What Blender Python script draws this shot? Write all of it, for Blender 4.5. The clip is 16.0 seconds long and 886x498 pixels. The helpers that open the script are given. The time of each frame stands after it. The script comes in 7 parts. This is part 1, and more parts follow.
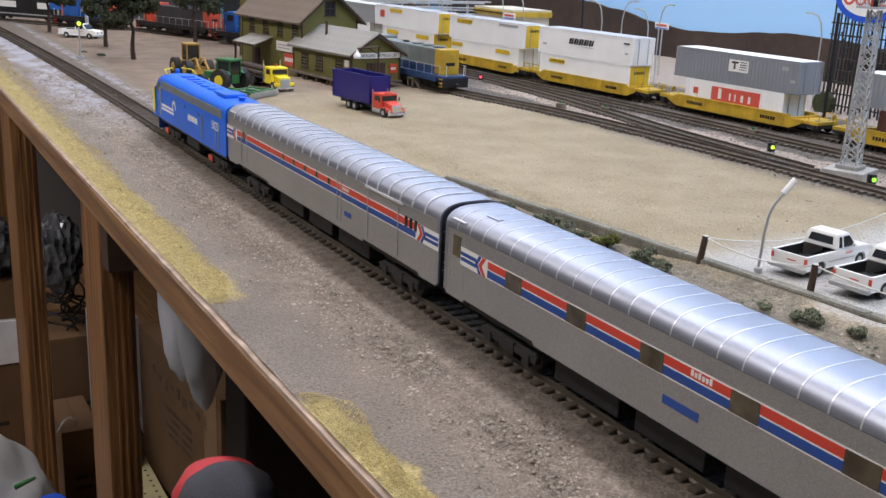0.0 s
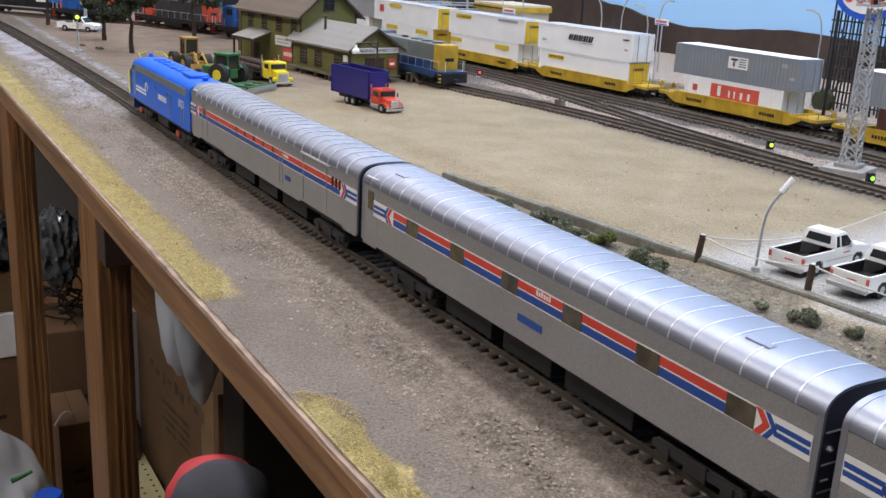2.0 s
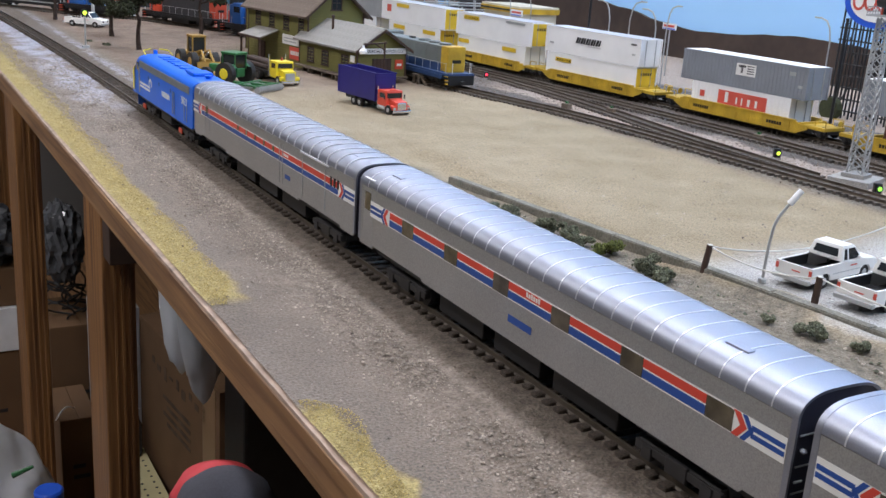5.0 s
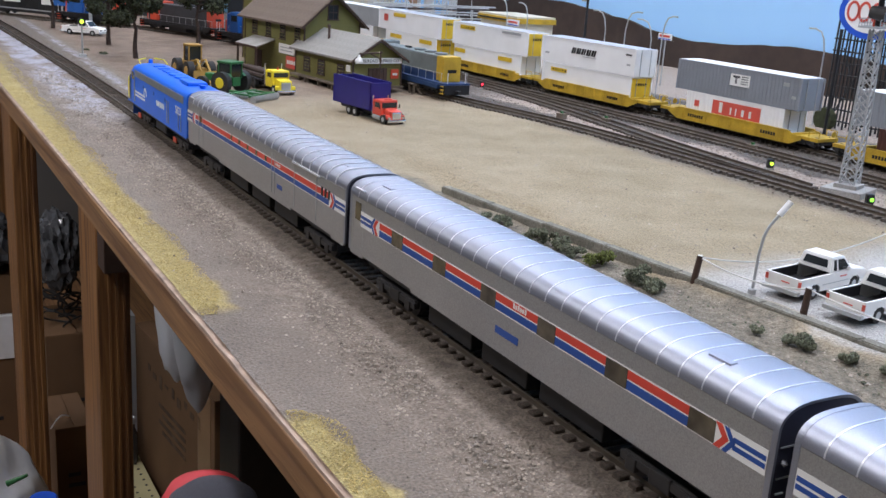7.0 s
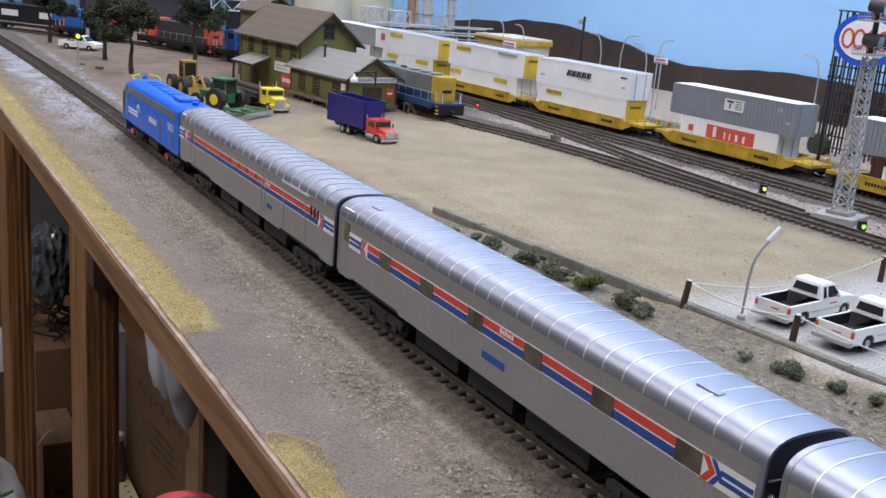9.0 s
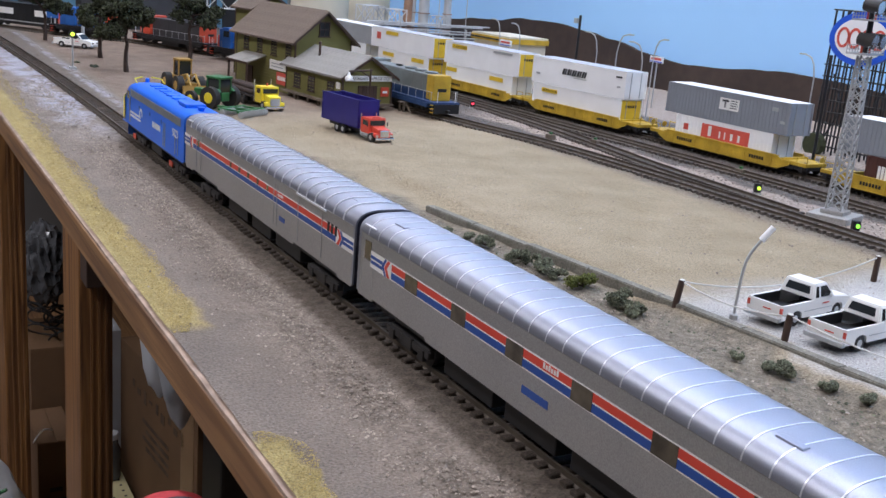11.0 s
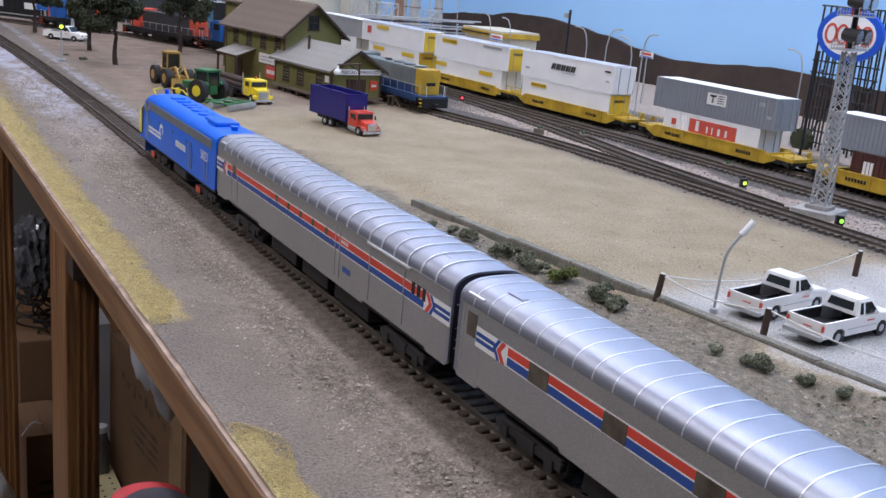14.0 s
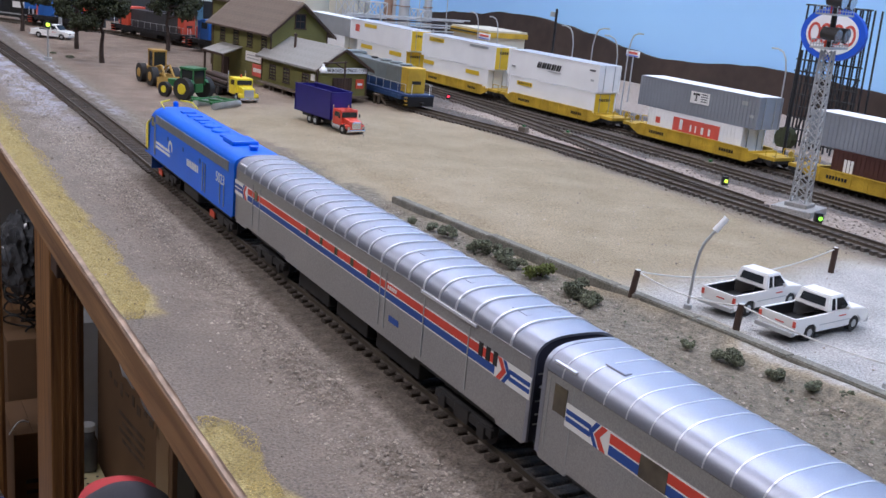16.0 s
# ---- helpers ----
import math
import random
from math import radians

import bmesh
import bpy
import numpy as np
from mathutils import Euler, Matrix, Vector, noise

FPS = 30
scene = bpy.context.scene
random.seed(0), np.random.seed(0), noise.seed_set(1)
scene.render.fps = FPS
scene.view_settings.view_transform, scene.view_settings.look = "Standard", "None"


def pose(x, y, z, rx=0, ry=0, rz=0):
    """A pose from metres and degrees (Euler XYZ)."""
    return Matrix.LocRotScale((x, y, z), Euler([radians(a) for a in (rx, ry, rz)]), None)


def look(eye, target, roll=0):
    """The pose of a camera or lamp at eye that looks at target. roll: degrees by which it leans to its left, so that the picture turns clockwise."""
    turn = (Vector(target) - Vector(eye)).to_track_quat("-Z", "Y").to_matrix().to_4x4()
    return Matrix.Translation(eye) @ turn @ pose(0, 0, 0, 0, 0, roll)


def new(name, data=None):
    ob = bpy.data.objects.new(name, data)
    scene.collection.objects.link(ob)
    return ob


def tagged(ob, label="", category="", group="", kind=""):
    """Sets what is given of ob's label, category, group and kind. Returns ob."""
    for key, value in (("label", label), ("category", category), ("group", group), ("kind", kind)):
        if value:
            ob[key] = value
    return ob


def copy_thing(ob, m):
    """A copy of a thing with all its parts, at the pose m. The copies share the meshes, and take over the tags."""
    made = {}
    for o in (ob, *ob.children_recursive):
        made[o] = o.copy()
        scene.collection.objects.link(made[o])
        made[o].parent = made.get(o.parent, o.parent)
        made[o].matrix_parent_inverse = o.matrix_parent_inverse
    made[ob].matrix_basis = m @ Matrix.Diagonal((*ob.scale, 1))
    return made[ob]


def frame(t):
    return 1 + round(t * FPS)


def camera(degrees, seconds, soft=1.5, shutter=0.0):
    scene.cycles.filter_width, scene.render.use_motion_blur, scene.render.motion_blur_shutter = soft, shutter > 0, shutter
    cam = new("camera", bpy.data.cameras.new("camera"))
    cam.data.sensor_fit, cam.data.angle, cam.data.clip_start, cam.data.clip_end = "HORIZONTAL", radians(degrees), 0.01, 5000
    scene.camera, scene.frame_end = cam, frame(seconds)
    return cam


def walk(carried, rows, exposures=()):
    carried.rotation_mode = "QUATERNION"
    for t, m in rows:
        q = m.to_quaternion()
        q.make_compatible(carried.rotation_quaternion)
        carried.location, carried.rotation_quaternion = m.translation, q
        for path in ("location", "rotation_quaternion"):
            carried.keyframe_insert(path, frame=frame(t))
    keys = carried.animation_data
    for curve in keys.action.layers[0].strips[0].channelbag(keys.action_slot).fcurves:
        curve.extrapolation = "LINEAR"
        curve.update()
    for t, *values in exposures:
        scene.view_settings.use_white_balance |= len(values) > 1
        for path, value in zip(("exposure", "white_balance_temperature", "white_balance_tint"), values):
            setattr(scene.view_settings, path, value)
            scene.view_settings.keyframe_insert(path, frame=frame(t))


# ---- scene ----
cam = camera(47.1, 16.0)
PATH = [
    (0, (-0.204, -0.65, 0.143), (0.753, 1.016, -0.414), 2.6),
    (0.5, (-0.204, -0.648, 0.143), (0.754, 1.016, -0.417), 2.7),
    (1, (-0.204, -0.647, 0.143), (0.753, 1.016, -0.421), 2.9),
    (1.5, (-0.203, -0.65, 0.144), (0.753, 1.013, -0.423), 2.7),
    (2, (-0.202, -0.649, 0.144), (0.755, 1.013, -0.423), 2.9),
    (2.5, (-0.203, -0.647, 0.145), (0.749, 1.017, -0.426), 3.3),
    (3, (-0.203, -0.646, 0.145), (0.747, 1.018, -0.429), 3.6),
    (3.5, (-0.202, -0.647, 0.146), (0.749, 1.016, -0.427), 3.6),
    (4, (-0.203, -0.646, 0.147), (0.747, 1.018, -0.425), 3.7),
    (6.5, (-0.201, -0.648, 0.148), (0.756, 1.016, -0.415), 3.8),
    (7, (-0.2, -0.649, 0.149), (0.756, 1.018, -0.406), 3.9),
    (7.5, (-0.199, -0.65, 0.149), (0.757, 1.019, -0.399), 4.0),
    (8, (-0.197, -0.651, 0.149), (0.759, 1.02, -0.393), 4.3),
    (8.5, (-0.197, -0.649, 0.149), (0.763, 1.024, -0.381), 4.8),
    (9, (-0.195, -0.648, 0.149), (0.77, 1.025, -0.368), 4.8),
    (11.5, (-0.191, -0.648, 0.149), (0.779, 1.023, -0.371), 4.9),
    (12, (-0.19, -0.648, 0.149), (0.781, 1.021, -0.373), 4.6),
    (12.5, (-0.189, -0.648, 0.149), (0.783, 1.02, -0.375), 4.7),
    (13, (-0.187, -0.649, 0.149), (0.788, 1.016, -0.377), 4.8),
    (13.5, (-0.188, -0.65, 0.149), (0.79, 1.013, -0.379), 5.1),
    (14, (-0.187, -0.652, 0.149), (0.792, 1.01, -0.379), 5.2),
    (14.5, (-0.185, -0.654, 0.149), (0.797, 1.007, -0.378), 4.9),
    (15, (-0.183, -0.657, 0.149), (0.801, 1.003, -0.377), 5.1),
    (15.5, (-0.182, -0.658, 0.149), (0.805, 1.0, -0.378), 5.3),
    (16, (-0.181, -0.659, 0.149), (0.809, 0.997, -0.379), 5.3),
]
walk(cam, [(t, look(eye, target, roll)) for t, eye, target, roll in PATH],
     exposures=[(0, 0.80, 6350, 15), (3.5, 0.80, 6150, 14), (9, 0.73, 6000, 16), (16, 0.61, 5850, 19)])

# ==== room, light ====
def lamp_area(name, m, sx, sy, watts, colour):
    d = bpy.data.lights.new(name, "AREA")
    d.shape, d.size, d.size_y, d.energy, d.color = "RECTANGLE", sx, sy, watts, colour
    o = new(name, d)
    o.matrix_world = m
    return o


world = bpy.data.worlds.new("room_dark")
world.use_nodes = True
world.node_tree.nodes["Background"].inputs[0].default_value = (0.5, 0.55, 0.65, 1)
world.node_tree.nodes["Background"].inputs[1].default_value = 0.05
scene.world = world
LAMP_W = 6.0
# ceiling tubes over the layout; the aisle pair is added fill light: (x, y, share)
TUBES = ((0.22, 0.35, 0.68), (0.22, 1.55, 0.34), (0.22, -0.95, 0.68), (0.76, 0.35, 0.36), (0.76, 1.55, 0.24), (0.76, -0.95, 0.36))
AISLE_FILL = ((-0.95, -0.05, 1.5), (-0.95, 1.35, 0.8))
for lx, ly, k in TUBES:
    lamp_area("tube_light", pose(lx, ly, 1.18), 0.16, 1.1, LAMP_W * k, (0.965, 0.985, 1.04))
for lx, ly, k in AISLE_FILL:
    lamp_area("tube_light", pose(lx, ly, 1.18), 0.16, 1.1, LAMP_W * k, (1.0, 0.95, 0.89))


# ==== materials ====
def mat(name, col, rough=0.6, metal=0.0, var=0.12, scale=60.0, fine=0.0, fscale=900.0, bump=0.0, emit=0.0, coat=0.0, island=0.0):
    """Principled surface: base colour varied at two scales, with fine relief."""
    m = bpy.data.materials.new(name)
    m.use_nodes = True
    nt, b = m.node_tree, m.node_tree.nodes["Principled BSDF"]
    L = nt.links.new
    b.inputs["Roughness"].default_value, b.inputs["Metallic"].default_value = rough, metal
    b.inputs["Coat Weight"].default_value = coat
    tc = nt.nodes.new("ShaderNodeTexCoord")
    n1, n2 = nt.nodes.new("ShaderNodeTexNoise"), nt.nodes.new("ShaderNodeTexNoise")
    n1.inputs["Scale"].default_value, n2.inputs["Scale"].default_value = scale, fscale
    n1.inputs["Detail"].default_value = 5
    L(tc.outputs["Object"], n1.inputs["Vector"]), L(tc.outputs["Object"], n2.inputs["Vector"])
    lo, hi = [max(0, c * (1 - var)) for c in col], [min(1, c * (1 + var)) for c in col]
    r = nt.nodes.new("ShaderNodeValToRGB")
    r.color_ramp.elements[0].position, r.color_ramp.elements[1].position = 0.3, 0.7
    r.color_ramp.elements[0].color, r.color_ramp.elements[1].color = (*lo, 1), (*hi, 1)
    L(n1.outputs["Fac"], r.inputs["Fac"])
    out = r.outputs["Color"]
    if fine:
        mx = nt.nodes.new("ShaderNodeMix")
        mx.data_type, mx.blend_type = "RGBA", "MULTIPLY"
        r2 = nt.nodes.new("ShaderNodeValToRGB")
        r2.color_ramp.elements[0].position, r2.color_ramp.elements[1].position = 0.35, 0.65
        r2.color_ramp.elements[0].color = (1 - fine, 1 - fine, 1 - fine, 1)
        r2.color_ramp.elements[1].color = (1 + fine * 0.4,) * 3 + (1,)
        L(n2.outputs["Fac"], r2.inputs["Fac"])
        mx.inputs[0].default_value = 1
        L(out, mx.inputs[6]), L(r2.outputs["Color"], mx.inputs[7])
        out = mx.outputs[2]
    if island:
        g = nt.nodes.new("ShaderNodeNewGeometry")
        hv = nt.nodes.new("ShaderNodeHueSaturation")
        mr = nt.nodes.new("ShaderNodeMapRange")
        mr.inputs[3].default_value, mr.inputs[4].default_value = 1 - island, 1 + island
        L(g.outputs["Random Per Island"], mr.inputs[0]), L(mr.outputs[0], hv.inputs["Value"]), L(out, hv.inputs["Color"])
        out = hv.outputs["Color"]
    L(out, b.inputs["Base Color"])
    if bump:
        bp = nt.nodes.new("ShaderNodeBump")
        bp.inputs["Strength"].default_value, bp.inputs["Distance"].default_value = bump, 0.001
        L(n2.outputs["Fac"], bp.inputs["Height"]), L(bp.outputs[0], b.inputs["Normal"])
    if emit:
        b.inputs["Emission Color"].default_value, b.inputs["Emission Strength"].default_value = (*col, 1), emit
    return m


def wood_mat(name, dark, light, axis=2):
    m = bpy.data.materials.new(name)
    m.use_nodes = True
    nt, b = m.node_tree, m.node_tree.nodes["Principled BSDF"]
    L = nt.links.new
    b.inputs["Roughness"].default_value = 0.55
    tc, mp = nt.nodes.new("ShaderNodeTexCoord"), nt.nodes.new("ShaderNodeMapping")
    s = [90, 90, 90]
    s[axis] = 4
    mp.inputs["Scale"].default_value = s
    L(tc.outputs["Object"], mp.inputs["Vector"])
    n = nt.nodes.new("ShaderNodeTexNoise")
    n.inputs["Scale"].default_value, n.inputs["Detail"].default_value, n.inputs["Distortion"].default_value = 1.4, 7, 1.2
    L(mp.outputs[0], n.inputs["Vector"])
    r = nt.nodes.new("ShaderNodeValToRGB")
    r.color_ramp.elements[0].position, r.color_ramp.elements[1].position = 0.36, 0.66
    r.color_ramp.elements[0].color, r.color_ramp.elements[1].color = (*dark, 1), (*light, 1)
    L(n.outputs["Fac"], r.inputs["Fac"]), L(r.outputs["Color"], b.inputs["Base Color"])
    bp = nt.nodes.new("ShaderNodeBump")
    bp.inputs["Strength"].default_value, bp.inputs["Distance"].default_value = 0.35, 0.002
    L(n.outputs["Fac"], bp.inputs["Height"]), L(bp.outputs[0], b.inputs["Normal"])
    return m


M = {}
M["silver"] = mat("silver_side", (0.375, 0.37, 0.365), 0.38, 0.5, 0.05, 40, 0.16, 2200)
# blue of the reflected sky backdrop is put into the silver roof's base colour
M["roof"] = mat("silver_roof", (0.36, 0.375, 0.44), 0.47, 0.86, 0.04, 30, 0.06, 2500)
M["rib"] = mat("bright_rib", (0.82, 0.83, 0.87), 0.32, 0.55, 0.05)
M["white"] = mat("white_paint", (0.80, 0.79, 0.76), 0.45, 0, 0.04, 50)
M["red"] = mat("red_stripe", (0.62, 0.06, 0.035), 0.45, 0, 0.06)
M["blue"] = mat("blue_stripe", (0.018, 0.07, 0.30), 0.45, 0, 0.06)
M["window"] = mat("brown_window", (0.085, 0.07, 0.05), 0.15, 0, 0.5, 120)
M["black"] = mat("black_plastic", (0.012, 0.012, 0.013), 0.5, 0, 0.3)
M["dark"] = mat("dark_metal", (0.03, 0.028, 0.028), 0.5, 0.2, 0.3)
M["endgrey"] = mat("car_end_grey", (0.050, 0.052, 0.078), 0.30, 0.3, 0.2)
M["locoblue"] = mat("locomotive_blue", (0.004, 0.13, 0.72), 0.38, 0, 0.06, 40, 0.03)
M["locogrey"] = mat("grille_grey", (0.25, 0.26, 0.28), 0.45, 0.3, 0.08)
M["locoyellow"] = mat("locomotive_yellow", (0.72, 0.60, 0.02), 0.4, 0, 0.06)
M["orange"] = mat("orange_red_truck", (0.55, 0.07, 0.03), 0.5, 0, 0.2)
M["rail"] = mat("rail_steel", (0.085, 0.068, 0.050), 0.55, 0.35, 0.3, 80)
M["tie"] = mat("tie_brown", (0.058, 0.042, 0.030), 0.85, 0, 0.45, 160, 0.5, 1200, 0.5, island=0.3)
M["tie_dusty"] = mat("dusty_tie", (0.115, 0.098, 0.085), 0.85, 0, 0.3, 150, 0.3)
M["pine"] = wood_mat("pine_wood", (0.125, 0.052, 0.017), (0.34, 0.162, 0.052))
M["pine_y"] = wood_mat("pine_strip", (0.155, 0.078, 0.036), (0.35, 0.19, 0.082), 1)
M["chip"] = mat("chipped_edge", (0.33, 0.24, 0.18), 0.8, 0, 0.35, 90)
M["flock"] = mat("yellow_flock", (0.45, 0.345, 0.125), 0.9, 0, 0.25, 60, 0.35, 1500, 0.5, island=0.16)
M["stone"] = mat("gravel_stone", (0.335, 0.285, 0.235), 0.9, 0, 0.2, 60, 0.1, island=0.45)
M["stone_dark"] = mat("cinder_stone", (0.19, 0.155, 0.125), 0.9, 0, 0.2, 60, 0.1, island=0.35)
M["concrete"] = mat("concrete", (0.36, 0.35, 0.33), 0.85, 0, 0.15, 60, 0.25, 1200, 0.2)
M["kerb"] = mat("kerb_concrete", (0.20, 0.19, 0.155), 0.85, 0, 0.25, 80, 0.3, 900, 0.4)
M["sky"] = mat("sky_paint", (0.36, 0.64, 1.0), 0.8, 0, 0.05, 2)
M["hill"] = mat("hill_paint", (0.052, 0.034, 0.026), 0.85, 0, 0.3, 8, 0.15, 60)
M["olive"] = mat("olive_wall", (0.165, 0.155, 0.042), 0.7, 0, 0.12, 40, 0.08)
M["shingle"] = mat("brown_shingle", (0.155, 0.115, 0.085), 0.85, 0, 0.15, 60, 0.25, 700, 0.3)
M["greyroof"] = mat("weathered_roof", (0.29, 0.275, 0.25), 0.85, 0, 0.18, 50, 0.2)
M["brown"] = mat("brown_trim", (0.055, 0.03, 0.02), 0.7, 0, 0.2)
M["timber"] = mat("grey_timber", (0.15, 0.12, 0.09), 0.8, 0, 0.25, 90)
M["yellow"] = mat("yellow_paint", (0.70, 0.47, 0.02), 0.45, 0, 0.12, 60)
M["wellyellow"] = mat("weathered_yellow", (0.56, 0.36, 0.025), 0.55, 0, 0.25, 60, 0.15)
M["cwhite"] = mat("container_white", (0.86, 0.86, 0.85), 0.5, 0, 0.04, 40)
M["cgrey"] = mat("container_grey", (0.26, 0.28, 0.31), 0.5, 0.1, 0.08, 50)
M["croof"] = mat("container_roof", (0.45, 0.46, 0.50), 0.5, 0.2, 0.1, 60)
M["crust"] = mat("container_oxide", (0.075, 0.025, 0.018), 0.6, 0, 0.15)
M["signred"] = mat("sign_red", (0.60, 0.09, 0.06), 0.5, 0, 0.1)
M["signblue"] = mat("sign_blue", (0.02, 0.10, 0.62), 0.4, 0, 0.06)
M["navy"] = mat("dump_box_navy", (0.02, 0.015, 0.17), 0.35, 0, 0.08)
M["truckred"] = mat("truck_red", (0.62, 0.07, 0.04), 0.35, 0, 0.06)
M["truckyellow"] = mat("truck_yellow", (0.78, 0.62, 0.02), 0.4, 0, 0.06)
M["catyellow"] = mat("loader_yellow", (0.36, 0.21, 0.035), 0.5, 0, 0.15)
M["green"] = mat("tractor_green", (0.02, 0.13, 0.035), 0.45, 0, 0.15)
M["glass"] = mat("tinted_glass", (0.02, 0.024, 0.028), 0.08, 0, 0.1)
M["tyre"] = mat("tyre_rubber", (0.02, 0.019, 0.018), 0.8, 0, 0.3)
M["chrome"] = mat("chrome", (0.7, 0.7, 0.72), 0.2, 0.9, 0.05)
M["lightgrey"] = mat("light_grey_metal", (0.42, 0.43, 0.43), 0.5, 0.3, 0.12)
M["pipe"] = mat("refinery_pipe", (0.55, 0.55, 0.54), 0.5, 0.2, 0.15, 40)
M["rust"] = mat("rusty_column", (0.33, 0.20, 0.13), 0.7, 0.1, 0.4, 30)
M["cream"] = mat("cream_tank", (0.62, 0.57, 0.44), 0.6, 0, 0.08, 20)
M["facblue"] = mat("factory_blue", (0.10, 0.22, 0.32), 0.7, 0, 0.1, 20)
M["leaf"] = mat("leaf_clump", (0.030, 0.036, 0.014), 0.9, 0, 0.3, 200, 0.3, island=0.5)
M["leafgrey"] = mat("sage_clump", (0.13, 0.14, 0.09), 0.9, 0, 0.3, 200, 0.3, island=0.5)
M["leafgreen"] = mat("olive_clump", (0.12, 0.14, 0.03), 0.9, 0, 0.3, 200, 0.3, island=0.5)
M["bark"] = mat("bark", (0.05, 0.032, 0.024), 0.9, 0, 0.3, 200, 0.3, 900, 0.4)
M["glow_green"] = mat("green_signal", (0.25, 0.9, 0.05), 0.3, emit=1.2)
M["glow_yellow"] = mat("yellow_signal", (0.55, 0.9, 0.05), 0.3, emit=1.2)
M["glow_red"] = mat("red_signal", (1.0, 0.05, 0.08), 0.3, emit=1.8)
M["glow_white"] = mat("lit_tube", (1.0, 0.97, 0.93), 0.3, emit=6.0)
M["rope"] = mat("white_rope", (0.6, 0.59, 0.55), 0.7)
M["card"] = mat("cardboard", (0.150, 0.082, 0.038), 0.85, 0, 0.15, 12)
M["cardprint"] = mat("faded_print", (0.085, 0.055, 0.034), 0.85, 0, 0.5, 40)
M["tape"] = mat("packing_tape", (0.26, 0.165, 0.09), 0.35, 0, 0.1, 20)
M["wrap"] = mat("crinkled_plastic", (0.085, 0.088, 0.095), 0.16, 0, 0.35, 30)
M["bagwhite"] = mat("thin_white_plastic", (0.86, 0.87, 0.88), 0.35, 0, 0.12, 25)
M["plastic"] = mat("milky_plastic", (0.50, 0.52, 0.55), 0.4, 0, 0.1, 20)
M["foam"] = mat("grey_foam", (0.045, 0.045, 0.055), 0.95, 0, 0.15, 60, 0.3, 2500, 0.5)
M["foamred"] = mat("red_collar", (0.42, 0.03, 0.035), 0.6, 0, 0.1)
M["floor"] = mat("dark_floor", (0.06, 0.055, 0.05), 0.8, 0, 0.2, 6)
M["wall"] = mat("room_wall", (0.22, 0.21, 0.20), 0.9, 0, 0.06, 3)
M["ceil"] = mat("ceiling_paint", (0.75, 0.75, 0.73), 0.9, 0, 0.03, 3)
M["pegboard"] = mat("pegboard", (0.55, 0.50, 0.28), 0.8, 0, 0.1, 20)
M["cwhite2"] = mat("paper_white", (0.85, 0.85, 0.86), 0.7, 0, 0.1, 30)


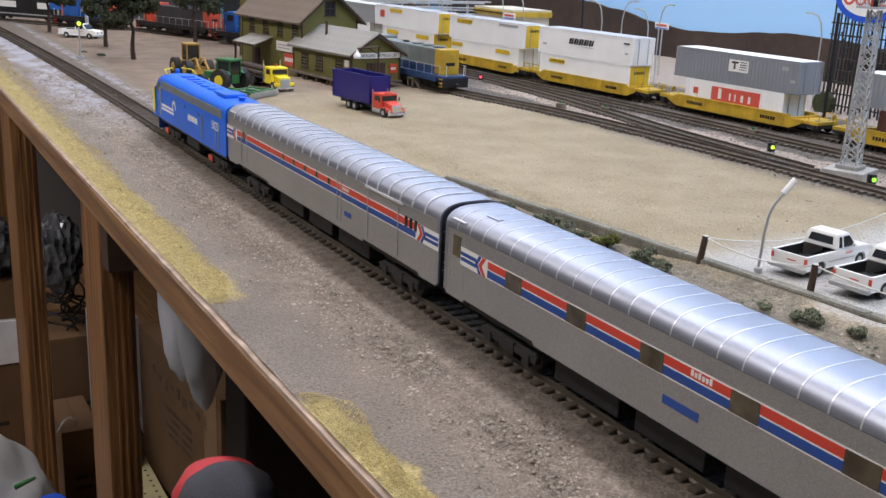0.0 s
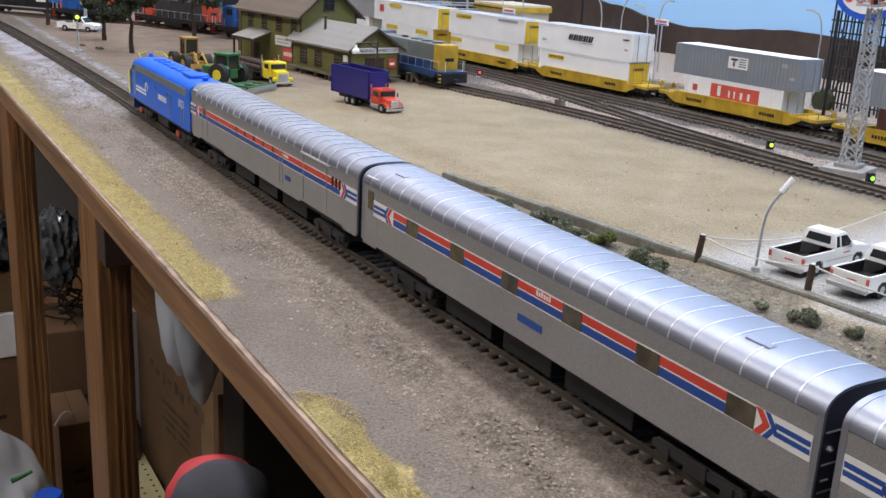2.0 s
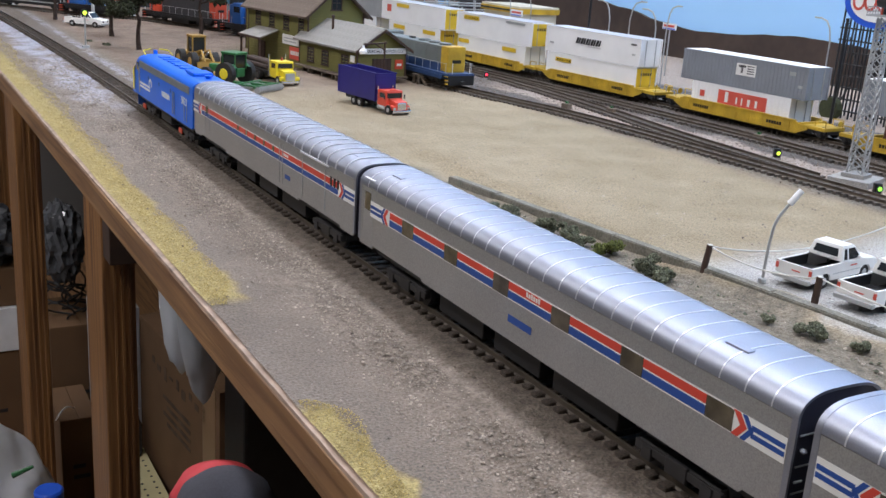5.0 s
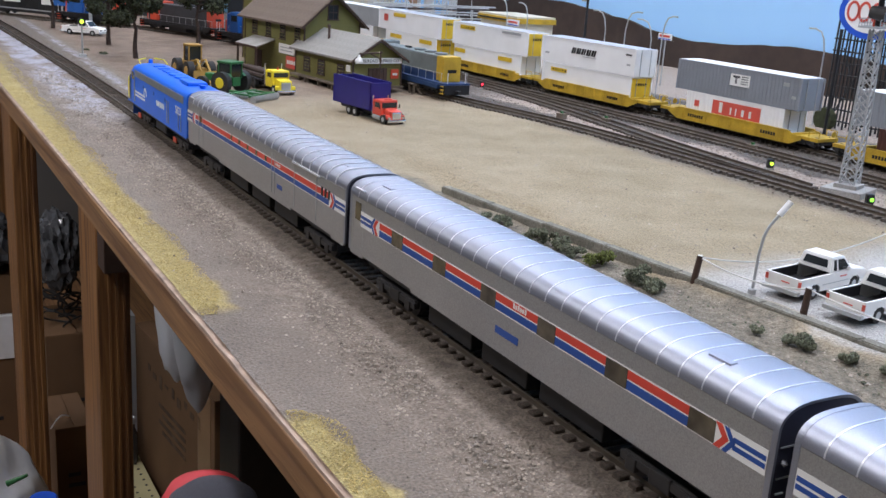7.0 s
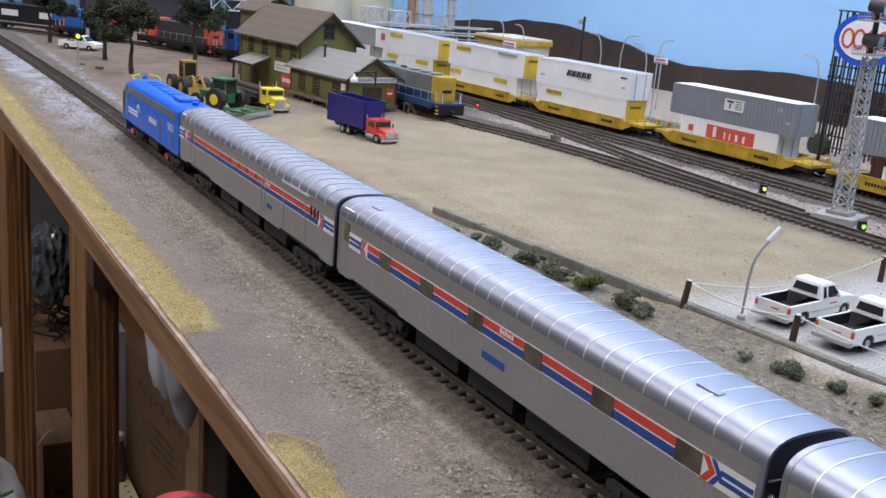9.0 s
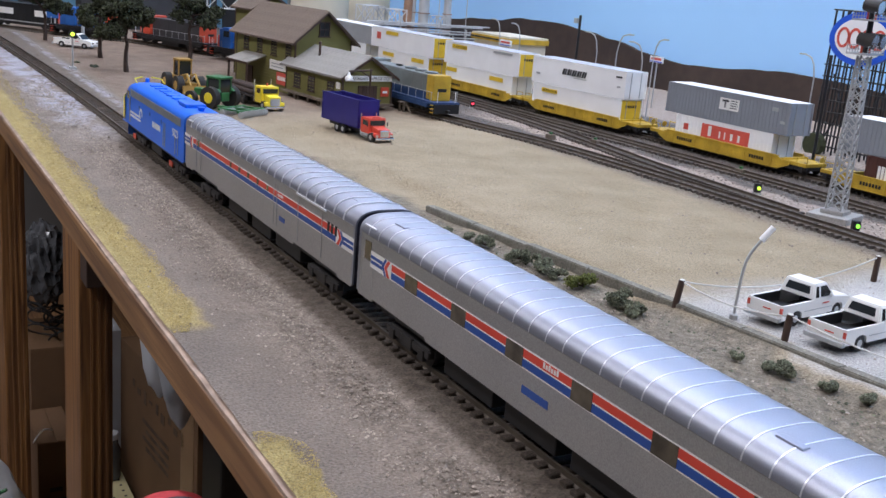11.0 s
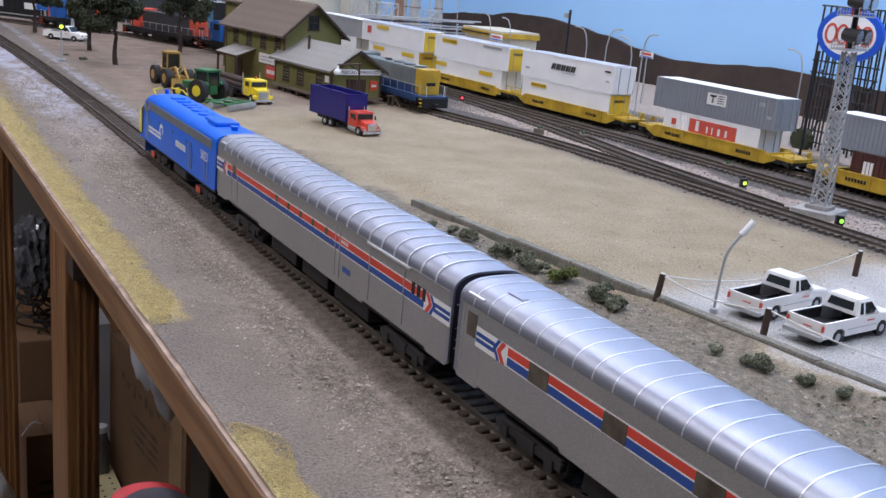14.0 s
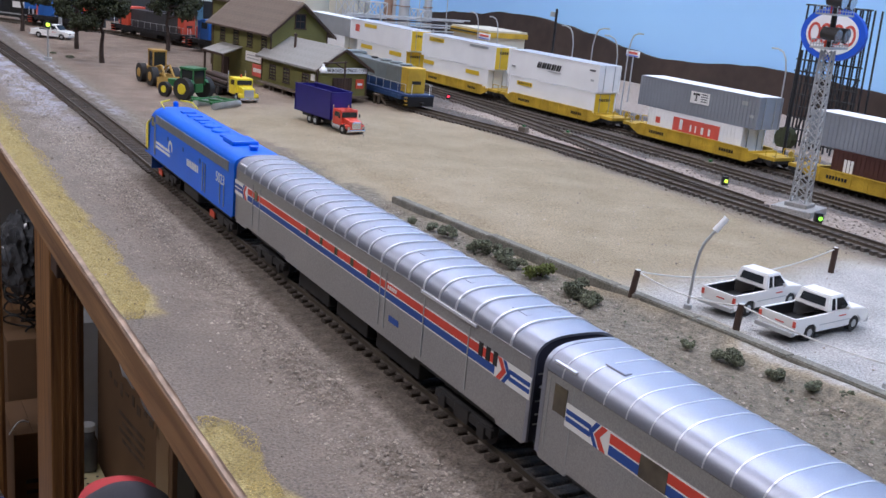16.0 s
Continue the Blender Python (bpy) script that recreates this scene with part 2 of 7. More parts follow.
def ground_mat():
    """Layout scenery: grey dirt, tan lot, pale concrete, cinder yard and lighter gravel shoulders, with soft uneven borders."""
    m = bpy.data.materials.new("scenery_ground")
    m.use_nodes = True
    nt, b = m.node_tree, m.node_tree.nodes["Principled BSDF"]
    L = nt.links.new
    b.inputs["Roughness"].default_value = 0.95
    tc = nt.nodes.new("ShaderNodeTexCoord")
    sep = nt.nodes.new("ShaderNodeSeparateXYZ")
    L(tc.outputs["Object"], sep.inputs[0])

    def noise_at(sc, det=4):
        n = nt.nodes.new("ShaderNodeTexNoise")
        n.inputs["Scale"].default_value, n.inputs["Detail"].default_value = sc, det
        L(tc.outputs["Object"], n.inputs["Vector"])
        return n.outputs["Fac"]

    def calc(op, a, c):
        n = nt.nodes.new("ShaderNodeMath")
        n.operation = op
        for i, v in enumerate((a, c)):
            if isinstance(v, (int, float)):
                n.inputs[i].default_value = v
            else:
                L(v, n.inputs[i])
        return n.outputs[0]

    def step(v, a, c):
        n = nt.nodes.new("ShaderNodeMapRange")
        n.interpolation_type = "SMOOTHSTEP"
        n.inputs[1].default_value, n.inputs[2].default_value = a, c
        L(v, n.inputs[0])
        return n.outputs[0]

    wob = calc("MULTIPLY", calc("SUBTRACT", noise_at(14), 0.5), 0.05)
    wob2 = calc("MULTIPLY", calc("SUBTRACT", noise_at(60), 0.5), 0.016)
    jit = calc("ADD", wob, wob2)
    x, y = calc("ADD", sep.outputs[0], wob2), calc("ADD", sep.outputs[1], jit)
    xj = calc("ADD", sep.outputs[0], jit)
    # line of the kerb
    xk = calc("ADD", xj, calc("MULTIPLY", sep.outputs[1], 0.09))
    grain, mid, patch = noise_at(950, 3), noise_at(220, 5), noise_at(30, 5)

    def tone(c0, c1, f):
        r = nt.nodes.new("ShaderNodeValToRGB")
        r.color_ramp.elements[0].position, r.color_ramp.elements[1].position = 0.3, 0.7
        r.color_ramp.elements[0].color, r.color_ramp.elements[1].color = (*c0, 1), (*c1, 1)
        L(f, r.inputs["Fac"])
        return r.outputs["Color"]

    def mix(f, a, c):
        n = nt.nodes.new("ShaderNodeMix")
        n.data_type = "RGBA"
        L(f, n.inputs[0]), L(a, n.inputs[6]), L(c, n.inputs[7])
        return n.outputs[2]

    def both(a, c):
        return calc("MULTIPLY", a, c)

    blot = calc("ADD", calc("MULTIPLY", patch, 0.6), calc("MULTIPLY", noise_at(7, 6), 0.4))
    drift = calc("ADD", calc("MULTIPLY", patch, 0.55), calc("MULTIPLY", mid, 0.45))
    dirt = tone((0.160, 0.131, 0.105), (0.255, 0.212, 0.172), blot)
    yellow = tone((0.30, 0.235, 0.09), (0.44, 0.355, 0.15), mid)
    shoulder = tone((0.165, 0.132, 0.103), (0.305, 0.255, 0.208), mid)
    scrub = tone((0.125, 0.107, 0.078), (0.265, 0.228, 0.17), mid)
    sand = tone((0.265, 0.212, 0.128), (0.385, 0.315, 0.210), blot)
    browndirt = tone((0.175, 0.125, 0.09), (0.265, 0.20, 0.148), patch)
    pale = tone((0.36, 0.35, 0.33), (0.52, 0.50, 0.47), patch)
    yard = tone((0.07, 0.06, 0.052), (0.16, 0.14, 0.125), mid)
    strip = tone((0.26, 0.205, 0.165), (0.46, 0.385, 0.32), mid)
    bed = tone((0.105, 0.083, 0.064), (0.20, 0.163, 0.13), mid)
    shine = tone((0.25, 0.245, 0.28), (0.45, 0.45, 0.52), drift)
    c = dirt
    c = mix(both(step(xj, -0.062, -0.040), step(y, 1.3, 1.1)), c, shoulder)
    # the flocked verge: wide along the far table edge, narrow at the near end, bare between
    far_y, near_y = step(sep.outputs[1], -0.262, -0.248), step(sep.outputs[1], -0.358, -0.368)
    verge = calc("ADD", both(step(x, -0.0700, -0.0765), far_y), both(step(x, -0.0770, -0.0812), near_y))
    c = mix(verge, c, yellow)
    c = mix(step(xj, 0.018, 0.03), c, scrub)
    c = mix(both(step(sep.outputs[0], 0.025, 0.05), step(y, 0.02, 0.16)), c, browndirt)
    c = mix(both(step(xk, 0.118, 0.132), step(y, 0.42, 0.22)), c, sand)
    c = mix(both(both(step(xk, 0.125, 0.135), step(y, -0.25, -0.30)), step(xj, 0.44, 0.36)), c, pale)
    c = mix(step(x, 0.345, 0.38), c, yard)
    c = mix(both(both(step(xj, 0.392, 0.404), step(xj, 0.452, 0.440)), step(y, 0.40, 0.28)), c, strip)
    c = mix(both(step(xj, 0.64, 0.66), step(y, 1.0, 0.8)), c, strip)
    # cinders under the near line
    c = mix(both(step(x, -0.026, -0.014), step(x, 0.026, 0.014)), c, bed)
    # bluish-white light painted into the ground beside the far part of the line
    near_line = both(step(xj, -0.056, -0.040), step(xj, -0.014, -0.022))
    shine_mask = calc("MULTIPLY", both(both(near_line, step(y, 0.12, 0.40)), step(drift, 0.36, 0.52)), 0.9)
    c = mix(shine_mask, c, shine)
    # the same painted light, fainter, on the right of the line
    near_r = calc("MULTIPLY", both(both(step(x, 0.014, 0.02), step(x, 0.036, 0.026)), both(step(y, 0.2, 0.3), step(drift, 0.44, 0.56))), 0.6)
    c = mix(near_r, c, shine)
    g = nt.nodes.new("ShaderNodeMix")
    g.data_type, g.blend_type = "RGBA", "MULTIPLY"
    g.inputs[0].default_value = 1
    L(c, g.inputs[6])
    L(tone((0.62, 0.62, 0.62), (1.24, 1.24, 1.24), grain), g.inputs[7])
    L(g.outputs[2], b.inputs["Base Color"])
    bp = nt.nodes.new("ShaderNodeBump")
    bp.inputs["Strength"].default_value, bp.inputs["Distance"].default_value = 0.8, 0.0014
    L(calc("ADD", grain, calc("MULTIPLY", mid, 1.5)), bp.inputs["Height"])
    L(bp.outputs[0], b.inputs["Normal"])
    return m


M["ground"] = ground_mat()


# ==== building helpers ====
def box(bm, x0, y0, z0, x1, y1, z1, bev=0.0):
    v = [bm.verts.new((x, y, z)) for x in (x0, x1) for y in (y0, y1) for z in (z0, z1)]
    fs = [bm.faces.new([v[i] for i in q]) for q in ((0, 1, 3, 2), (4, 6, 7, 5), (0, 4, 5, 1), (2, 3, 7, 6), (0, 2, 6, 4), (1, 5, 7, 3))]
    if bev:
        es = {e for f in fs for e in f.edges}
        bmesh.ops.bevel(bm, geom=list(es), offset=bev, segments=2, affect="EDGES", profile=0.6)
    return bm


def prism(bm, prof, axis, a, b):
    """A closed outline extruded along an axis from a to b. The outline's pairs are the other two axes in x, y, z order."""
    def at(p, w):
        return {"x": (w, p[0], p[1]), "y": (p[0], w, p[1]), "z": (p[0], p[1], w)}[axis]
    va, vb = [bm.verts.new(at(p, a)) for p in prof], [bm.verts.new(at(p, b)) for p in prof]
    n = len(prof)
    fs = [bm.faces.new(va), bm.faces.new(vb[::-1])]
    for i in range(n):
        fs.append(bm.faces.new((va[i], vb[i], vb[(i + 1) % n], va[(i + 1) % n])))
    bmesh.ops.recalc_face_normals(bm, faces=fs)
    return bm


def rod(bm, p, q, r, r2=None, seg=8):
    p, q = Vector(p), Vector(q)
    d = q - p
    r2 = r if r2 is None else r2
    t = d.to_track_quat("Z", "Y").to_matrix()
    ring = [[bm.verts.new(o + t @ Vector((rr * math.cos(2 * math.pi * i / seg), rr * math.sin(2 * math.pi * i / seg), 0))) for i in range(seg)]
            for o, rr in ((p, r), (q, r2))]
    fs = [bm.faces.new(ring[0][::-1]), bm.faces.new(ring[1])]
    for i in range(seg):
        fs.append(bm.faces.new((ring[0][i], ring[0][(i + 1) % seg], ring[1][(i + 1) % seg], ring[1][i])))
    return bm


def lathe(bm, prof, seg=16, at=(0, 0, 0)):
    """Outline of (radius, height) pairs turned round a vertical axis."""
    rings = [[bm.verts.new((at[0] + r * math.cos(2 * math.pi * i / seg), at[1] + r * math.sin(2 * math.pi * i / seg), at[2] + z)) for i in range(seg)] for r, z in prof]
    for a, b in zip(rings, rings[1:]):
        for i in range(seg):
            bm.faces.new((a[i], a[(i + 1) % seg], b[(i + 1) % seg], b[i]))
    bm.faces.new(rings[0][::-1]), bm.faces.new(rings[-1])
    return bm


def B():
    return bmesh.new()


def mesh_of(name, bm, material, smooth=False):
    me = bpy.data.meshes.new(name)
    bm.to_mesh(me)
    bm.free()
    me.materials.append(material)
    if smooth:
        me.shade_smooth()
        me.set_sharp_from_angle(angle=radians(40))
    return me


def part(name, bm, material, parent, label="", smooth=False):
    ob = new(name, mesh_of(name, bm, material, smooth))
    ob.parent = parent
    if label:
        ob["label"] = label
    return ob


def share(name, me, parent, m):
    ob = new(name, me)
    ob.parent = parent
    ob.matrix_basis = m
    return ob


def thing(name, label, category, m=Matrix(), group="", kind=""):
    ob = new(name)
    ob.empty_display_size = 0.01
    ob.matrix_basis = m
    return tagged(ob, label, category, group, kind)


def solid(name, bm, material, label, category="", group="", kind="", smooth=False):
    return tagged(new(name, mesh_of(name, bm, material, smooth)), label, category, group, kind)


def lettering(name, words, size, material, parent, m, label=""):
    cu = bpy.data.curves.new(name, "FONT")
    cu.body, cu.size, cu.extrude, cu.align_x, cu.align_y = words, size, 0.0001, "CENTER", "CENTER"
    tmp = bpy.data.objects.new(name, cu)
    scene.collection.objects.link(tmp)
    dg = bpy.context.evaluated_depsgraph_get()
    me = bpy.data.meshes.new_from_object(tmp.evaluated_get(dg))
    bpy.data.objects.remove(tmp)
    me.materials.clear()
    me.materials.append(material)
    ob = new(name, me)
    ob.parent, ob.matrix_basis = parent, m
    if label:
        ob["label"] = label
    return ob


def facing(x, y, z, nx, ny):
    """Pose of upright lettering at a place, read from the side to which (nx, ny) points."""
    return Matrix.Translation((x, y, z)) @ Matrix.Rotation(math.atan2(nx, -ny), 4, "Z") @ Matrix.Rotation(math.pi / 2, 4, "X")


# ==== setting ====
ED = -0.090
bm = B()
NX, NY = 180, 300
xs = [ED + (1.75 - ED) * (i / NX) ** 1.5 for i in range(NX + 1)]
ys = [-1.6 + 4.1 * j / NY for j in range(NY + 1)]
vs = []
for xx in xs:
    for yy in ys:
        e = 0.0007 * (noise.noise((0, yy * 9, 3)) + 0.5 * noise.noise((0, yy * 40, 7))) if xx == ED else 0
        h = 0.0010 * noise.noise((xx * 30, yy * 30, 0)) + 0.0006 * noise.noise((xx * 120, yy * 120, 5))
        if 0.03 < xx < 0.15 and yy < 0.1:
            h += 0.0025 * noise.noise((xx * 25, yy * 25, 9)) - 0.004 * min(1, (xx - 0.03) / 0.03) * min(1, (0.1 - yy) / 0.1)
        if abs(xx) < 0.03:
            h = h * 0.3 + 0.0015 * min(1, (0.03 - abs(xx)) / 0.010) + 0.0008 * noise.noise((xx * 90, yy * 90, 2))
        vs.append(bm.verts.new((xx + e, yy, h)))
for i in range(NX):
    for j in range(NY):
        k = i * (NY + 1) + j
        bm.faces.new((vs[k], vs[k + NY + 1], vs[k + NY + 2], vs[k + 1]))
solid("ground", bm, M["ground"], "grey dirt and tan sand scenery on a layout table", kind="structure", smooth=True)

bench = thing("benchwork", "open pine benchwork with posts and edge strip carrying the layout", "table")
part("tabletop", box(B(), -0.0795, -1.6, -0.018, 1.75, 2.5, -0.0065), M["pine_y"], bench)
part("edge_strip", box(B(), -0.0925, -1.6, -0.0185, -0.0805, 2.5, -0.0022, 0.0008), M["pine_y"], bench, "stained pine edge strip")
bm = B()
prev = None
for j in range(321):
    yy = -1.6 + 4.1 * j / 320
    w = 0.0005 * noise.noise((yy * 55, 2, 0)) + 0.0003 * noise.noise((yy * 160, 5, 0))
    zt = -0.0010 + 0.0006 * noise.noise((yy * 70, 9, 0))
    ring = [bm.verts.new(q) for q in ((-0.0920, yy, -0.0026), (-0.0917, yy, zt), (-0.0894 + w, yy, zt + 0.0004), (-0.0884 + w, yy, -0.0026))]
    if prev:
        for k in range(4):
            bm.faces.new((prev[k], prev[(k + 1) % 4], ring[(k + 1) % 4], ring[k]))
    prev = ring
bmesh.ops.recalc_face_normals(bm, faces=bm.faces[:])
part("chipped_edge", bm, M["chip"], bench, "chipped pale plaster along the table edge")
for px0, px1, py0, py1 in ((-0.0430, -0.0145, 0.226, 0.308), (-0.0600, -0.0315, 0.66, 0.75), (-0.0430, -0.0145, 1.15, 1.23), (-0.0430, -0.0145, -0.75, -0.67)):
    post = part("post", box(B(), px0, py0, -1.0, px1, py1, -0.019, 0.0018), M["pine"], bench)
    for k in range(3):
        gx = px0 + 0.009 + 0.0065 * k
        part("groove", box(B(), gx, py0 - 0.0012, -1.0, gx + 0.0030, py0 + 0.0005, -0.019, 0.0006), M["pine"], post)
part("brace", box(B(), -0.0420, 0.196, -0.128, -0.0100, 0.2245, -0.019, 0.001), M["brown"], bench)
part("shelf_board", box(B(), -0.24, -0.2, -0.75, 0.44, 2.4, -0.73), M["pine_y"], bench)
# dark sheet added behind the shelf in place of the unlit depth
part("back_panel", box(B(), 0.45, -0.6, -1.0, 0.46, 2.4, -0.019), M["floor"], bench, "dark sheet added for the shaded depth under the table")

solid("floor", box(B(), -2.0, -2.6, -1.02, 2.2, 3.2, -1.0), M["floor"], "dark floor of the train room", kind="structure")
solid("ceiling", box(B(), -2.0, -2.6, 1.25, 2.2, 3.2, 1.3), M["ceil"], "plain white ceiling", kind="structure")
solid("wall_west", box(B(), -2.05, -2.6, -1.0, -2.0, 3.2, 1.25), M["wall"], "plain room wall", kind="structure")
solid("wall_south", box(B(), -2.0, -2.65, -1.0, 2.2, -2.6, 1.25), M["wall"], "plain room wall", kind="structure")
solid("wall_north", box(B(), -2.0, 2.5, -1.0, 2.2, 2.55, 1.25), M["wall"], "plain room wall", kind="structure")
bm = B()
arc = [(0.93, -2.59), (0.93, -1.0), (0.93, 0.0), (0.93, 1.0), (0.925, 1.3), (0.90, 1.5), (0.86, 1.65)]
prism(bm, arc + [(p[0] + 0.02, p[1]) for p in arc[::-1]], "z", -0.01, 1.24)
solid("backdrop_sky", bm, M["sky"], "blue painted sky backdrop board", kind="structure")
bm = B()
hp = [(-1.6, 0.05), (-0.6, 0.045), (0.0, 0.047), (0.10, 0.047), (0.2, 0.051), (0.29, 0.056), (0.36, 0.058), (0.42, 0.055), (0.50, 0.048), (0.58, 0.045), (0.66, 0.052), (0.76, 0.066), (0.84, 0.074), (0.93, 0.081), (1.05, 0.080), (1.14, 0.070), (1.22, 0.068), (1.30, 0.060), (1.36, 0.055)]
fine = []
for (ya, za), (yb, zb) in zip(hp, hp[1:]):
    for k in range(6):
        f = k / 6
        s = f * f * (3 - 2 * f)
        yy = ya + (yb - ya) * f
        fine.append((yy, za + (zb - za) * s + 0.0012 * noise.noise((yy * 30, 0, 0))))
prism(bm, [(1.36, 0.0)] + [(-1.6, 0.0)] + fine + [hp[-1]], "x", 0.922, 0.928)
solid("backdrop_hill", bm, M["hill"], "dark brown painted hills on the backdrop", kind="structure")
# fixtures out of view; those over the aisle only house the added fill
for lx, ly, k in TUBES + AISLE_FILL:
    f = thing("ceiling_light", "unseen white fluorescent fixture on the ceiling", "ceiling light", pose(lx, ly, 1.19), "fluorescent fixtures")
    part("housing", box(B(), -0.07, -0.58, 0.012, 0.07, 0.58, 0.06, 0.004), M["ceil"], f)
    for s in (-0.03, 0.03):
        part("tube", rod(B(), (s, -0.55, 0.004), (s, 0.55, 0.004), 0.007, seg=10), M["glow_white"], f)


# ==== tracks ====
def track(name, pts, label, ties=True, step=0.0066):
    """Rails and ties along a smooth line of (x, y)."""
    t = thing(name, label, "track", kind="structure")
    P = [Vector((p[0], p[1], 0)) for p in pts]
    line = []
    for i in range(len(P) - 1):
        a, b, c, d = P[max(0, i - 1)], P[i], P[i + 1], P[min(len(P) - 1, i + 2)]
        for k in range(24):
            u = k / 24
            line.append(0.5 * ((2 * b) + (c - a) * u + (2 * a - 5 * b + 4 * c - d) * u * u + (3 * b - a - 3 * c + d) * u ** 3))
    line.append(P[-1])
    for side in (-1, 1):
        bm = B()
        prev = None
        for i, p in enumerate(line):
            d = (line[min(i + 1, len(line) - 1)] - line[max(i - 1, 0)]).normalized()
            n = Vector((d.y, -d.x, 0))
            o = p + n * (0.0071 * side)
            ring = [bm.verts.new((o.x + n.x * w, o.y + n.y * w, z)) for w, z in ((-0.0011, 0.0022), (-0.0004, 0.0028), (-0.0005, 0.0047), (0.0005, 0.0047), (0.0004, 0.0028), (0.0011, 0.0022))]
            if prev:
                for k in range(6):
                    bm.faces.new((prev[k], ring[k], ring[(k + 1) % 6], prev[(k + 1) % 6]))
            prev = ring
        part("rail", bm, M["rail"], t)
    acc, last, near, rest = 0.0, line[0], [], B()
    tie_me = mesh_of("tie", box(B(), -0.0114, -0.0020, 0.0, 0.0114, 0.0020, 0.0031, 0.0008), M["tie"])
    for p, q in zip(line, line[1:]):
        seg = (q - p).length
        while acc < seg:
            o = p + (q - p) * (acc / seg)
            ang = math.atan2(-(q - p).x, (q - p).y) + random.uniform(-0.03, 0.03)
            mm = Matrix.Translation((o.x + random.uniform(-0.0006, 0.0006), o.y, -0.0003 + random.uniform(0, 0.0003))) @ Matrix.Rotation(ang, 4, "Z")
            near.append(mm)
            acc += step
        acc -= seg
    near.sort(key=lambda m: (m.translation - Vector((-0.2, -0.6, 0))).length)
    for mm in near[:260] if ties else []:
        share("tie", tie_me, t, mm)
    for mm in near[260:] if ties else near:
        v = [rest.verts.new(mm @ Vector((sx * 0.0114, sy * 0.0015, z))) for sx in (-1, 1) for sy in (-1, 1) for z in (0, 0.0024)]
        for q in ((0, 1, 3, 2), (4, 6, 7, 5), (0, 4, 5, 1), (2, 3, 7, 6), (1, 5, 7, 3)):
            rest.faces.new([v[i] for i in q])
    if len(rest.verts):
        tagged(part("tie_row", rest, M["tie" if ties else "tie_dusty"], t), kind="stuff")
    else:
        rest.free()
    return t


track("main_track", [(-0.0027, -1.6), (-0.0027, -0.6), (-0.0027, 0.0), (-0.0027, 0.3), (-0.006, 0.55), (-0.012, 0.8), (-0.02, 1.06), (-0.04, 1.5), (-0.08, 2.2)], "dark weathered track in cinder bed")
track("siding_track", [(0.383, -1.6), (0.383, -0.6), (0.383, -0.27), (0.381, -0.12), (0.379, 0.02), (0.372, 0.14), (0.352, 0.25), (0.338, 0.36), (0.331, 0.55), (0.325, 0.80)], "weathered siding track across the sandy lot", ties=False)
track("yard_track", [(0.395, -0.14), (0.408, 0.02), (0.425, 0.14), (0.437, 0.26), (0.442, 0.45), (0.435, 0.9)], "weathered yard track with rusty rails", ties=False)
track("yard_track", [(0.478, -1.6), (0.478, -0.6), (0.476, -0.2), (0.472, 0.1), (0.462, 0.3), (0.45, 0.5), (0.445, 0.9)], "weathered yard track with rusty rails", ties=False)
track("yard_track", [(0.555, -1.6), (0.548, -0.6), (0.542, -0.2), (0.53, 0.1), (0.513, 0.3), (0.499, 0.5), (0.493, 0.8), (0.49, 1.0)], "weathered yard track under container cars", ties=False)
track("back_track", [(0.36, 0.74), (0.29, 0.88), (0.24, 0.99), (0.19, 1.08), (0.12, 1.14), (0.03, 1.24), (-0.06, 1.36)], "dark curved track behind the trees", ties=False)

# ==== the train ====
def car_profile(n=28, w=0.0175, zb=0.0195, ze=0.0448, zt=0.0516, grow=0.0):
    pts = []
    for i in range(n + 1):
        a = math.pi * i / n
        c, s = math.cos(a), math.sin(a)
        pts.append((-(w + grow) * math.copysign(abs(c) ** 0.62, c), ze + (zt - ze + grow) * abs(s) ** 0.92))
    return pts


def bogie(parent, yc, axles=2, colour="dark"):
    t = part("truck_frame", box(B(), -0.0125, yc - 0.017, 0.0085, 0.0125, yc + 0.017, 0.0125, 0.0008), M[colour], parent)
    for s in (-1, 1):
        bm = B()
        box(bm, s * 0.0125 - 0.0008, yc - 0.018, 0.009, s * 0.0125 + 0.0008, yc + 0.018, 0.0118, 0.0004)
        for k in (-1, 1):
            box(bm, s * 0.0128 - 0.0012, yc + k * 0.0125 - 0.0022, 0.0072, s * 0.0128 + 0.0012, yc + k * 0.0125 + 0.0022, 0.0115, 0.0004)
        box(bm, s * 0.0128 - 0.001, yc - 0.0045, 0.0075, s * 0.0128 + 0.001, yc + 0.0045, 0.0125, 0.0005)
        part("side_frame", bm, M[colour], t)
    for k in (-1, 1):
        for s in (-1, 1):
            part("wheel", rod(B(), (s * 0.0072, yc + k * 0.0125, 0.0100), (s * 0.0095, yc + k * 0.0125, 0.0100), 0.0053, seg=20), M["dark"], t)
        part("axle", rod(B(), (-0.009, yc + k * 0.0125, 0.0100), (0.009, yc + k * 0.0125, 0.0100), 0.001), M["dark"], t)


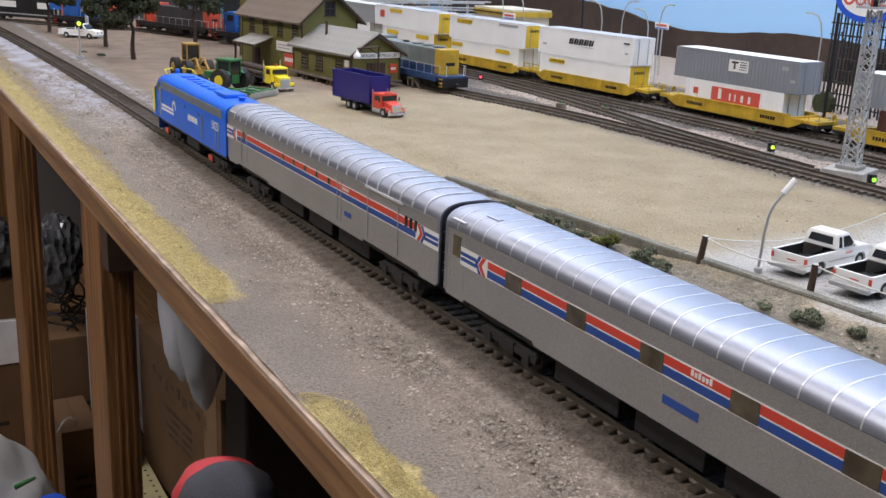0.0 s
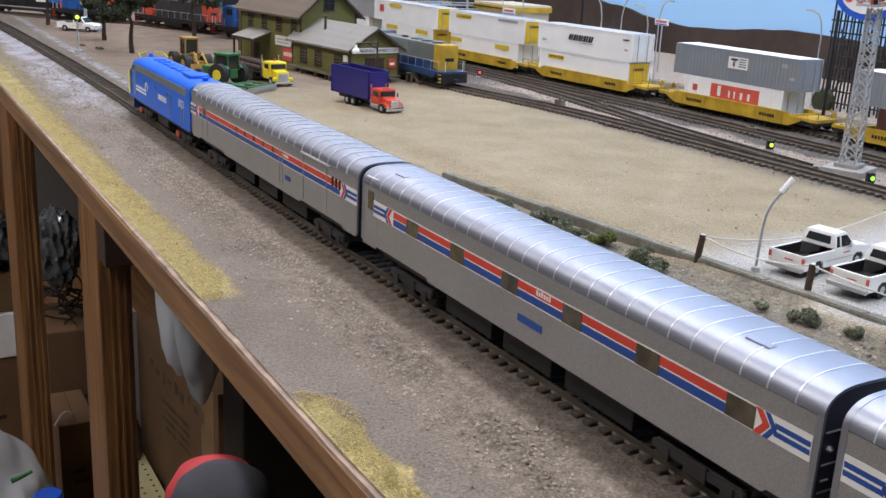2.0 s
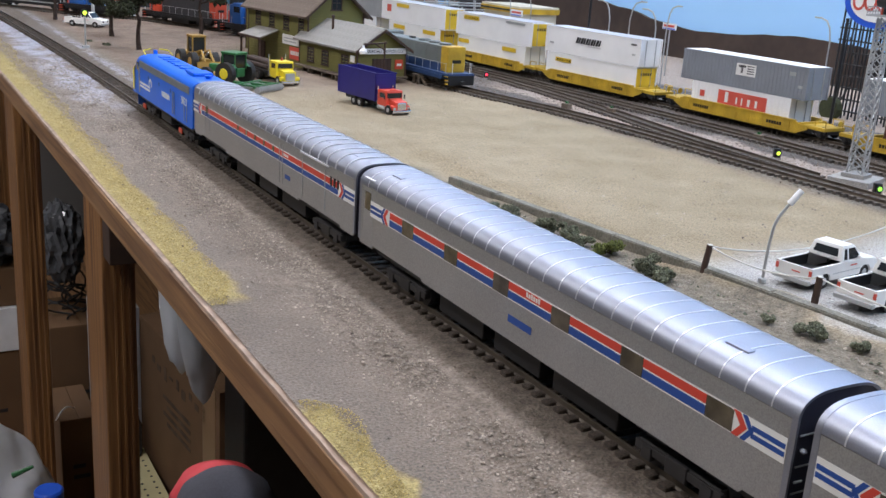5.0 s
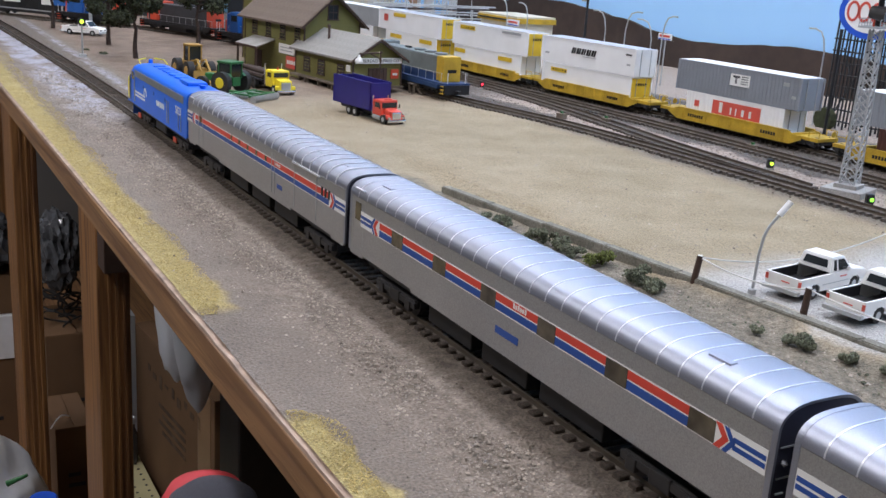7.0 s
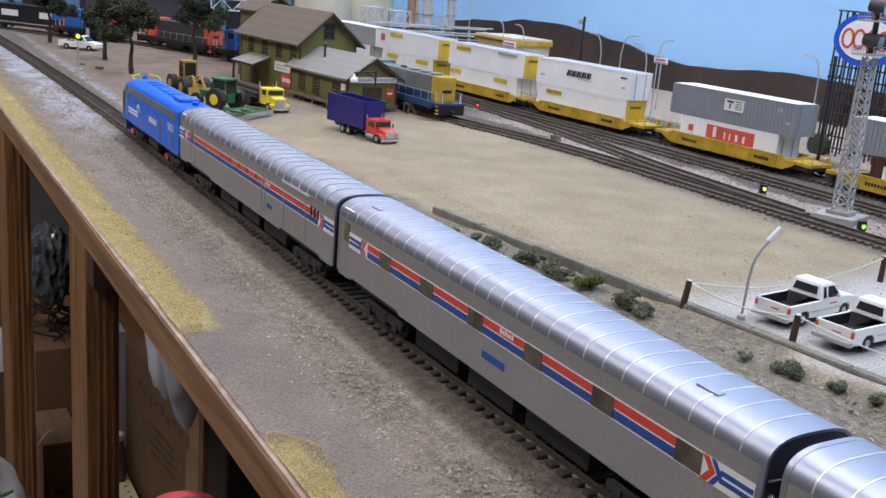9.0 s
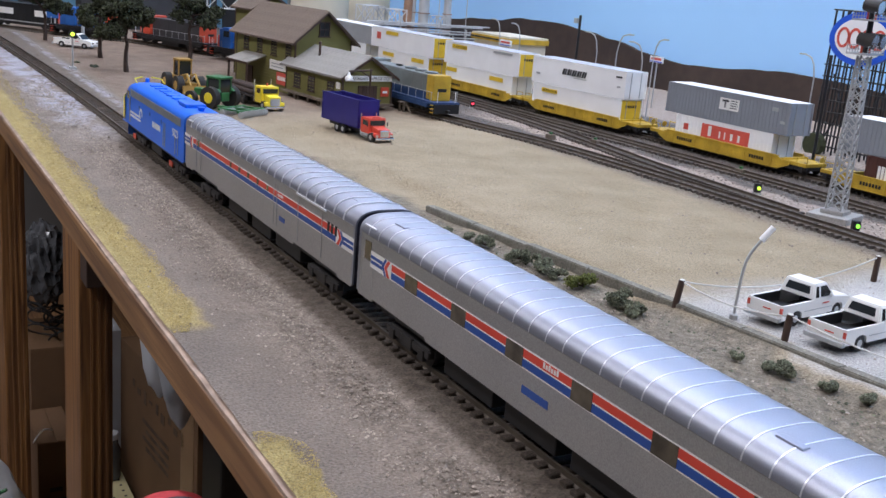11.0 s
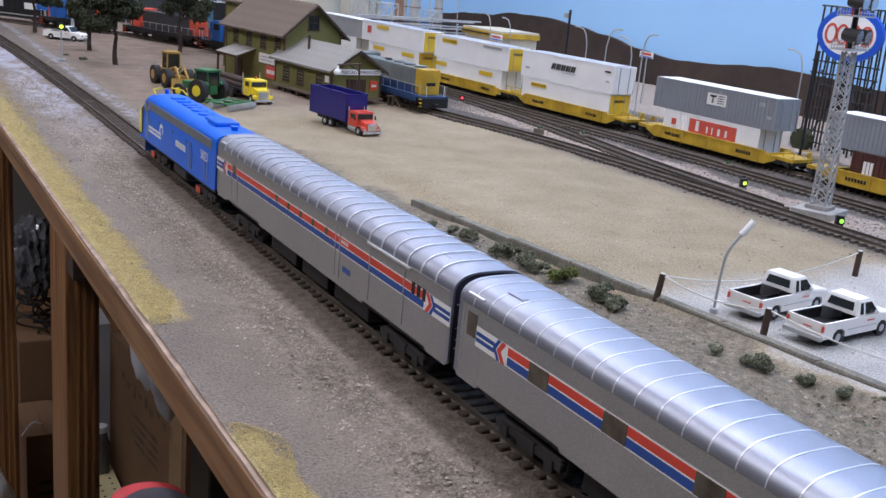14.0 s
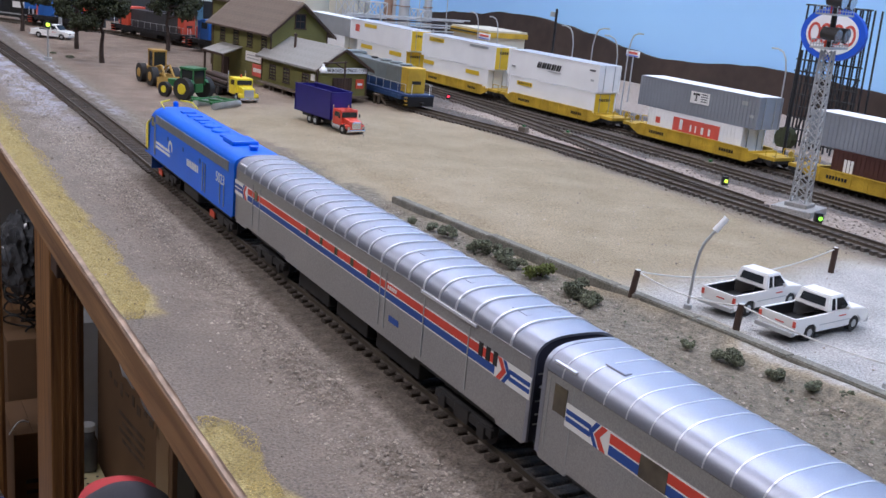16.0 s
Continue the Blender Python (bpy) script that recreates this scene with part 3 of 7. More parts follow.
def arrow(parent, side, yp, d, zc, h):
    """White panel with a red and blue arrowhead, pointing along d, its tip at yp."""
    X0, X1 = side * 0.01762, side * 0.01772
    bm = B()
    a, b = sorted((yp + d * 0.0015, yp - d * 0.0175))
    box(bm, X0, a, zc - h / 2, X1, b, zc + h / 2)
    part("arrow_panel", bm, M["white"], parent)

    def chevron(off, wide, arm, colour, lift):
        prof = [(yp - d * off, zc), (yp - d * (off + arm), zc + h / 2 * 0.98), (yp - d * (off + arm + wide), zc + h / 2 * 0.98),
                (yp - d * (off + wide), zc), (yp - d * (off + arm + wide), zc - h / 2 * 0.98), (yp - d * (off + arm), zc - h / 2 * 0.98)]
        part("arrow_chevron", prism(B(), prof, "x", side * lift, side * (lift + 0.00006)), M[colour], parent)
    chevron(-0.0012 + 0.0035, 0.0024, 0.0028 * -1, "red", 0.01774)
    chevron(0.0052, 0.0018, -0.0026, "blue", 0.01774)
    for z in (-1, 1):
        y_a, y_b = sorted((yp - d * 0.0062, yp - d * 0.0172))
        part("arrow_bar", box(B(), side * 0.01774, y_a, zc + z * 0.00105 - 0.0007, side * 0.0178, y_b, zc + z * 0.00105 + 0.0007), M["blue"], parent)


def passenger_car(name, label, y_front, y_rear, coach=True, turned=0):
    """A silver streamlined car; its origin lies on the rails' middle at the car's middle."""
    yc, half = (y_front + y_rear) / 2, (y_front - y_rear) / 2
    t = thing(name, label, "train car", pose(0, yc, 0, 0, 0, turned))
    zb = 0.0194
    arc = car_profile()
    side_prof = [(-0.0175, zb), (0.0175, zb), (0.0175, 0.0446), (-0.0175, 0.0446)]
    body = part("body", prism(B(), side_prof, "y", -half, half), M["silver"], t, "matte silver side")
    spans = [(-half + 0.0125, half - 0.060), (half - 0.0145, half)] if coach else [(-half, -half + 0.016), (-half + 0.068, half - 0.068), (half - 0.016, half)]
    for s in (-1, 1):
        for a, b in spans:
            lo, hi = sorted((s * 0.0175, s * 0.0163))
            part("skirt", prism(B(), [(a, zb), (a + 0.0012, zb - 0.0013), (b - 0.0012, zb - 0.0013), (b, zb)], "x", lo, hi), M["silver"], body)
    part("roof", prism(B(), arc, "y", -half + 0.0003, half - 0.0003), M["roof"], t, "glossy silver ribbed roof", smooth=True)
    if not coach:
        part("eave_line", box(B(), -0.01785, -half + 0.001, 0.0443, 0.01785, half - 0.001, 0.0448), M["silver"], t)
    # roof ribs
    n, pitch = (27, 0.00905) if coach else (23, 0.0108)
    outer, inner = car_profile(grow=0.00014), car_profile(grow=-0.0004)
    rib = mesh_of("rib", prism(B(), outer + inner[::-1], "y", -0.00022, 0.00022), M["rib"])
    if not coach:
        rib = mesh_of("rib", prism(B(), car_profile(grow=0.0005) + inner[::-1], "y", -0.00042, 0.00042), M["rib"])
    for i in range(n):
        share("rib", rib, t, pose(0, (i - (n - 1) / 2) * pitch, 0))
    # ends: dark frame, diaphragm, grab irons
    for s in (-1, 1):
        e = part("end_wall", prism(B(), [(-0.0166, zb), (0.0166, zb)] + [(-p[0] * 0.965, p[1] - 0.0006) for p in arc], "y", s * (half - 0.0001), s * (half + 0.0006)), M["endgrey"], t, "dark grey end wall")
        rim = car_profile(grow=0.00012)
        core = car_profile(w=0.0166, zt=0.0509)
        part("end_rim", prism(B(), [(-0.0176, zb)] + rim + [(0.0176, zb), (0.0167, zb)] + core[::-1] + [(-0.0167, zb)], "y", s * (half - 0.0008), s * (half + 0.0010)), M["roof"], e, "bright silver edge of the car end")
        for z in (0.0245, 0.0318, 0.0402):
            for g in (-1, 1):
                part("end_seam", box(B(), g * 0.0110 - 0.0042, s * half + (0.0005 if s > 0 else -0.0009), z, g * 0.0110 + 0.0042, s * half + (0.0009 if s > 0 else -0.0005), z + 0.0004), M["lightgrey"], e)
        for g in (-1, 1):
            part("end_handrail", rod(B(), (g * 0.0088, s * (half + 0.0013), 0.0235), (g * 0.0088, s * (half + 0.0013), 0.0430), 0.00028, seg=6), M["chrome"], e)
        part("diaphragm", box(B(), -0.0062, s * half, 0.0145, 0.0062, s * (half + 0.0024), 0.0455, 0.0006), M["black"], e)
        for g in (-1, 1):
            part("grab_iron", rod(B(), (g * 0.012, s * (half + 0.0011), 0.028), (g * 0.015, s * (half + 0.0011), 0.028), 0.0003), M["lightgrey"], e)
            part("marker", lathe(B(), [(0.0008, -0.0006), (0.0012, 0), (0.0006, 0.0008)], 10, (g * 0.0138, s * (half + 0.0012), 0.0365)), M["chrome"], e)
        part("coupler", box(B(), -0.002, s * (half - 0.002), 0.0085, 0.002, s * (half + 0.0045), 0.0115, 0.0005), M["dark"], t)
    part("underframe", box(B(), -0.0125, -half + 0.012, 0.0150, 0.0125, half - 0.012, 0.0198), M["black"], t)
    for k, (a, b) in enumerate(((-0.055, -0.02), (-0.012, 0.018), (0.026, 0.06))):
        part("equipment_box", box(B(), -0.0098, a, 0.0068, -0.0003, b, 0.0145, 0.0006), M["black"], t)
        part("equipment_box", box(B(), 0.0003, a - 0.006, 0.0068, 0.0098, b - 0.004, 0.0145, 0.0006), M["black"], t)
    # skirts rise over the trucks
    for s in (-1, 1):
        bogie(t, s * (half - 0.040))
    for s in (-1, 1):
        X = lambda d: s * (0.0175 + d)
        if coach:
            z0, z1 = 0.0324, 0.0393
            F = half - 0.0285
            R = -half + 0.0185
            part("stripe_white", box(B(), X(0), R, z0, X(0.0001), F, z1), M["white"], t)
            part("stripe_red", box(B(), X(0.0001), R, z0 + 0.0037, X(0.00018), F, z1 - 0.0005), M["red"], t)
            part("stripe_blue", box(B(), X(0.0001), R, z0 + 0.0005, X(0.00018), F, z0 + 0.0032), M["blue"], t)
            arrow(t, s, half - 0.0285, -1, (z0 + z1) / 2, z1 - z0)
            arrow(t, s, -half + 0.0185, 1, (z0 + z1) / 2, z1 - z0)
            for k in range(6):
                yw = y_front - yc - (0.0470 + 0.03595 * k)
                w = part("window", box(B(), X(0.0001), yw - 0.0050, z0 + 0.0004, X(0.00034), yw + 0.0050, z1 - 0.0004), M["window"], t, "brown tinted window")
            part("door_window", box(B(), X(0), half - 0.0108, 0.0345, X(0.0002), half - 0.0050, 0.0425, 0.00005), M["window"], t)
            for yy in (half - 0.0133, half - 0.0025):
                part("door_seam", box(B(), X(-0.0001), yy - 0.00018, 0.0215, X(0.00014), yy + 0.00018, 0.0435), M["lightgrey"], t)
            part("name_plate", box(B(), X(0), 0.0003 - 0.0145, 0.0246, X(0.0002), 0.0003, 0.0272), M["blue"], t, "plain blue name plate")
            for j in range(6):
                yy = -0.0102 - 0.00142 * j
                part("letter_bar", box(B(), X(0.00018), yy - 0.0005, z1 - 0.0026, X(0.00026), yy + 0.0005, z1 - 0.0011 + (0.0004 if j in (0, 2, 5) else 0)), M["white"], t)
        else:
            z0, z1 = 0.0324, 0.0394
            F, R = half - 0.0155, -half + 0.0175
            part("stripe_white", box(B(), X(0), R, z0, X(0.0001), F, z1), M["white"], t)
            part("stripe_red", box(B(), X(0.0001), R, z0 + 0.0036, X(0.00018), F, z1 - 0.0005), M["red"], t)
            part("stripe_blue", box(B(), X(0.0001), R, z0 + 0.0005, X(0.00018), F, z0 + 0.0031), M["blue"], t)
            arrow(t, s, half - 0.0150, -1, (z0 + z1) / 2, z1 - z0)
            arrow(t, s, -half + 0.0170, 1, (z0 + z1) / 2, z1 - z0)
            for k in range(5):
                yw = y_front - yc - 0.0925 - 0.0152 * k
                part("window", box(B(), X(0.0001), yw - 0.0014, z0 + 0.0036, X(0.00034), yw + 0.0014, z1 - 0.0004), M["window"], t)
            for k in range(3):
                yw = y_front - yc - 0.2335 - 0.0042 * k
                part("window", box(B(), X(0.0001), yw - 0.0011, z0 + 0.0033, X(0.0004), yw + 0.0011, z1 + 0.0006), M["black"], t)
            for yw in (half - 0.0285,):
                part("door_window", box(B(), X(0.0001), yw - 0.0022, z0 + 0.003, X(0.0004), yw + 0.0022, z1 + 0.0004), M["window"], t)
            for yy in (y_front - yc - 0.163, y_front - yc - 0.1675, half - 0.024, half - 0.0335, -half + 0.0345, -half + 0.064):
                part("door_seam", box(B(), X(-0.0001), yy - 0.0003, 0.0212, X(0.00036), yy + 0.0003, 0.0425), M["lightgrey"], t)
            part("name_plate", box(B(), X(0), y_front - yc - 0.179, 0.0252, X(0.0002), y_front - yc - 0.1715, 0.0275), M["blue"], t, "plain blue name plate")
            for j in range(5):
                yy = y_front - yc - 0.1695 - 0.0015 * j
                part("letter_bar", box(B(), X(0.00018), yy - 0.0005, z0 + 0.0044, X(0.00026), yy + 0.0005, z0 + 0.0058), M["white"], t)
            part("door_rail", box(B(), X(0), -half + 0.03, 0.0437, X(0.0011), -half + 0.066, 0.0446), M["rib"], t)
    # roof vents
    for yv in ((half - 0.02, -half + 0.028) if coach else [half - 0.012 - 0.0325 * k for k in range(8)]):
        for xv in ((-0.0075,) if coach else (-0.0062, 0.0062)):
            z = 0.0508 if coach else 0.0506
            part("roof_vent", box(B(), xv - 0.0016, yv - 0.0042, z - 0.0012, xv + 0.0016, yv + 0.0042, z + 0.0010, 0.0004), M["roof"], t)
    part("step_plate", box(B(), -0.0172, half - 0.0125, 0.0478, -0.0158, half - 0.003, 0.0484), M["rib"], t)
    return t


def locomotive(y_nose, y_rear):
    yc, half = (y_nose + y_rear) / 2, (y_nose - y_rear) / 2
    t = thing("diesel_locomotive", "bright blue streamlined diesel locomotive with yellow nose", "locomotive", pose(0, yc, 0))
    w, zb, ze, zt = 0.0172, 0.0190, 0.0450, 0.0505
    # the body tapers to a rounded, raked nose
    bm = B()
    rings = []
    stations = [(-half, 1, zt, ze), (half - 0.034, 1, zt, ze), (half - 0.026, 1.0, zt - 0.0004, ze), (half - 0.020, 0.995, zt - 0.003, ze - 0.003), (half - 0.016, 0.985, 0.0405, 0.0375), (half - 0.010, 0.965, 0.0390, 0.0355), (half - 0.004, 0.87, 0.0360, 0.032), (half, 0.60, 0.031, 0.028)]
    for yy, k, top, eave in stations:
        arc = car_profile(12, w * k, zb, eave, top)
        rings.append([bm.verts.new((x, yy, z)) for x, z in [(-w * k, zb)] + arc + [(w * k, zb)]])
    for a, b in zip(rings, rings[1:]):
        for i in range(len(a) - 1):
            bm.faces.new((a[i], a[i + 1], b[i + 1], b[i]))
        bm.faces.new((a[-1], a[0], b[0], b[-1]))
    bm.faces.new(rings[0][::-1]), bm.faces.new(rings[-1])
    bmesh.ops.recalc_face_normals(bm, faces=bm.faces[:])
    part("body", bm, M["locoblue"], t, "glossy blue body", smooth=True)
    bm = B()
    rings = []
    for yy, k, top, eave in [(half - 0.0150, 0.985, 0.0415, 0.0385), (half - 0.0095, 0.97, 0.0400, 0.0365), (half - 0.0030, 0.885, 0.0370, 0.0335), (half + 0.0012, 0.63, 0.0325, 0.0295)]:
        arc = car_profile(12, w * k + 0.0008, zb, eave, top)
        rings.append([bm.verts.new((x, yy, z)) for x, z in [(-w * k - 0.0008, zb + 0.002)] + arc + [(w * k + 0.0008, zb + 0.002)]])
    for a, b in zip(rings, rings[1:]):
        for i in range(len(a) - 1):
            bm.faces.new((a[i], a[i + 1], b[i + 1], b[i]))
    part("nose", bm, M["locoyellow"], t, "yellow nose", smooth=True)
    for s in (-1, 1):
        X = lambda d: s * (w + d)
        part("grille", box(B(), X(-0.0002), 0.0355 - yc, 0.0405, X(0.0003), y_nose - yc - 0.032, 0.0457), M["locogrey"], t, "grey louvred grille band")
        bm = B()
        for j in range(46):
            yy = 0.037 - yc + j * 0.003
            box(bm, X(0.0003), yy, 0.0408, X(0.0005), yy + 0.0016, 0.0454)
        tagged(part("grille_louvre", bm, M["locogrey"], t), kind="stuff")
        part("side_window", box(B(), X(-0.0003), half - 0.0285, 0.0375, X(0.0002), half - 0.0215, 0.0435), M["glass"], t)
        for yy in (half - 0.0300, half - 0.0322, 0.0790 - yc, 0.0745 - yc):
            part("grab_rail", rod(B(), (X(0.0004), yy, 0.0205), (X(0.0004), yy, 0.041 if yy > 0 else 0.0365), 0.00035, seg=6), M["lightgrey"], t)
        for yy in (0.0415 - yc, 0.0480 - yc):
            part("grab_rail", rod(B(), (X(0.0004), yy, 0.0205), (X(0.0004), yy, 0.032), 0.00035, seg=6), M["lightgrey"], t)
        for k in range(3):
            part("porthole", box(B(), X(-0.0002), 0.084 - yc + k * 0.033, 0.0345, X(0.0002), 0.0865 - yc + k * 0.033, 0.037), M["blue"], t)
        # emblem: two white bars that run into a ring
        for z in (0.0262, 0.0288):
            part("emblem_bar", box(B(), X(0.0001), 0.1465 - yc, z - 0.0008, X(0.0002), 0.180 - yc, z + 0.0008), M["white"], t)
        bm = B()
        for k in range(14):
            a0, a1 = -0.5 + k * 0.29, -0.5 + (k + 1) * 0.29
            for lo, hi in ((0.0026, 0.0046),):
                q = [(0.1455 - yc + r * math.cos(a), 0.0312 + r * math.sin(a)) for r, a in ((lo, a0), (hi, a0), (hi, a1), (lo, a1))]
                prism(bm, q, "x", X(0.0001), X(0.0002))
        part("emblem_ring", bm, M["white"], t)
        for j in range(7):
            yy = 0.109 - yc - 0.0033 * j
            part("letter_bar", box(B(), X(0.0001), yy - 0.0012, 0.0282, X(0.0002), yy + 0.0012, 0.0322), M["white"], t)
        lettering("road_number", "5023", 0.0075, M["white"], t, facing(X(0.0002), 0.0485 - yc, 0.0338, s, 0), "white road number")
        part("side_skirt", box(B(), X(-0.0004), -half + 0.002, 0.0180, X(0.0001), half - 0.006, 0.0192), M["locoblue"], t)
        rod_pts = [(s * 0.0125, half - 0.036, 0.0505), (s * 0.0118, half - 0.026, 0.0528), (s * 0.004, half - 0.022, 0.0536)]
        bm = B()
        for p, q in zip(rod_pts, rod_pts[1:]):
            rod(bm, p, q, 0.0005, seg=6)
        part("roof_rail", bm, M["locoyellow"], t, "yellow roof railing")
    part("headlight", lathe(B(), [(0.002, 0), (0.002, 0.0025), (0.0012, 0.0032)], 12, (0, half - 0.024, 0.0500)), M["locoblue"], t)
    part("windshield", box(B(), -0.013, half - 0.0172, 0.0400, 0.013, half - 0.0166, 0.0440), M["glass"], t)
    # roof gear
    for yy in (0.060, 0.075, 0.090):
        part("roof_fan", lathe(B(), [(0.0062, 0), (0.0062, 0.0012), (0.0055, 0.0016), (0.001, 0.0013)], 20, (0, yy - yc + 0.02, 0.0500)), M["locoblue"], t)
    part("roof_hatch", box(B(), -0.0085, 0.052 - yc, 0.0498, 0.0085, 0.070 - yc, 0.0528, 0.0012), M["locoblue"], t)
    part("exhaust_pipe", lathe(B(), [(0.0024, 0), (0.0024, 0.002), (0.003, 0.002), (0.003, 0.0028), (0.001, 0.0026)], 14, (0, 0.040 - yc, 0.0500)), M["locoblue"], t)
    for yy in (0.122, 0.132, 0.146, 0.160):
        part("roof_hatch", box(B(), -0.005, yy - yc - 0.003, 0.0498, 0.005, yy - yc + 0.003, 0.0514, 0.0005), M["locoblue"], t)
    for xx in (-0.0095, 0.0095):
        part("roof_panel", box(B(), xx - 0.0006, 0.052 - yc, 0.0488, xx + 0.0006, 0.15 - yc, 0.0500), M["locoblue"], t)
    part("end_door", box(B(), -0.006, -half - 0.0008, 0.0205, 0.006, -half, 0.0440, 0.0003), M["blue"], t)
    part("underframe", box(B(), -0.0125, -half + 0.012, 0.0140, 0.0125, half - 0.012, 0.0188), M["black"], t)
    part("fuel_tank", box(B(), -0.0130, 0.098 - yc, 0.0085, 0.0130, 0.128 - yc, 0.0150, 0.0015), M["black"], t)
    for k in (0.055 - yc, 0.175 - yc - 0.012):
        bogie(t, k)
        for s in (-1, 1):
            part("brake_cover", box(B(), s * 0.0140, k + 0.008, 0.0085, s * 0.0149, k + 0.0165, 0.0120, 0.0003), M["orange"], t, "orange red brake gear")
    part("pilot", prism(B(), [(-0.014, half - 0.012), (0.014, half - 0.012), (0.008, half + 0.001), (-0.008, half + 0.001)], "z", 0.0075, 0.0192), M["blue"], t)
    part("coupler", box(B(), -0.002, -half - 0.005, 0.0085, 0.002, -half, 0.0115, 0.0005), M["dark"], t)
    return t


LOCO = locomotive(0.212, 0.027)
BAGGAGE = passenger_car("baggage_car", "silver baggage car with ribbed roof and red white blue stripe", 0.021, -0.2395, False)
COACH = passenger_car("coach_car", "silver passenger coach with red white blue stripe and brown windows", -0.246, -0.4965)
TAIL = passenger_car("coach_car", "silver passenger coach coupled behind another coach", -0.5035, -0.754, turned=180)


def set_width(car, k):
    """Draws a car's whole body narrower about its middle line."""
    done = set()
    for o in car.children_recursive:
        m = o.matrix_basis.copy()
        if m.to_3x3().is_orthogonal and abs(m[0][0] - 1) < 1e-4:
            if o.data.name not in done:
                o.data.transform(Matrix.Diagonal((k, 1, 1, 1)))
                done.add(o.data.name)
        m[0][3] *= k
        o.matrix_basis = m


TRACK_X, NARROW = -0.0027, 0.845
for car in (LOCO, BAGGAGE, COACH, TAIL):
    set_width(car, NARROW)
TRAIN = ((LOCO, 0.1195, 0), (BAGGAGE, -0.10925, 0), (COACH, -0.37125, 0), (TAIL, -0.62875, 180))


# ==== container train ====
def yard_x(y):
    pts = [(-1.6, 0.555), (-0.6, 0.548), (-0.2, 0.542), (0.1, 0.53), (0.3, 0.513), (0.5, 0.499), (0.8, 0.493), (1.0, 0.49)]
    for (a, xa), (b, xb) in zip(pts, pts[1:]):
        if a <= y <= b:
            return xa + (xb - xa) * (y - a) / (b - a)
    return pts[-1][1]


def on_yard(y0, y1, z=0.0):
    yc = (y0 + y1) / 2
    a = math.degrees(math.atan2(-(yard_x(y1) - yard_x(y0)), y1 - y0))
    return pose(yard_x(yc), yc, z, 0, 0, a)


def container(y0, y1, z, h, material, label, name="shipping_container", ribs=True, roof="croof", w=0.0150, marks=(), end=""):
    t = thing(name, label, "container", on_yard(y0, y1, z), "stacked containers")
    half = (y1 - y0) / 2
    part("body", box(B(), -w, -half, 0, w, half, h, 0.0004), M[material], t)
    part("roof", box(B(), -w + 0.0008, -half + 0.0008, h, w - 0.0008, half - 0.0008, h + 0.0004), M[roof], t)
    for s in (-1, 1):
        for e in (-1, 1):
            part("corner_post", box(B(), s * w - 0.0006, e * half - 0.0012, 0, s * w + 0.0006, e * half + 0.0006, h), M[material], t)
        part("top_rail", box(B(), s * w - 0.0004, -half, h - 0.0011, s * w + 0.0006, half, h + 0.0002), M[material], t)
    if ribs:
        rm = mesh_of("side_rib", box(B(), -0.00045, -0.0007, 0.001, 0.00045, 0.0007, h - 0.0012), M[material])
        n = int((y1 - y0) / 0.0042)
        for i in range(1, n):
            share("side_rib", rm, t, pose(-w, -half + (y1 - y0) * i / n, 0))
    for e in (-1, 1):
        for xx in (-0.007, 0.007):
            part("door_bar", rod(B(), (xx, e * (half + 0.0006), 0.001), (xx, e * (half + 0.0006), h - 0.001), 0.0004, seg=6), M["lightgrey"], t)
    if end:
        part("end_door", box(B(), -w + 0.0010, -half - 0.0005, 0.0012, w - 0.0010, -half + 0.0004, h - 0.0012), M[end], t, "yellow end doors")
        for j in range(5):
            part("end_bar", box(B(), -0.008 + 0.0034 * j, -half - 0.0008, h * 0.68, -0.0058 + 0.0034 * j, -half - 0.0004, h * 0.78), M["black"], t)
    for ya, yb, za, zb, mk in marks:
        part("marking", box(B(), -w - 0.0008, ya - (y0 + y1) / 2, za, -w - 0.0005, yb - (y0 + y1) / 2, zb), M[mk], t)
    return t


def bars(y0, y1, z0, z1, n, mk, slant=False):
    """Unreadable lettering as a row of bars."""
    d = (y1 - y0) / n
    return [(y0 + d * i + d * 0.12, y0 + d * (i + 1) - d * 0.12, z0, z1, mk) for i in range(n)]


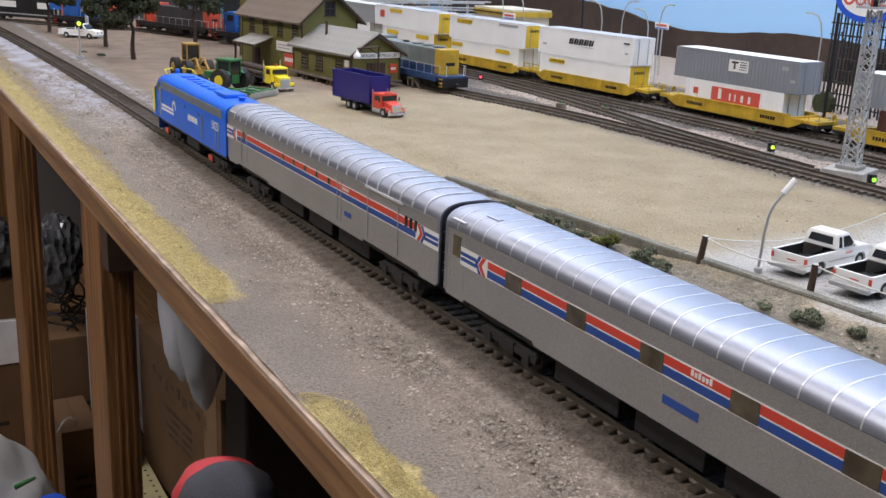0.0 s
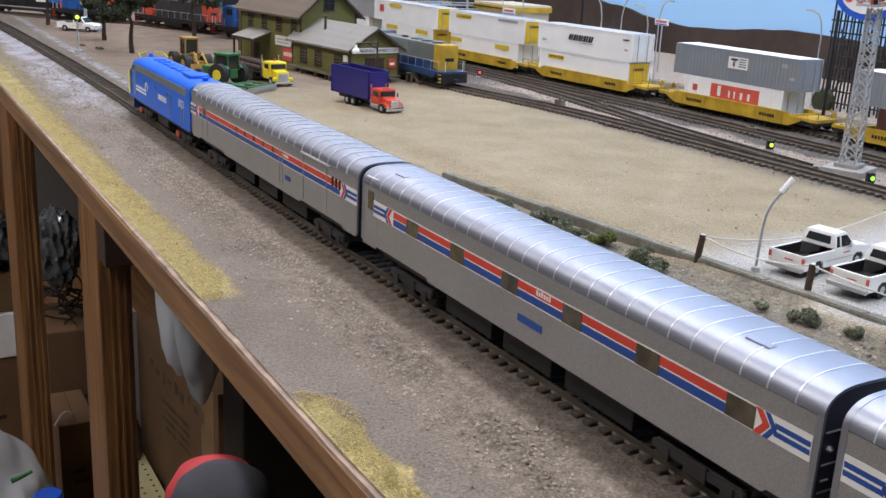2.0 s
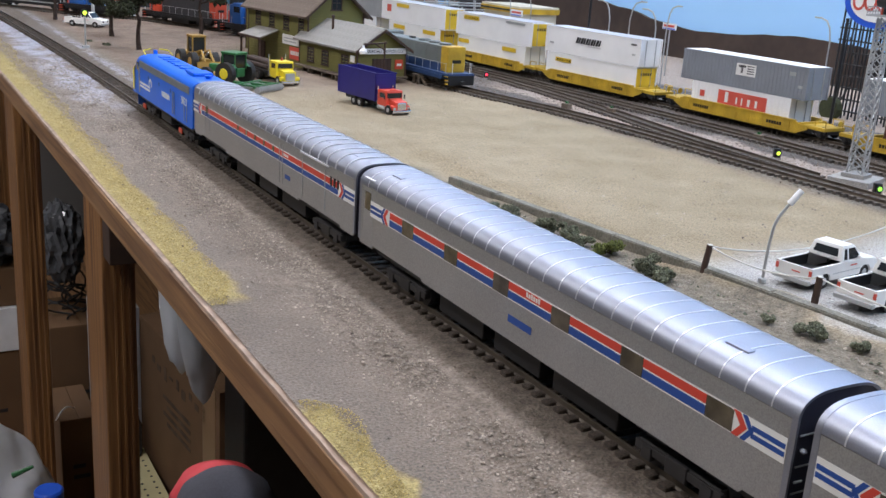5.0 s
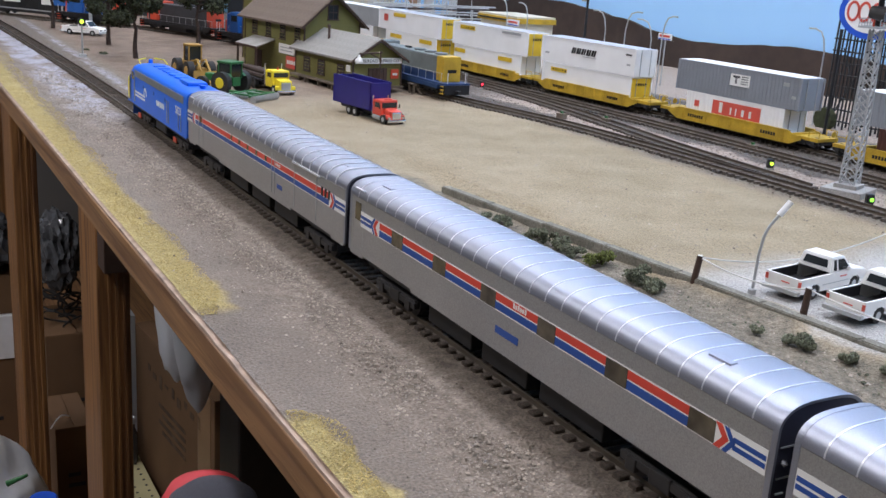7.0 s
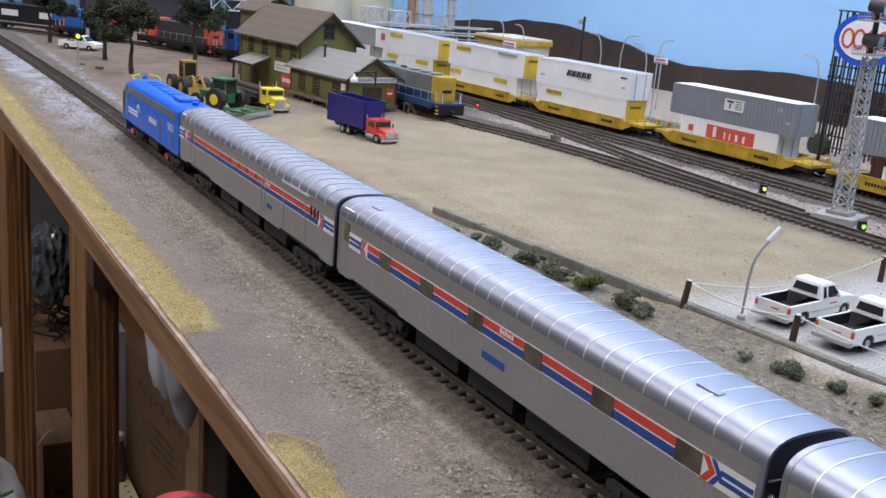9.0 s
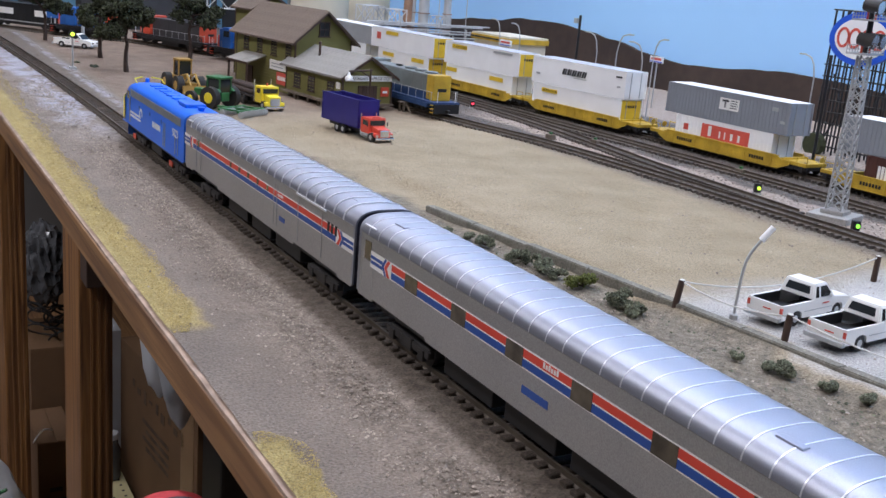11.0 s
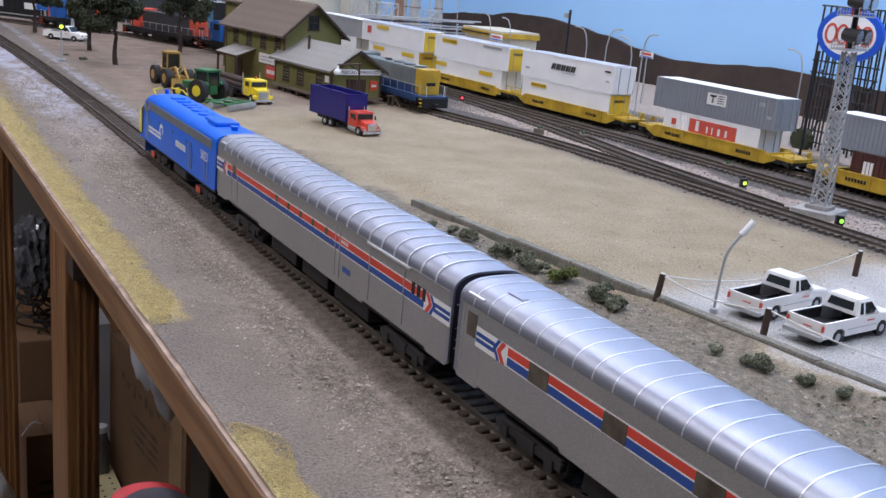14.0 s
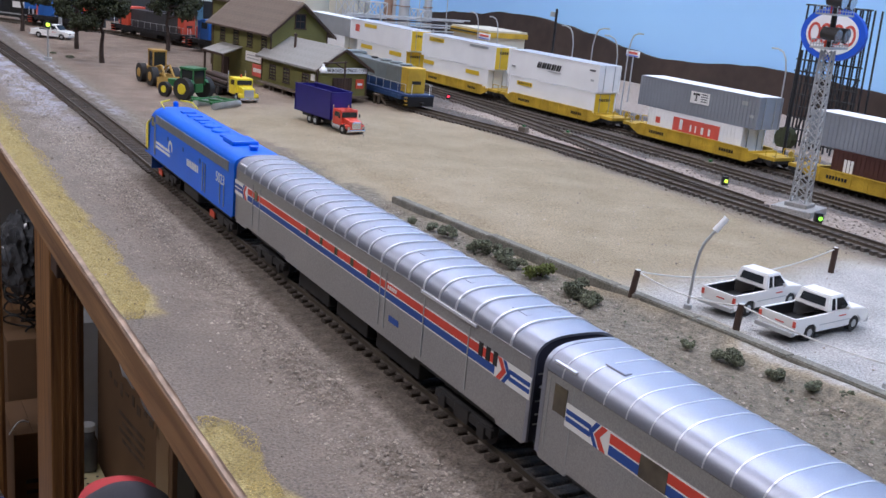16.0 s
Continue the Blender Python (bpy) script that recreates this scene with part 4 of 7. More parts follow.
def well_car(y0, y1):
    t = thing("well_car", "weathered yellow container well car on the yard track", "train car", on_yard(y0, y1), "container well cars")
    half = (y1 - y0) / 2
    for s in (-1, 1):
        w = half - 0.024
        prof = [(-half + 0.016, 0.0150), (-w, 0.0150), (-w + 0.006, 0.0175), (w - 0.006, 0.0175), (w, 0.0150), (half - 0.016, 0.0150), (half - 0.016, 0.0115), (w, 0.0080), (w - 0.004, 0.0062), (-w + 0.004, 0.0062), (-w, 0.0080), (-half + 0.016, 0.0115)]
        part("side_sill", prism(B(), prof, "x", s * 0.0166, s * 0.0178), M["wellyellow"], t)
        part("top_chord", box(B(), s * 0.0160, -w + 0.005, 0.0170, s * 0.0184, w - 0.005, 0.0181), M["wellyellow"], t)
        for j in range(9):
            yy = -w + 0.012 + j * (2 * w - 0.024) / 8
            part("side_post", box(B(), s * 0.0176, yy - 0.0008, 0.0068, s * 0.0184, yy + 0.0008, 0.0172), M["wellyellow"], t)
    part("well_floor", box(B(), -0.0162, -half + 0.03, 0.0062, 0.0162, half - 0.03, 0.0074), M["dark"], t)
    for e in (-1, 1):
        part("end_platform", box(B(), -0.0140, e * (half - 0.024), 0.0118, 0.0140, e * half, 0.0150, 0.0006), M["wellyellow"], t)
        part("bulkhead", box(B(), -0.0166, e * (half - 0.026), 0.0090, 0.0166, e * (half - 0.023), 0.0165), M["wellyellow"], t)
        for xx in (-0.012, 0.012):
            bm = B()
            rod(bm, (xx, e * (half - 0.001), 0.0150), (xx, e * (half - 0.001), 0.0210), 0.0004, seg=6)
            rod(bm, (xx, e * (half - 0.012), 0.0150), (xx, e * (half - 0.012), 0.0210), 0.0004, seg=6)
            rod(bm, (xx, e * (half - 0.001), 0.0210), (xx, e * (half - 0.012), 0.0210), 0.0004, seg=6)
            part("hand_rail", bm, M["wellyellow"], t)
        bogie(t, e * (half - 0.006) - e * 0.012)
        part("brake_wheel", rod(B(), (0.006, e * half, 0.0185), (0.006, e * (half + 0.0008), 0.0185), 0.0028, seg=12), M["wellyellow"], t)
    for ya, n in ((-0.055, 6), (0.035, 7)):
        for j in range(n):
            part("letter_bar", box(B(), -0.0186, ya + 0.003 * j, 0.0105, -0.0184, ya + 0.003 * j + 0.002, 0.0135), M["black"], t)
    return t


for a, b in ((0.176, 0.3735), (0.3755, 0.5655), (0.5675, 0.772), (0.774, 0.975), (-0.036, 0.162), (-0.250, -0.052), (-0.462, -0.264)):
    well_car(a, b)
LOW, H = 0.0085, 0.0285
container(0.206, 0.3545, LOW, H, "cwhite", "plain white container low in a yellow well car", ribs=False, end="yellow", marks=[(0.339, 0.311, 0.0195, 0.0240, "yellow")] + [(0.312 + 0.0042 * i, 0.315 + 0.0042 * i, 0.0207, 0.0228, "black") for i in range(6)])
SLANT_BOX = container(0.203, 0.3595, LOW + H + 0.0005, 0.0290, "cwhite", "white container with slanted black lettering bars", ribs=False,
          marks=[(0.263, 0.285, 0.0120, 0.0126, "lightgrey"), (0.208, 0.217, 0.0215, 0.0232, "black"), (0.209, 0.214, 0.011, 0.0130, "lightgrey"), (0.345, 0.352, 0.0095, 0.0115, "lightgrey")])
for i in range(5):
    # slanted heavy strokes of a word mark
    y_a = 0.0250 - 0.0084 * i
    for ya, wid in ((y_a, 0.0030), (y_a - 0.0042, 0.0022)):
        part("logo_stroke", prism(B(), [(ya, 0.0142), (ya - wid, 0.0142), (ya - wid - 0.0024, 0.0208), (ya - 0.0024, 0.0208)], "x", -0.0158, -0.0155), M["black"], SLANT_BOX)
container(0.3965, 0.545, LOW, H, "cwhite", "white container with yellow patch low in a well car", ribs=False, marks=[(0.415, 0.444, 0.0190, 0.0240, "yellow"), (0.520, 0.545, 0.0190, 0.0240, "yellow")])
container(0.386, 0.552, LOW + H + 0.0005, 0.0285, "cwhite", "white container with yellow end doors and patch", ribs=False, end="yellow",
          marks=[(0.500, 0.535, 0.0205, 0.0255, "yellow"), (0.400, 0.440, 0.0235, 0.0262, "lightgrey")] + [(0.502 + 0.0054 * i, 0.506 + 0.0054 * i, 0.0216, 0.0240, "black") for i in range(6)])
container(0.598, 0.750, LOW, H, "cwhite", "white container with yellow patch low in a well car", ribs=False, end="yellow", marks=[(0.70, 0.735, 0.0190, 0.0245, "yellow"), (0.61, 0.645, 0.0190, 0.0245, "yellow")])
container(0.587, 0.776, LOW + H + 0.0005, 0.0285, "cwhite", "white container with yellow end doors and patch", ribs=False, end="yellow",
          marks=[(0.690, 0.728, 0.0205, 0.0255, "yellow"), (0.745, 0.758, 0.012, 0.022, "signred")])
container(0.795, 0.955, LOW, H, "cwhite", "white container low in a well car", ribs=False, marks=[(0.86, 0.90, 0.0190, 0.0245, "yellow")])
container(0.780, 0.945, LOW + H + 0.0005, 0.0270, "lightgrey", "pale ribbed container on top of another", roof="cwhite")
container(0.004, 0.1245, LOW, 0.0265, "cwhite", "white container with red panel and white lettering bars",
          marks=[(0.030, 0.090, 0.0098, 0.0228, "signred"), (0.108, 0.114, 0.013, 0.019, "signred")])
container(-0.010, 0.142, LOW + 0.0270, 0.0290, "cgrey", "long grey ribbed container stacked over a white one", roof="cwhite",
          marks=[(0.048, 0.072, 0.0125, 0.0235, "white"), (0.0635, 0.0660, 0.0145, 0.0200, "black"), (0.0605, 0.0690, 0.0200, 0.0220, "black"), (0.002, 0.009, 0.020, 0.0235, "lightgrey"), (-0.007, -0.002, 0.010, 0.0125, "lightgrey")]
          + [(0.050, 0.0585, 0.0145 + 0.0022 * i, 0.0155 + 0.0022 * i, "black") for i in range(4)])
container(-0.235, -0.097, LOW, 0.0265, "crust", "dark oxide red container with white lettering bars", marks=bars(-0.118, -0.108, 0.006, 0.020, 3, "white"))
container(-0.26, -0.070, LOW + 0.0270, 0.0280, "cgrey", "long grey ribbed container on a dark red one", roof="cwhite")
container(-0.445, -0.305, LOW, 0.0265, "crust", "dark oxide red container in a well car")
container(-0.47, -0.28, LOW + 0.0270, 0.0280, "cgrey", "long grey ribbed container on a dark red one", roof="cwhite")
sign = [o for o in bpy.data.objects if o.get("label", "").startswith("white container with red panel")][0]
for i, (yy, ww, hh) in enumerate(((0.079, 0.0040, 0.0105), (0.066, 0.0018, 0.0070), (0.0595, 0.0014, 0.0070), (0.051, 0.0030, 0.0070), (0.042, 0.0026, 0.0070))):
    part("letter_bar", box(B(), -0.0161, yy - 0.06425 - ww / 2, 0.0118, -0.0158, yy - 0.06425 + ww / 2, 0.0118 + hh * 0.92), M["white"], sign)

# ==== depot ====
def window(parent, side_axis, a0, a1, z0, z1, at, out):
    """A dark sash with frame, sill and muntin on a wall; side_axis names the axis along the wall."""
    def bx(p0, p1, q0, q1, d0, d1):
        lo, hi = sorted((at + out * d0, at + out * d1))
        if side_axis == "y":
            return box(B(), lo, p0, q0, hi, p1, q1)
        return box(B(), p0, lo, q0, p1, hi, q1)
    w = part("window", bx(a0, a1, z0, z1, -0.0004, 0.0003), M["glass"], parent)
    f = 0.0011
    for r in ((a0 - f, a0, z0, z1), (a1, a1 + f, z0, z1), (a0 - f, a1 + f, z1, z1 + f), (a0, a1, (z0 + z1) / 2 - 0.0004, (z0 + z1) / 2 + 0.0004)):
        part("frame", bx(*r, 0, 0.0009), M["brown"], w)
    m = (a0 + a1) / 2
    part("muntin", bx(m - 0.0003, m + 0.0003, z0, z1, 0, 0.0006), M["brown"], w)
    part("sill", bx(a0 - 2 * f, a1 + 2 * f, z0 - f, z0, 0, 0.0014), M["brown"], w)
    return w


def gable_house(name, label, m, w, d, zb, ze, zr, roof_mat, over=0.006, lap=0.0034):
    t = thing(name, label, "building", m)
    part("wall", prism(B(), [(0, zb), (w, zb), (w, ze), (w / 2, zr - 0.001), (0, ze)], "y", 0, d), M["olive"], t, "olive green boarded wall")
    bm = B()
    n = int((ze - zb) / lap)
    for i in range(n):
        z = zb + lap * i
        box(bm, -0.0004, 0, z, 0, d, z + 0.0007)
        box(bm, 0, -0.0004, z, w, 0, z + 0.0007)
    tagged(part("clapboard", bm, M["olive"], t), kind="stuff")
    sl = (zr - ze) / (w / 2)
    for s in (-1, 1):
        cx = w / 2
        x_e = -over if s < 0 else w + over
        z_e = ze - sl * over
        r = part("roof", prism(B(), [(cx, zr), (cx, zr + 0.0016), (x_e, z_e + 0.0016), (x_e, z_e)], "y", -over, d + over), M[roof_mat], t)
        me = None
        cols = int((d + 2 * over) / 0.0085)
        L2 = math.hypot(w / 2 + over, zr - z_e)
        for k in range(4 if s < 0 else 0):
            for j in range(cols):
                if me is None:
                    me = mesh_of("shingle", box(B(), 0, 0.0001, 0, L2 / 4 + 0.0006, 0.0083, 0.0006), M[roof_mat])
                f = k / 4
                px, pz = x_e + (cx - x_e) * f, z_e + (zr - z_e) * f + 0.0017
                ang = math.degrees(math.atan2(zr - z_e, cx - x_e))
                share("shingle", me, r, pose(px, -over + j * 0.0085 + (0.002 if k % 2 else 0), pz, 0, -ang + random.uniform(-1.0, 0.4), 0))
        part("barge_board", prism(B(), [(cx, zr - 0.0012), (cx, zr + 0.0017), (x_e, z_e + 0.0017), (x_e, z_e - 0.0012)], "y", -over - 0.0009, -over), M["brown"], t)
    for xx, yy in ((0, 0), (w, 0), (0, d)):
        part("corner_board", box(B(), xx - 0.0008, yy - 0.0008, zb, xx + 0.0008, yy + 0.0008, ze), M["brown"], t)
    return t


T8 = pose(0.2478, 0.3500, 0, 0, 0, 8)
depot = gable_house("freight_depot", "olive green wooden freight depot with weathered grey roof", T8, 0.062, 0.124, 0.0075, 0.0375, 0.0570, "greyroof")
for a in (0.024, 0.066, 0.098):
    window(depot, "y", a - 0.0062, a + 0.0062, 0.0125, 0.0275, 0, -1)
part("freight_door", box(B(), 0.019, -0.0012, 0.0085, 0.043, 0.0002, 0.0270), M["brown"], depot, "dark brown freight door")
for k in range(5):
    part("door_plank", box(B(), 0.0195 + k * 0.0047, -0.0018, 0.009, 0.0236 + k * 0.0047, -0.0011, 0.0265), M["brown"], depot)
sg = part("name_board", box(B(), 0.002, -0.0026, 0.0320, 0.061, -0.0012, 0.0378), M["white"], depot, "white name board")
lettering("board_lettering", "RAILROAD EXPRESS CO", 0.0047, M["black"], sg, facing(0.0315, -0.00275, 0.0348, 0, -1))
part("small_sign", box(B(), 0.048, -0.0016, 0.0155, 0.058, -0.0006, 0.0255), M["orange"], depot, "small orange enamel sign")
part("small_sign_bar", box(B(), 0.050, -0.002, 0.019, 0.056, -0.0015, 0.0215), M["white"], depot)
part("stove_pipe", lathe(B(), [(0.0014, 0), (0.0014, 0.019), (0.002, 0.0195), (0.002, 0.021), (0.0006, 0.022)], 10, (0.017, 0.080, 0.044)), M["brown"], depot)
part("white_notice", box(B(), -0.0012, 0.004, 0.0225, -0.0004, 0.012, 0.0295), M["white"], depot)
for yy in (0.0, 0.022, 0.044, 0.066, 0.088, 0.110):
    part("pier", box(B(), -0.004, yy - 0.0015, -0.002, 0.0, yy + 0.0015, 0.0075), M["timber"], depot)
part("dock", box(B(), -0.0075, -0.003, 0.0055, 0.064, 0.124, 0.0075), M["timber"], depot, "grey timber dock")
for yy in (0.0, 0.03, 0.06, 0.09):
    part("dock_post", box(B(), -0.0072, yy, -0.002, -0.0050, yy + 0.002, 0.0056), M["timber"], depot)

st = thing("dock_stairs", "small grey timber dock with steps beside the depot", "stairs", pose(0.319, 0.345, 0, 0, 0, 8))
part("landing", box(B(), 0.0, 0.0, 0.0095, 0.030, 0.012, 0.0110), M["timber"], st)
for xx, yy in ((0.001, 0.001), (0.027, 0.001), (0.001, 0.009), (0.027, 0.009)):
    part("leg", box(B(), xx, yy, -0.002, xx + 0.002, yy + 0.002, 0.0096), M["timber"], st)
for k in range(4):
    part("step", box(B(), 0.004, -0.0028 * (k + 1), 0.0082 - 0.0022 * k, 0.016, -0.0028 * k, 0.0090 - 0.0022 * k), M["timber"], st)
for xx in (0.003, 0.016):
    part("stringer", prism(B(), [(0.0, 0.0095), (0.0, 0.0075), (-0.012, -0.002), (-0.012, 0.001)], "x", xx, xx + 0.001), M["timber"], st)

lp = thing("bracket_lamp", "dark post with bracket arm and white bell shade", "street lamp", pose(0.265, 0.336, 0))
part("post", rod(B(), (0.008, 0, 0), (0.008, 0, 0.047), 0.0011, 0.0009), M["brown"], lp)
part("arm", rod(B(), (0.010, 0, 0.0455), (-0.017, 0, 0.0440), 0.0009), M["brown"], lp)
part("strut", rod(B(), (0.008, 0, 0.038), (-0.004, 0, 0.0446), 0.0007), M["brown"], lp)
part("shade", lathe(B(), [(0.0044, 0), (0.0040, 0.002), (0.0015, 0.005), (0.0008, 0.0075)], 16, (-0.017, 0, 0.0355)), M["white"], lp, "white bell shade")

T9 = pose(0.2375, 0.466, 0, 0, 0, 8)
big = gable_house("section_house", "tall olive green wooden house with brown shingle roof", T9, 0.074, 0.150, 0.0, 0.0650, 0.0960, "shingle", 0.008)
for k in range(4):
    window(big, "y", 0.010 + 0.036 * k, 0.021 + 0.036 * k, 0.0410, 0.0580, 0, -1)
window(big, "x", 0.031, 0.043, 0.0685, 0.0840, 0, -1)
part("red_sign", box(B(), -0.0018, 0.004, 0.0085, -0.0005, 0.040, 0.0225), M["signred"], big, "red sign with white lettering bars")
for j in range(7):
    part("letter_bar", box(B(), -0.0022, 0.0085 + 0.0042 * j, 0.0135, -0.0017, 0.0115 + 0.0042 * j, 0.0180), M["white"], big)
part("white_sign", box(B(), -0.0018, 0.020, 0.0245, -0.0005, 0.058, 0.0355), M["white"], big, "white board with faded bars")
for j in range(2):
    part("letter_bar", box(B(), -0.0022, 0.0245, 0.0275 + 0.0035 * j, -0.0017, 0.0535, 0.0288 + 0.0035 * j), M["lightgrey"], big)
part("door", box(B(), -0.0012, 0.104, 0.0, -0.0002, 0.122, 0.022), M["brown"], big)
ca = prism(B(), [(-0.026, 0.0300), (0.0, 0.0390), (0.0, 0.0375), (-0.026, 0.0285)], "y", 0.070, 0.125)
part("canopy", ca, M["greyroof"], big, "lean-to canopy with pale roof")
part("canopy_edge", box(B(), -0.0268, 0.070, 0.0272, -0.0255, 0.125, 0.0300), M["brown"], big)
for yy in (0.072, 0.121):
    part("canopy_post", box(B(), -0.025, yy, 0, -0.023, yy + 0.002, 0.0285), M["brown"], big)
an = gable_house("annex_house", "small brown-roofed house block behind the tall house", pose(0.245, 0.640, 0, 0, 0, 8), 0.055, 0.05, 0.0, 0.088, 0.104, "shingle", 0.006)


# ==== road vehicles ====
def wheel(parent, x, y, r, w, axis="x", hub="lightgrey", s=1):
    c = (x, y, r)
    d = Vector((w, 0, 0)) if axis == "x" else Vector((0, w, 0))
    t = part("wheel", rod(B(), Vector(c) - d / 2, Vector(c) + d / 2, r, seg=20), M["tyre"], parent)
    part("hub", rod(B(), Vector(c) + d * 0.40 * s, Vector(c) + d * 0.58 * s, r * 0.55, r * 0.45, seg=14), M[hub], t)
    return t


def pickup(m, label):
    """White pickup, nose along +x; 62 mm long."""
    t = thing("pickup_truck", label, "truck", m, "white pickups")
    w = 0.0108
    prof = [(0.0, 0.0045), (0.0, 0.0125), (0.0262, 0.0125), (0.0262, 0.0128), (0.0455, 0.0128), (0.0595, 0.0112), (0.0615, 0.0095), (0.0615, 0.0045), (0.0555, 0.0042), (0.0550, 0.0068), (0.0525, 0.0085), (0.0485, 0.0085), (0.0460, 0.0068), (0.0455, 0.0040), (0.0180, 0.0040), (0.0175, 0.0068), (0.0150, 0.0085), (0.0110, 0.0085), (0.0085, 0.0068), (0.0080, 0.0042)]
    for s in (-1, 1):
        lo, hi = sorted((s * w, s * (w - 0.0012)))
        part("side_panel", prism(B(), prof, "y", lo, hi), M["white"], t)
        for xx in (0.013, 0.0505):
            wheel(t, xx, s * (w - 0.0018), 0.0041, 0.0030, "y", "lightgrey", s)
        part("tail_light", box(B(), -0.0004, s * w - (0.0016 if s > 0 else 0), 0.0082, 0.0004, s * w + (0 if s > 0 else 0.0016), 0.0112), M["signred"], t)
        part("mirror", box(B(), 0.0405, s * (w + 0.0001), 0.0132, 0.0418, s * (w + 0.0018), 0.0150), M["white"], t)
        part("headlight", box(B(), 0.0612, s * 0.0062 - 0.0022, 0.0078, 0.0619, s * 0.0062 + 0.0022, 0.0098), M["chrome"], t)
        part("trim_strip", box(B(), 0.0195, s * w - 0.0001, 0.0072, 0.0450, s * w + 0.0001 + s * 0.0002, 0.0076), M["lightgrey"], t)
    part("tailgate", box(B(), 0.0, -w + 0.001, 0.0060, 0.0012, w - 0.001, 0.0124, 0.0002), M["white"], t)
    part("plate_bar", box(B(), -0.0003, -0.004, 0.0088, 0.0001, 0.001, 0.0094), M["signred"], t)
    part("rear_bumper", box(B(), -0.0025, -w, 0.0038, 0.0005, w, 0.0060, 0.0003), M["lightgrey"], t, "grey step bumper")
    part("bed_floor", box(B(), 0.001, -w + 0.0012, 0.0060, 0.0262, w - 0.0012, 0.0068), M["black"], t, "black bed liner")
    part("bed_liner", box(B(), 0.0012, -w + 0.0012, 0.0068, 0.0262, -w + 0.0016, 0.0122), M["black"], t)
    part("bed_liner", box(B(), 0.0012, w - 0.0016, 0.0068, 0.0262, w - 0.0012, 0.0122), M["black"], t)
    bm = B()
    c = [(0.0265, 0.0126), (0.0285, 0.0205), (0.0395, 0.0207), (0.0470, 0.0128)]
    vs_ = []
    for s in (-1, 1):
        vs_.append([bm.verts.new((x, s * (w - 0.0003 - (0.0017 if z > 0.015 else 0)), z)) for x, z in c])
    bm.faces.new(vs_[0]), bm.faces.new(vs_[1][::-1])
    for i in range(4):
        bm.faces.new((vs_[0][i], vs_[1][i], vs_[1][(i + 1) % 4], vs_[0][(i + 1) % 4]))
    bmesh.ops.recalc_face_normals(bm, faces=bm.faces[:])
    bmesh.ops.bevel(bm, geom=bm.edges[:], offset=0.0006, segments=2, affect="EDGES")
    cab = part("cab", bm, M["white"], t, smooth=True)
    for s in (-1, 1):
        def sidewin(x0, x1, x2, x3):
            pr = [(x0, 0.0136), (x1, 0.0136), (x2, 0.0192), (x3, 0.0192)]
            b = B()
            va = [b.verts.new((x, s * (w - 0.00005 - 0.0017 * (z - 0.0126) / 0.008), z)) for x, z in pr]
            vb = [b.verts.new((x, s * (w - 0.0009 - 0.0017 * (z - 0.0126) / 0.008), z)) for x, z in pr]
            b.faces.new(va), b.faces.new(vb[::-1])
            for i in range(4):
                b.faces.new((va[i], vb[i], vb[(i + 1) % 4], va[(i + 1) % 4]))
            bmesh.ops.recalc_face_normals(b, faces=b.faces[:])
            part("side_window", b, M["glass"], cab)
        sidewin(0.0290, 0.0318, 0.0318, 0.0298)
        sidewin(0.0335, 0.0440, 0.0388, 0.0335)
    b = B()
    va = [b.verts.new(p) for p in ((0.0268, -0.0074, 0.0150), (0.0268, 0.0074, 0.0150), (0.0279, 0.0066, 0.0190), (0.0279, -0.0066, 0.0190))]
    vb = [b.verts.new(v.co + Vector((0.002, 0, 0))) for v in va]
    b.faces.new(va), b.faces.new(vb[::-1])
    for i in range(4):
        b.faces.new((va[i], vb[i], vb[(i + 1) % 4], va[(i + 1) % 4]))
    part("rear_window", b, M["glass"], cab)
    b = B()
    va = [b.verts.new(p) for p in ((0.0466, -0.0090, 0.0136), (0.0466, 0.0090, 0.0136), (0.0405, 0.0078, 0.0200), (0.0405, -0.0078, 0.0200))]
    vb = [b.verts.new(v.co - Vector((0.002, 0, 0))) for v in va]
    b.faces.new(va), b.faces.new(vb[::-1])
    for i in range(4):
        b.faces.new((va[i], vb[i], vb[(i + 1) % 4], va[(i + 1) % 4]))
    part("windshield", b, M["glass"], cab)
    part("bonnet", prism(B(), [(0.0455, 0.0100), (0.0455, 0.0131), (0.0590, 0.0117), (0.0617, 0.0100), (0.0617, 0.0060), (0.0560, 0.0060)], "y", -w + 0.0008, w - 0.0008), M["white"], t)
    part("front_bumper", box(B(), 0.0605, -w, 0.0036, 0.0630, w, 0.0060, 0.0004), M["lightgrey"], t)
    part("chassis", box(B(), 0.002, -0.0075, 0.0026, 0.058, 0.0075, 0.0055), M["black"], t)
    for s in (-1, 1):
        part("door_emblem", box(B(), 0.0355, s * (w + 0.00005) - 0.0001, 0.0098, 0.0415, s * (w + 0.00005) + 0.0001, 0.0105), M["signred"], t)
    return t


pickup(pose(0.1765, -0.3235, 0.0005, 0, 0, 8) @ Matrix.Scale(0.92, 4), "white pickup truck with black bed on pale gravel")
pickup(pose(0.1795, -0.3580, 0.0005, 0, 0, 6) @ Matrix.Scale(0.93, 4), "white pickup truck with black bed beside another pickup")
pickup(pose(0.058, 0.975, 0, 0, 0, -42), "white pickup truck parked near the far trees")

